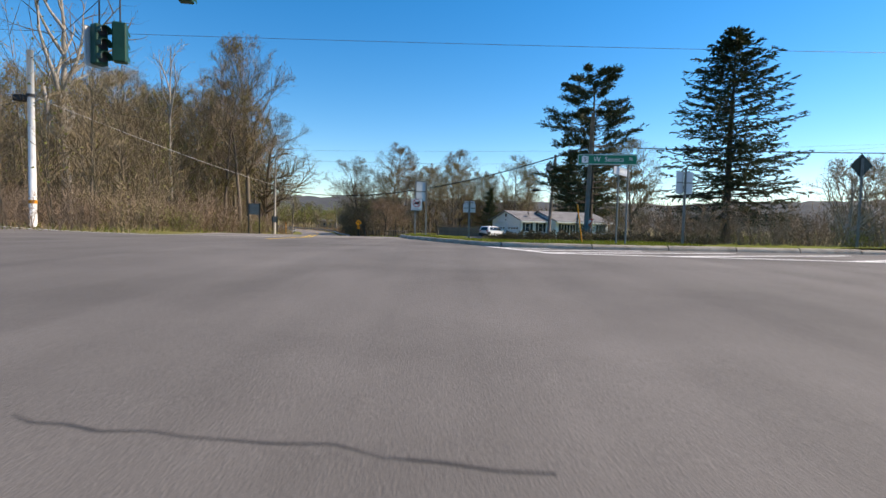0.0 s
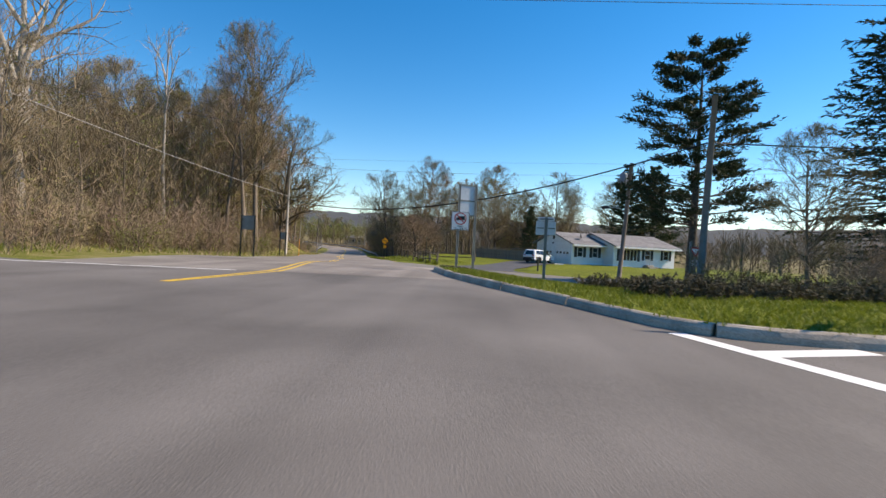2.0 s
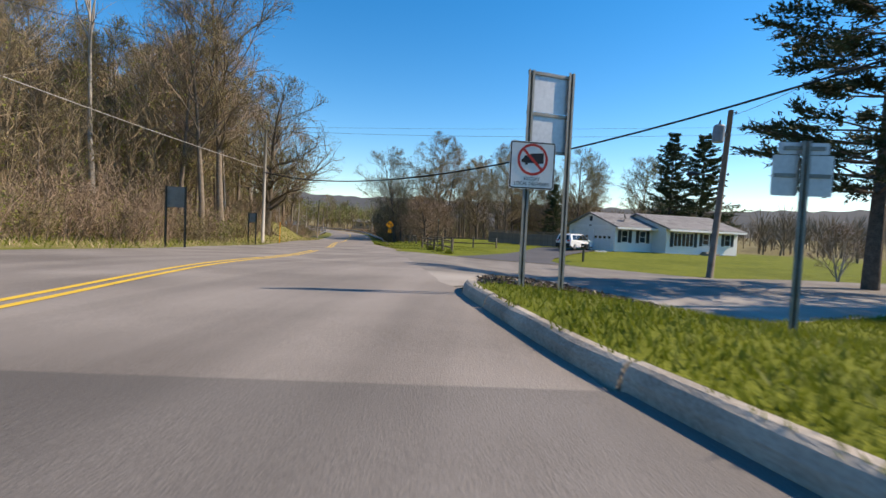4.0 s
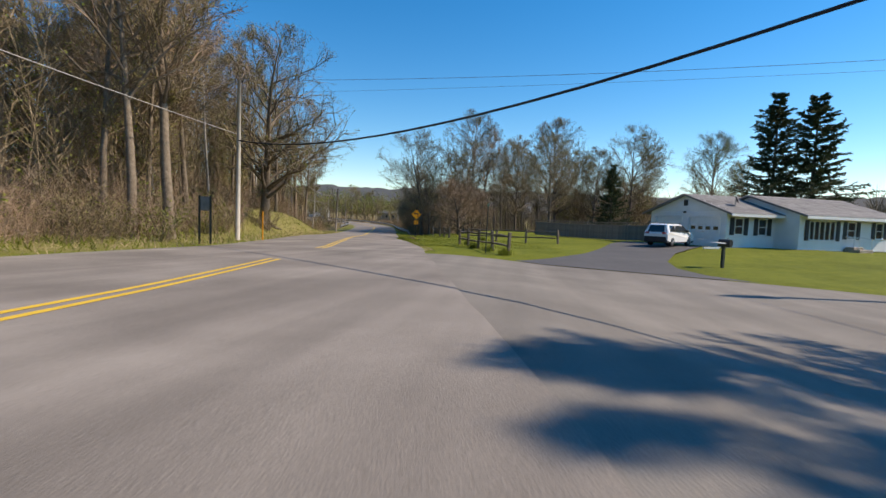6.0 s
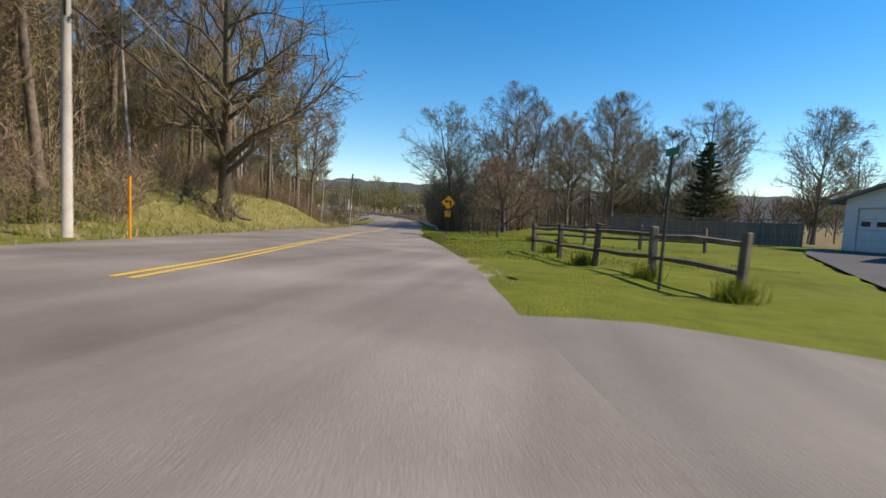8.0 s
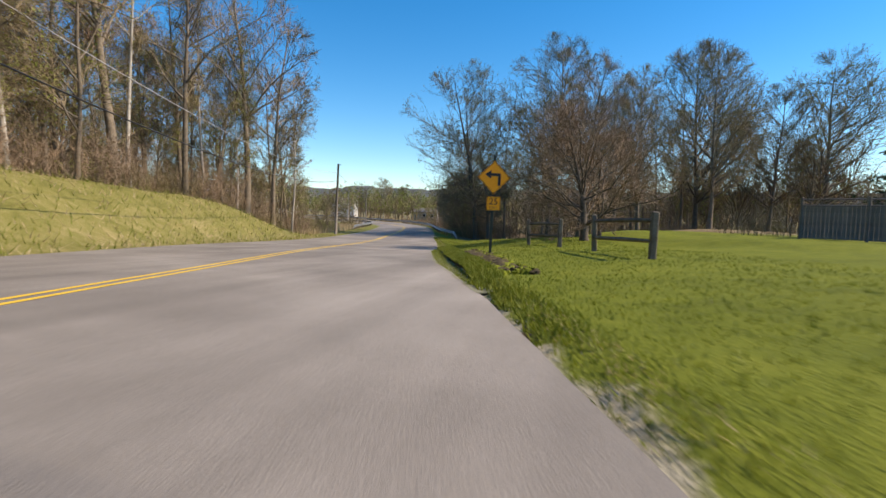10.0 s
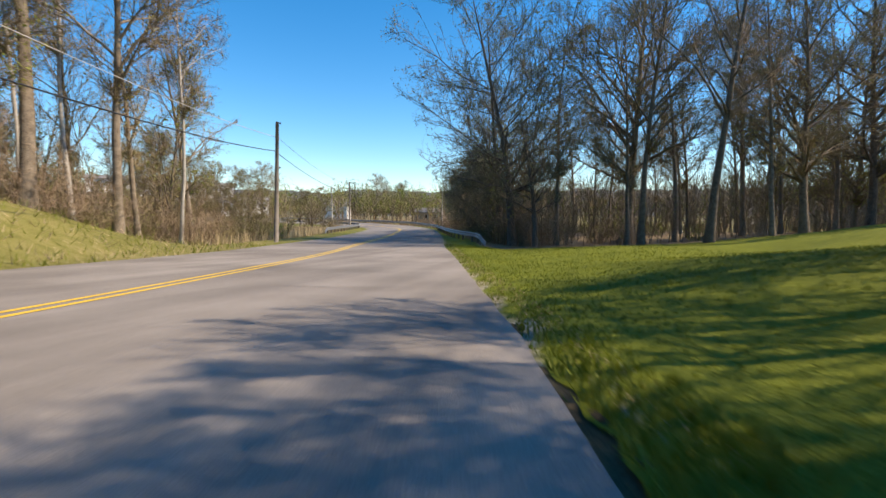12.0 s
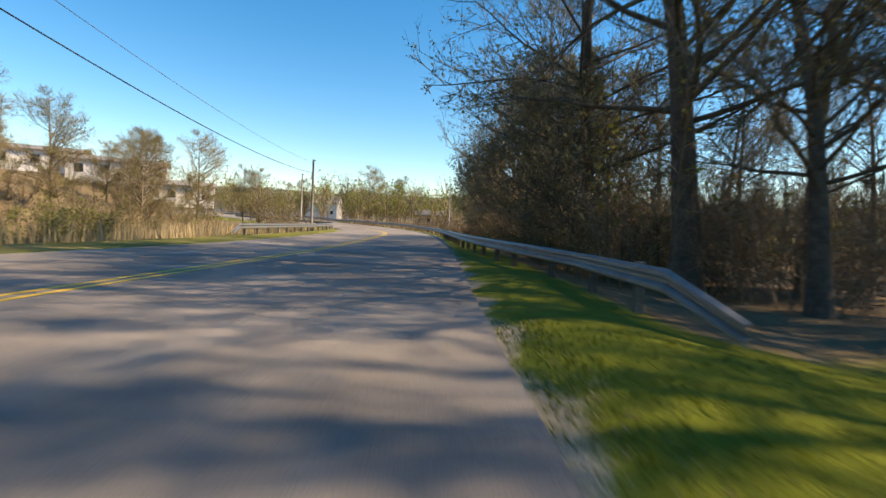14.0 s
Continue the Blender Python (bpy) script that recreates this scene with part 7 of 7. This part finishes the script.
sapling_stuff("wood_saplings", scatter(1300, (-85, -16, 22, 112), 0.5, lambda x, y: 6 + 4 * smooth01(y, 60, 72) * (1 - 0.5 * smooth01(y, 94, 104)) < depth(x, y) < 30), TWIG, "thin brown saplings filling the wood", (2.5, 12.0), 46, 0.035, 1, 0.015, BUD_GREEN, 0.22)
sapling_stuff("wood_saplings", scatter(900, (-110, -34, 14, 112), 0.6, lambda x, y: 26 < depth(x, y) < 58), TWIG, "dense brown trees deep in the wood", (7.0, 15.0), 40, 0.06, 8, 0.04)
sapling_stuff("wood_saplings", scatter(750, (-36, 30, 114, 170), 0.4, lambda x, y: x - track(y)[0] > 4.5 and y - 0.30 * (x + 22) > 119), TWIG, "thin brown saplings filling the wood", (2.0, 9.0), 40, 0.03, 2, 0.014, BUD_GREEN, 0.25)
sapling_stuff("brushwood", scatter(1100, (-75, -12, 20, 112), 0.3, lambda x, y: 2.6 + 4.5 * smooth01(y, 60, 72) * (1 - 0.6 * smooth01(y, 94, 104)) < depth(x, y) < 13), TWIG_RED, "low tangled brushwood at the wood's edge", (0.7, 2.4), 26, 0.014, 3, 0.009)


def far_woods(name, spots, mat, label, size=(8, 14), seed=1, twigs=150, tw=0.06, leafy=None):
    """Round-headed trees far off."""
    g = np.random.default_rng(seed)
    s, lf = Soup(), Soup()
    n = len(spots)
    h = g.uniform(*size, n)
    base = np.array([(x, y, land(x, y) - 0.3) for x, y in spots])
    top = base + np.stack((g.normal(size=n) * 0.4, g.normal(size=n) * 0.4, h * 0.8), 1)
    s.tubes(np.stack((base, (base + top) / 2, top), 1), 0.2, 0.03, 4)
    wide = np.repeat(h * g.uniform(0.26, 0.38, n), twigs)
    h, base, top = np.repeat(h, twigs), np.repeat(base, twigs, axis=0), np.repeat(top, twigs, axis=0)
    d = unit(g.normal(size=(n * twigs, 3)))
    r = g.random(n * twigs) ** 0.45
    q = base + np.stack((d[:, 0] * wide * r, d[:, 1] * wide * r, h * (0.60 + 0.40 * d[:, 2] * r)), 1)
    f = np.clip((q[:, 2] - base[:, 2]) / h - g.uniform(0.12, 0.3, n * twigs), 0.12, 0.95)
    p = base + (top - base) * f[:, None]
    p = p + (q - p) * g.uniform(0.2, 0.6, n * twigs)[:, None]
    s.slivers(p, q, tw, g)
    tagged(s.make(name, mat), label, "trees", kind="stuff")
    if leafy is not None:
        for k in range(2):
            a = q + g.normal(size=q.shape) * 0.3
            z = g.uniform(0.25, 0.5, len(q))
            lf.slivers(a, a + unit(g.normal(size=q.shape)) * z[:, None], z * 0.4, g)
        tagged(lf.make(name + "_leaves", leafy), label, "foliage", kind="stuff")


far_woods("far_wood", scatter(120, (-190, 40, 238, 330), 5, lambda x, y: True), TWIG, "leafless brown trees in the distance", (9, 14), 1)
far_woods("far_wood", scatter(120, (-140, -25, 205, 262), 4, lambda x, y: (x + 92) ** 2 + (y - 232) ** 2 > 190), TWIG, "distant trees with yellow-green spring leaves", (8, 14), 2, 110, 0.06, BUD_GREEN)
far_woods("far_wood", [(-92, 250), (-88, 246), (-101, 256), (-70, 240), (-66, 244), (-76, 246), (-38, 190), (-30, 196), (-24, 186)], TWIG_DARK, "dark evergreen trees in the distance", (12, 16), 12, 260, 0.05, NEEDLE)
far_woods("far_wood", scatter(90, (-190, -112, 95, 205), 4.5, lambda x, y: True), TWIG, "leafless trees beyond the wet ground", (8, 13), 3)
far_woods("far_wood", scatter(30, (-150, -108, 110, 190), 4.5, lambda x, y: True), TWIG, "spring-green trees beyond the wet ground", (5, 8), 9, 110, 0.05, BUD_GREEN)
far_woods("far_wood", scatter(110, (8, 120, 118, 220), 5, lambda x, y: y > 120 + 0.1 * x), TWIG, "leafless brown trees behind the lawns", (10, 15), 4)
far_woods("far_wood", scatter(60, (-34, 20, 165, 215), 5, lambda x, y: x - track(y)[0] > 16), TWIG_DARK, "leafless dark trees behind the guardrail", (8, 12), 10)
far_woods("far_wood", scatter(190, (28, 110, -5, 112), 2.6, lambda x, y: x > 33 + 0.12 * max(y - 20, 0) and not (40 < x < 58 and 44 < y < 58)), TWIG_DARK, "leafless brown trees and scrub beyond the side street", (3.5, 7), 5, 130, 0.04)
far_woods("far_wood", scatter(55, (-190, 150, -160, -60), 8, lambda x, y: True), TWIG, "leafless trees behind the junction", (10, 16), 6, 45)
sapling_stuff("roadside_scrub", scatter(280, (12, 48, 19, 33), 0.4, lambda x, y: y > 20), TWIG_DARK, "brown scrub on the island and side street verge", (0.4, 1.3), 24, 0.012, 6, 0.010)
sapling_stuff("hedge_scrub", scatter(260, (-1, 12, 92, 112), 0.4, lambda x, y: abs(y - 100 + 0.4 * x) < 4), TWIG, "brown scrub behind the lawns", (0.8, 2.4), 24, 0.014, 7, 0.010)


def build_hills():
    verts, faces = [], []
    n, rows = 540, 7
    for j in range(rows):
        f = j / (rows - 1)
        for i in range(n):
            a = 2 * math.pi * i / n
            d = 520 + 700 * f
            x, y = d * math.sin(a), d * math.cos(a) + 60
            crest = 60 + 16 * noise.noise(Vector((math.sin(a) * 2.2, math.cos(a) * 2.2, 0.3))) + 5 * noise.noise(Vector((math.sin(a) * 14, math.cos(a) * 14, 1.0))) + 5 * noise.noise(Vector((math.sin(a) * 60, math.cos(a) * 60, f * 3)))
            z = -4 + (crest + 4) * smooth01(f, 0.05, 0.75) + noise.noise(Vector((x * 0.02, y * 0.02, 0))) * 2.5
            verts.append((x, y, z))
    for j in range(rows - 1):
        for i in range(n):
            k = (i + 1) % n
            faces.append((j * n + i, j * n + k, (j + 1) * n + k, (j + 1) * n + i))
    tagged(pydata("backdrop", verts, faces, HILL, smooth=True), "low wooded hills on the horizon", "hills", kind="structure")


build_hills()


# ---------------------------------------------------------------- far buildings
def simple_house(x, y, w, d, h, rise, turn, wall, label, windows=3, category="house"):
    b = empty("far_house", pose(x, y, land(x, y) - 0.1, 0, 0, turn), label, category, "far buildings")
    part("wall", box(0, w, 0, d, 0, h), wall, b)
    for y0, y1, zz in ((-0.4, d / 2, 0), (d / 2, d + 0.4, 0)):
        bm = bmesh.new()
        lo, hi = (h, h + rise) if y0 < 0 else (h + rise, h)
        v = [bm.verts.new(c) for c in ((-0.4, y0, lo), (w + 0.4, y0, lo), (w + 0.4, y1, hi), (-0.4, y1, hi), (-0.4, y0, lo + 0.15), (w + 0.4, y0, lo + 0.15), (w + 0.4, y1, hi + 0.15), (-0.4, y1, hi + 0.15))]
        for f in ((0, 3, 2, 1), (4, 5, 6, 7), (0, 1, 5, 4), (1, 2, 6, 5), (2, 3, 7, 6), (3, 0, 4, 7)):
            bm.faces.new([v[i] for i in f])
        part("roof", bm, SHINGLE, b)
    for gx in (0, w - 0.1):
        gm = bmesh.new()
        v = [gm.verts.new(c) for c in ((gx, 0, h), (gx, d, h), (gx, d / 2, h + rise), (gx + 0.1, 0, h), (gx + 0.1, d, h), (gx + 0.1, d / 2, h + rise))]
        for f in ((0, 1, 2), (3, 5, 4), (0, 3, 4, 1), (1, 4, 5, 2), (2, 5, 3, 0)):
            gm.faces.new([v[i] for i in f])
        part("gable", gm, wall, b)
    for i in range(windows):
        c = w * (i + 0.5) / windows
        win = new("window")
        win.parent = b
        win.matrix_basis = Matrix.Translation((c, 0, h * 0.42))
        fr = box(-0.55, 0.55, -0.07, 0.0, -0.06, 1.16)
        part("frame", fr, TRIM_WHITE, win)
        part("pane", box(-0.47, 0.47, -0.09, -0.07, 0, 1.1), GLASS, win)
    return b


simple_house(-98, 240, 9, 8, 5.2, 2.6, 10, TRIM_WHITE, "white two-storey house far down the valley", 3)
simple_house(-62, 232, 12, 7, 3.0, 1.6, -8, BRICK_TAN, "tan single-storey house beyond the bend", 4)
simple_house(-44, 240, 11, 7, 3.0, 1.6, 5, BRICK_TAN, "tan single-storey house beyond the bend", 4)
for x, y, w, t in ((-94, 150, 13, 40), (-84, 156, 11, 42), (-76, 160, 8, 38), (-112, 142, 10, 38)):
    simple_house(x, y, w, 4.2, 2.7, 0.7, t, TRIM_WHITE, "long white mobile home beyond the wet ground", 4, "mobile home")
simple_house(44, 48, 10, 7, 2.8, 1.8, -20, BARN_RED, "low grey-brown house beyond the side street", 3)

# ---------------------------------------------------------------- hedges on the island
for x, y, s in ((3.0, 18.4, 0.95), (4.3, 18.9, 1.0), (5.7, 19.2, 1.0), (7.2, 19.5, 1.05), (8.7, 19.3, 1.0), (10.4, 19.6, 0.9), (2.6, 21.3, 0.8), (3.9, 22.0, 0.85)):
    ob = place(HEDGE, x, y, rng.uniform(0, 6), s, "low bushes on the island", tall=0.72 * s)
    ob.location.z = island_z(x, y) - 0.02
for x, y, s in ((8.2, 20.9, 0.6), (10.6, 21.5, 0.7), (13.5, 20.5, 0.75), (16.5, 21.0, 0.7), (20, 20.5, 0.8)):
    ob = place(BUSHES[2], x, y, rng.uniform(0, 6), s, "low bushes on the island")
    ob.location.z = island_z(x, y) - 0.02

# ---------------------------------------------------------------- grass, reeds and dry stems


def blades(name, spots, height, mat, label, seed, zf=land, width=0.012, lean=0.5):
    g = np.random.default_rng(seed)
    v, f = [], []
    for x, y in spots:
        z = zf(x, y)
        h = height * g.uniform(0.5, 1.3)
        a = g.uniform(0, 2 * math.pi)
        dx, dy = math.cos(a) * width, math.sin(a) * width
        lx, ly = g.normal() * lean * h, g.normal() * lean * h
        b = len(v)
        v += [(x - dx, y - dy, z - 0.01), (x + dx, y + dy, z - 0.01), (x + lx, y + ly, z + h)]
        f.append((b, b + 1, b + 2))
    tagged(pydata(name, v, f, mat), label, "grass", kind="stuff")


g0 = np.random.default_rng(77)


def verge_spots(n, y0, y1, u0, u1, power=1.6):
    ys = g0.uniform(y0, y1, n)
    us = u0 + (u1 - u0) * g0.uniform(0, 1, n) ** power
    return [(track(y)[0] + right_edge(y) + u, y) for y, u in zip(ys, us)]


def lawn_z(x, y):
    return land_rough(x, y)




def off_furrow(spots):
    """Lawn spots without most of those on the torn strip."""
    return [(x, y) for i, (x, y) in enumerate(spots) if i % 6 == 0 or not (74.2 < y < 82 and 0.36 < x - track(y)[0] - right_edge(y) - shoulder_width(y) < 1.3)]


blades("lawn_grass", off_furrow(verge_spots(46000, 58, 114, 0.08, 9.0)), 0.05, GRASS_BLADE, "short green lawn grass beside the road", 1, lawn_z)
blades("verge_grass", [(track(y)[0] + lip_line(y) + u, y) for y, u in zip(g0.triangular(67, 78, 91, 15000), g0.uniform(-0.03, 0.5, 15000) ** 1.0)], 0.085, GRASS_BLADE, "long grass on the turf edge", 2, lambda x, y: land(x, y) + 0.12 * lip_height(y))
blades("shoulder_moss", [(track(y)[0] + right_edge(y) + u * shoulder_width(y), y) for y, u in zip(g0.uniform(72, 86, 5000), g0.uniform(0, 1, 5000))], 0.035, GRASS_BLADE, "thin grass growing through the gravel shoulder", 12, lambda x, y: land(x, y) + 0.03, 0.01, 1.2)
blades("verge_straw", verge_spots(9000, 52, 114, 0.0, 0.6, 1.4), 0.03, DRY_BLADE, "dry straw along the road edge", 3, lawn_z, 0.006, 1.0)
isl = [(x, y) for x, y in zip(g0.uniform(-2.2, 8, 44000), g0.uniform(13.8, 27.5, 44000))]


def on_island(x, y):
    # left of the kerb line all the way round
    inside = False
    pts = INNER
    j = len(pts) - 1
    for i in range(len(pts)):
        (xi, yi), (xj, yj) = pts[i], pts[j]
        if (yi > y) != (yj > y) and x < (xj - xi) * (y - yi) / (yj - yi) + xi:
            inside = not inside
        j = i
    return inside and min((x - a) ** 2 + (y - b) ** 2 for a, b in KERB) > 0.035


isl = [p for p in isl if on_island(*p) and not inside_outline(p[0], p[1], MULCH_BED) and not (p[1] > 24.7 and p[0] < 0.7)]
blades("island_grass", isl[:34000], 0.075, GRASS_BLADE, "bright green grass on the island", 4, island_z)
bank = scatter(9000, (-60, -14, 20, 110), 0.0, lambda x, y: 0.4 < left_edge(y) - (x - track(y)[0]) < 9.5)
blades("bank_grass", bank[:5000], 0.28, GRASS_BLADE, "rough green grass on the roadside bank", 5, land_rough, 0.02)
blades("bank_straw", bank[4000:], 0.26, DRY_BLADE, "dry straw-coloured grass on the roadside bank", 6, land_rough, 0.018, 0.9)
reeds = scatter(9000, (-66, -33, 108, 160), 0.0, lambda x, y: 3.2 < depth(x, y) < 22)
blades("reeds", reeds, 0.8, DRY_BLADE, "tall straw-coloured reeds on wet ground", 7, land_rough, 0.03, 0.12)
for x, y in ((-4.4, 52.7), (-5.3, 54.8), (-6.3, 57.6), (-7.8, 68.9), (-6.4, 68.4), (-7.0, 62.0)):
    tuft = [(x + g0.normal() * 0.14, y + g0.normal() * 0.14) for _ in range(260)]
    blades("daffodil_clump", tuft, 0.32, GRASS_BLADE, "clump of green daffodil leaves at a fence post", int(100 * abs(x)), land, 0.012, 0.3)
blades("island_tuft", [(-1.72 + g0.normal() * 0.10, 25.42 + g0.normal() * 0.05) for _ in range(160)], 0.04, GRASS_BLADE, "small green weed tuft in the mulch", 9, lambda x, y: island_z(x, y) + 0.01, 0.008, 0.8)


def torn_furrow():
    """A ragged strip of ploughed-up turf that runs beside the verge."""
    ys = [73.6 + 0.07 * i for i in range(130)]
    us = [0.075 * i - 0.1 for i in range(15)]
    verts, faces = [], []
    for y in ys:
        k = smooth01(y, 73.6, 75.4) * (1 - smooth01(y, 80.6, 82.6))
        for j, u in enumerate(us):
            x = track(y)[0] + right_edge(y) + shoulder_width(y) + 0.50 + u + 0.14 * noise.noise(Vector((y * 0.9, 1.0, 4.0)))
            w = math.sin(math.pi * j / (len(us) - 1))
            n = noise.noise(Vector((x * 11, y * 11, 0))) * 0.06 + noise.noise(Vector((x * 6, y * 6, 2.0))) * 0.07 + noise.noise(Vector((x * 2.5, y * 2.5, 5.0))) * 0.06
            verts.append((x, y, land_rough(x, y) + (0.075 + n * 1.3) * w * k - 0.03 * (1 - w * k) + 0.02 * k))
    m = len(us)
    for i in range(len(ys) - 1):
        for j in range(m - 1):
            faces.append((i * m + j, i * m + j + 1, (i + 1) * m + j + 1, (i + 1) * m + j))
    tagged(pydata("torn_furrow", verts, faces, SOIL, smooth=True), "ragged furrow of dark soil torn up behind the verge", "turf", kind="structure")


torn_furrow()


def torn_sods():
    """Lumps of turf turned over in and along the furrow."""
    g = np.random.default_rng(31)
    for mat, many, label in ((SOIL, 170, "clods of torn soil behind the verge"), (GROUND, 420, "upturned clods of turf behind the verge")):
        v, f = [], []
        for i in range(many):
            y = g.uniform(73.5, 83)
            x = track(y)[0] + right_edge(y) + shoulder_width(y) + 0.40 + g.uniform(0, 1.0)
            z = land_rough(x, y) + 0.03
            r = g.uniform(0.03, 0.10)
            b = len(v)
            for h, q in ((-0.6, 1.0), (0.35, 0.9), (0.7, 0.5)):
                for k in range(6):
                    a = k * math.pi / 3 + g.uniform(-0.3, 0.3)
                    w = r * q * g.uniform(0.6, 1.4)
                    v.append((x + math.cos(a) * w, y + math.sin(a) * w * 1.5, z + r * h * g.uniform(0.7, 1.3)))
            for ring in range(2):
                for k in range(6):
                    n = (k + 1) % 6
                    f.append((b + ring * 6 + k, b + ring * 6 + n, b + ring * 6 + 6 + n, b + ring * 6 + 6 + k))
            f.append(tuple(b + 12 + k for k in range(6)))
        tagged(pydata("torn_sods", v, f, mat), label, "turf", kind="stuff")


torn_sods()
for t in WOODS + MAPLES + BUSHES + [EDGE_TREE, OLD_TREE, UNDER, CRAB, FORKED, BIRCH, SPRUCE, GARDEN_SPRUCE, PINE, HEDGE, BLOSSOM_TREE]:
    drop(t)
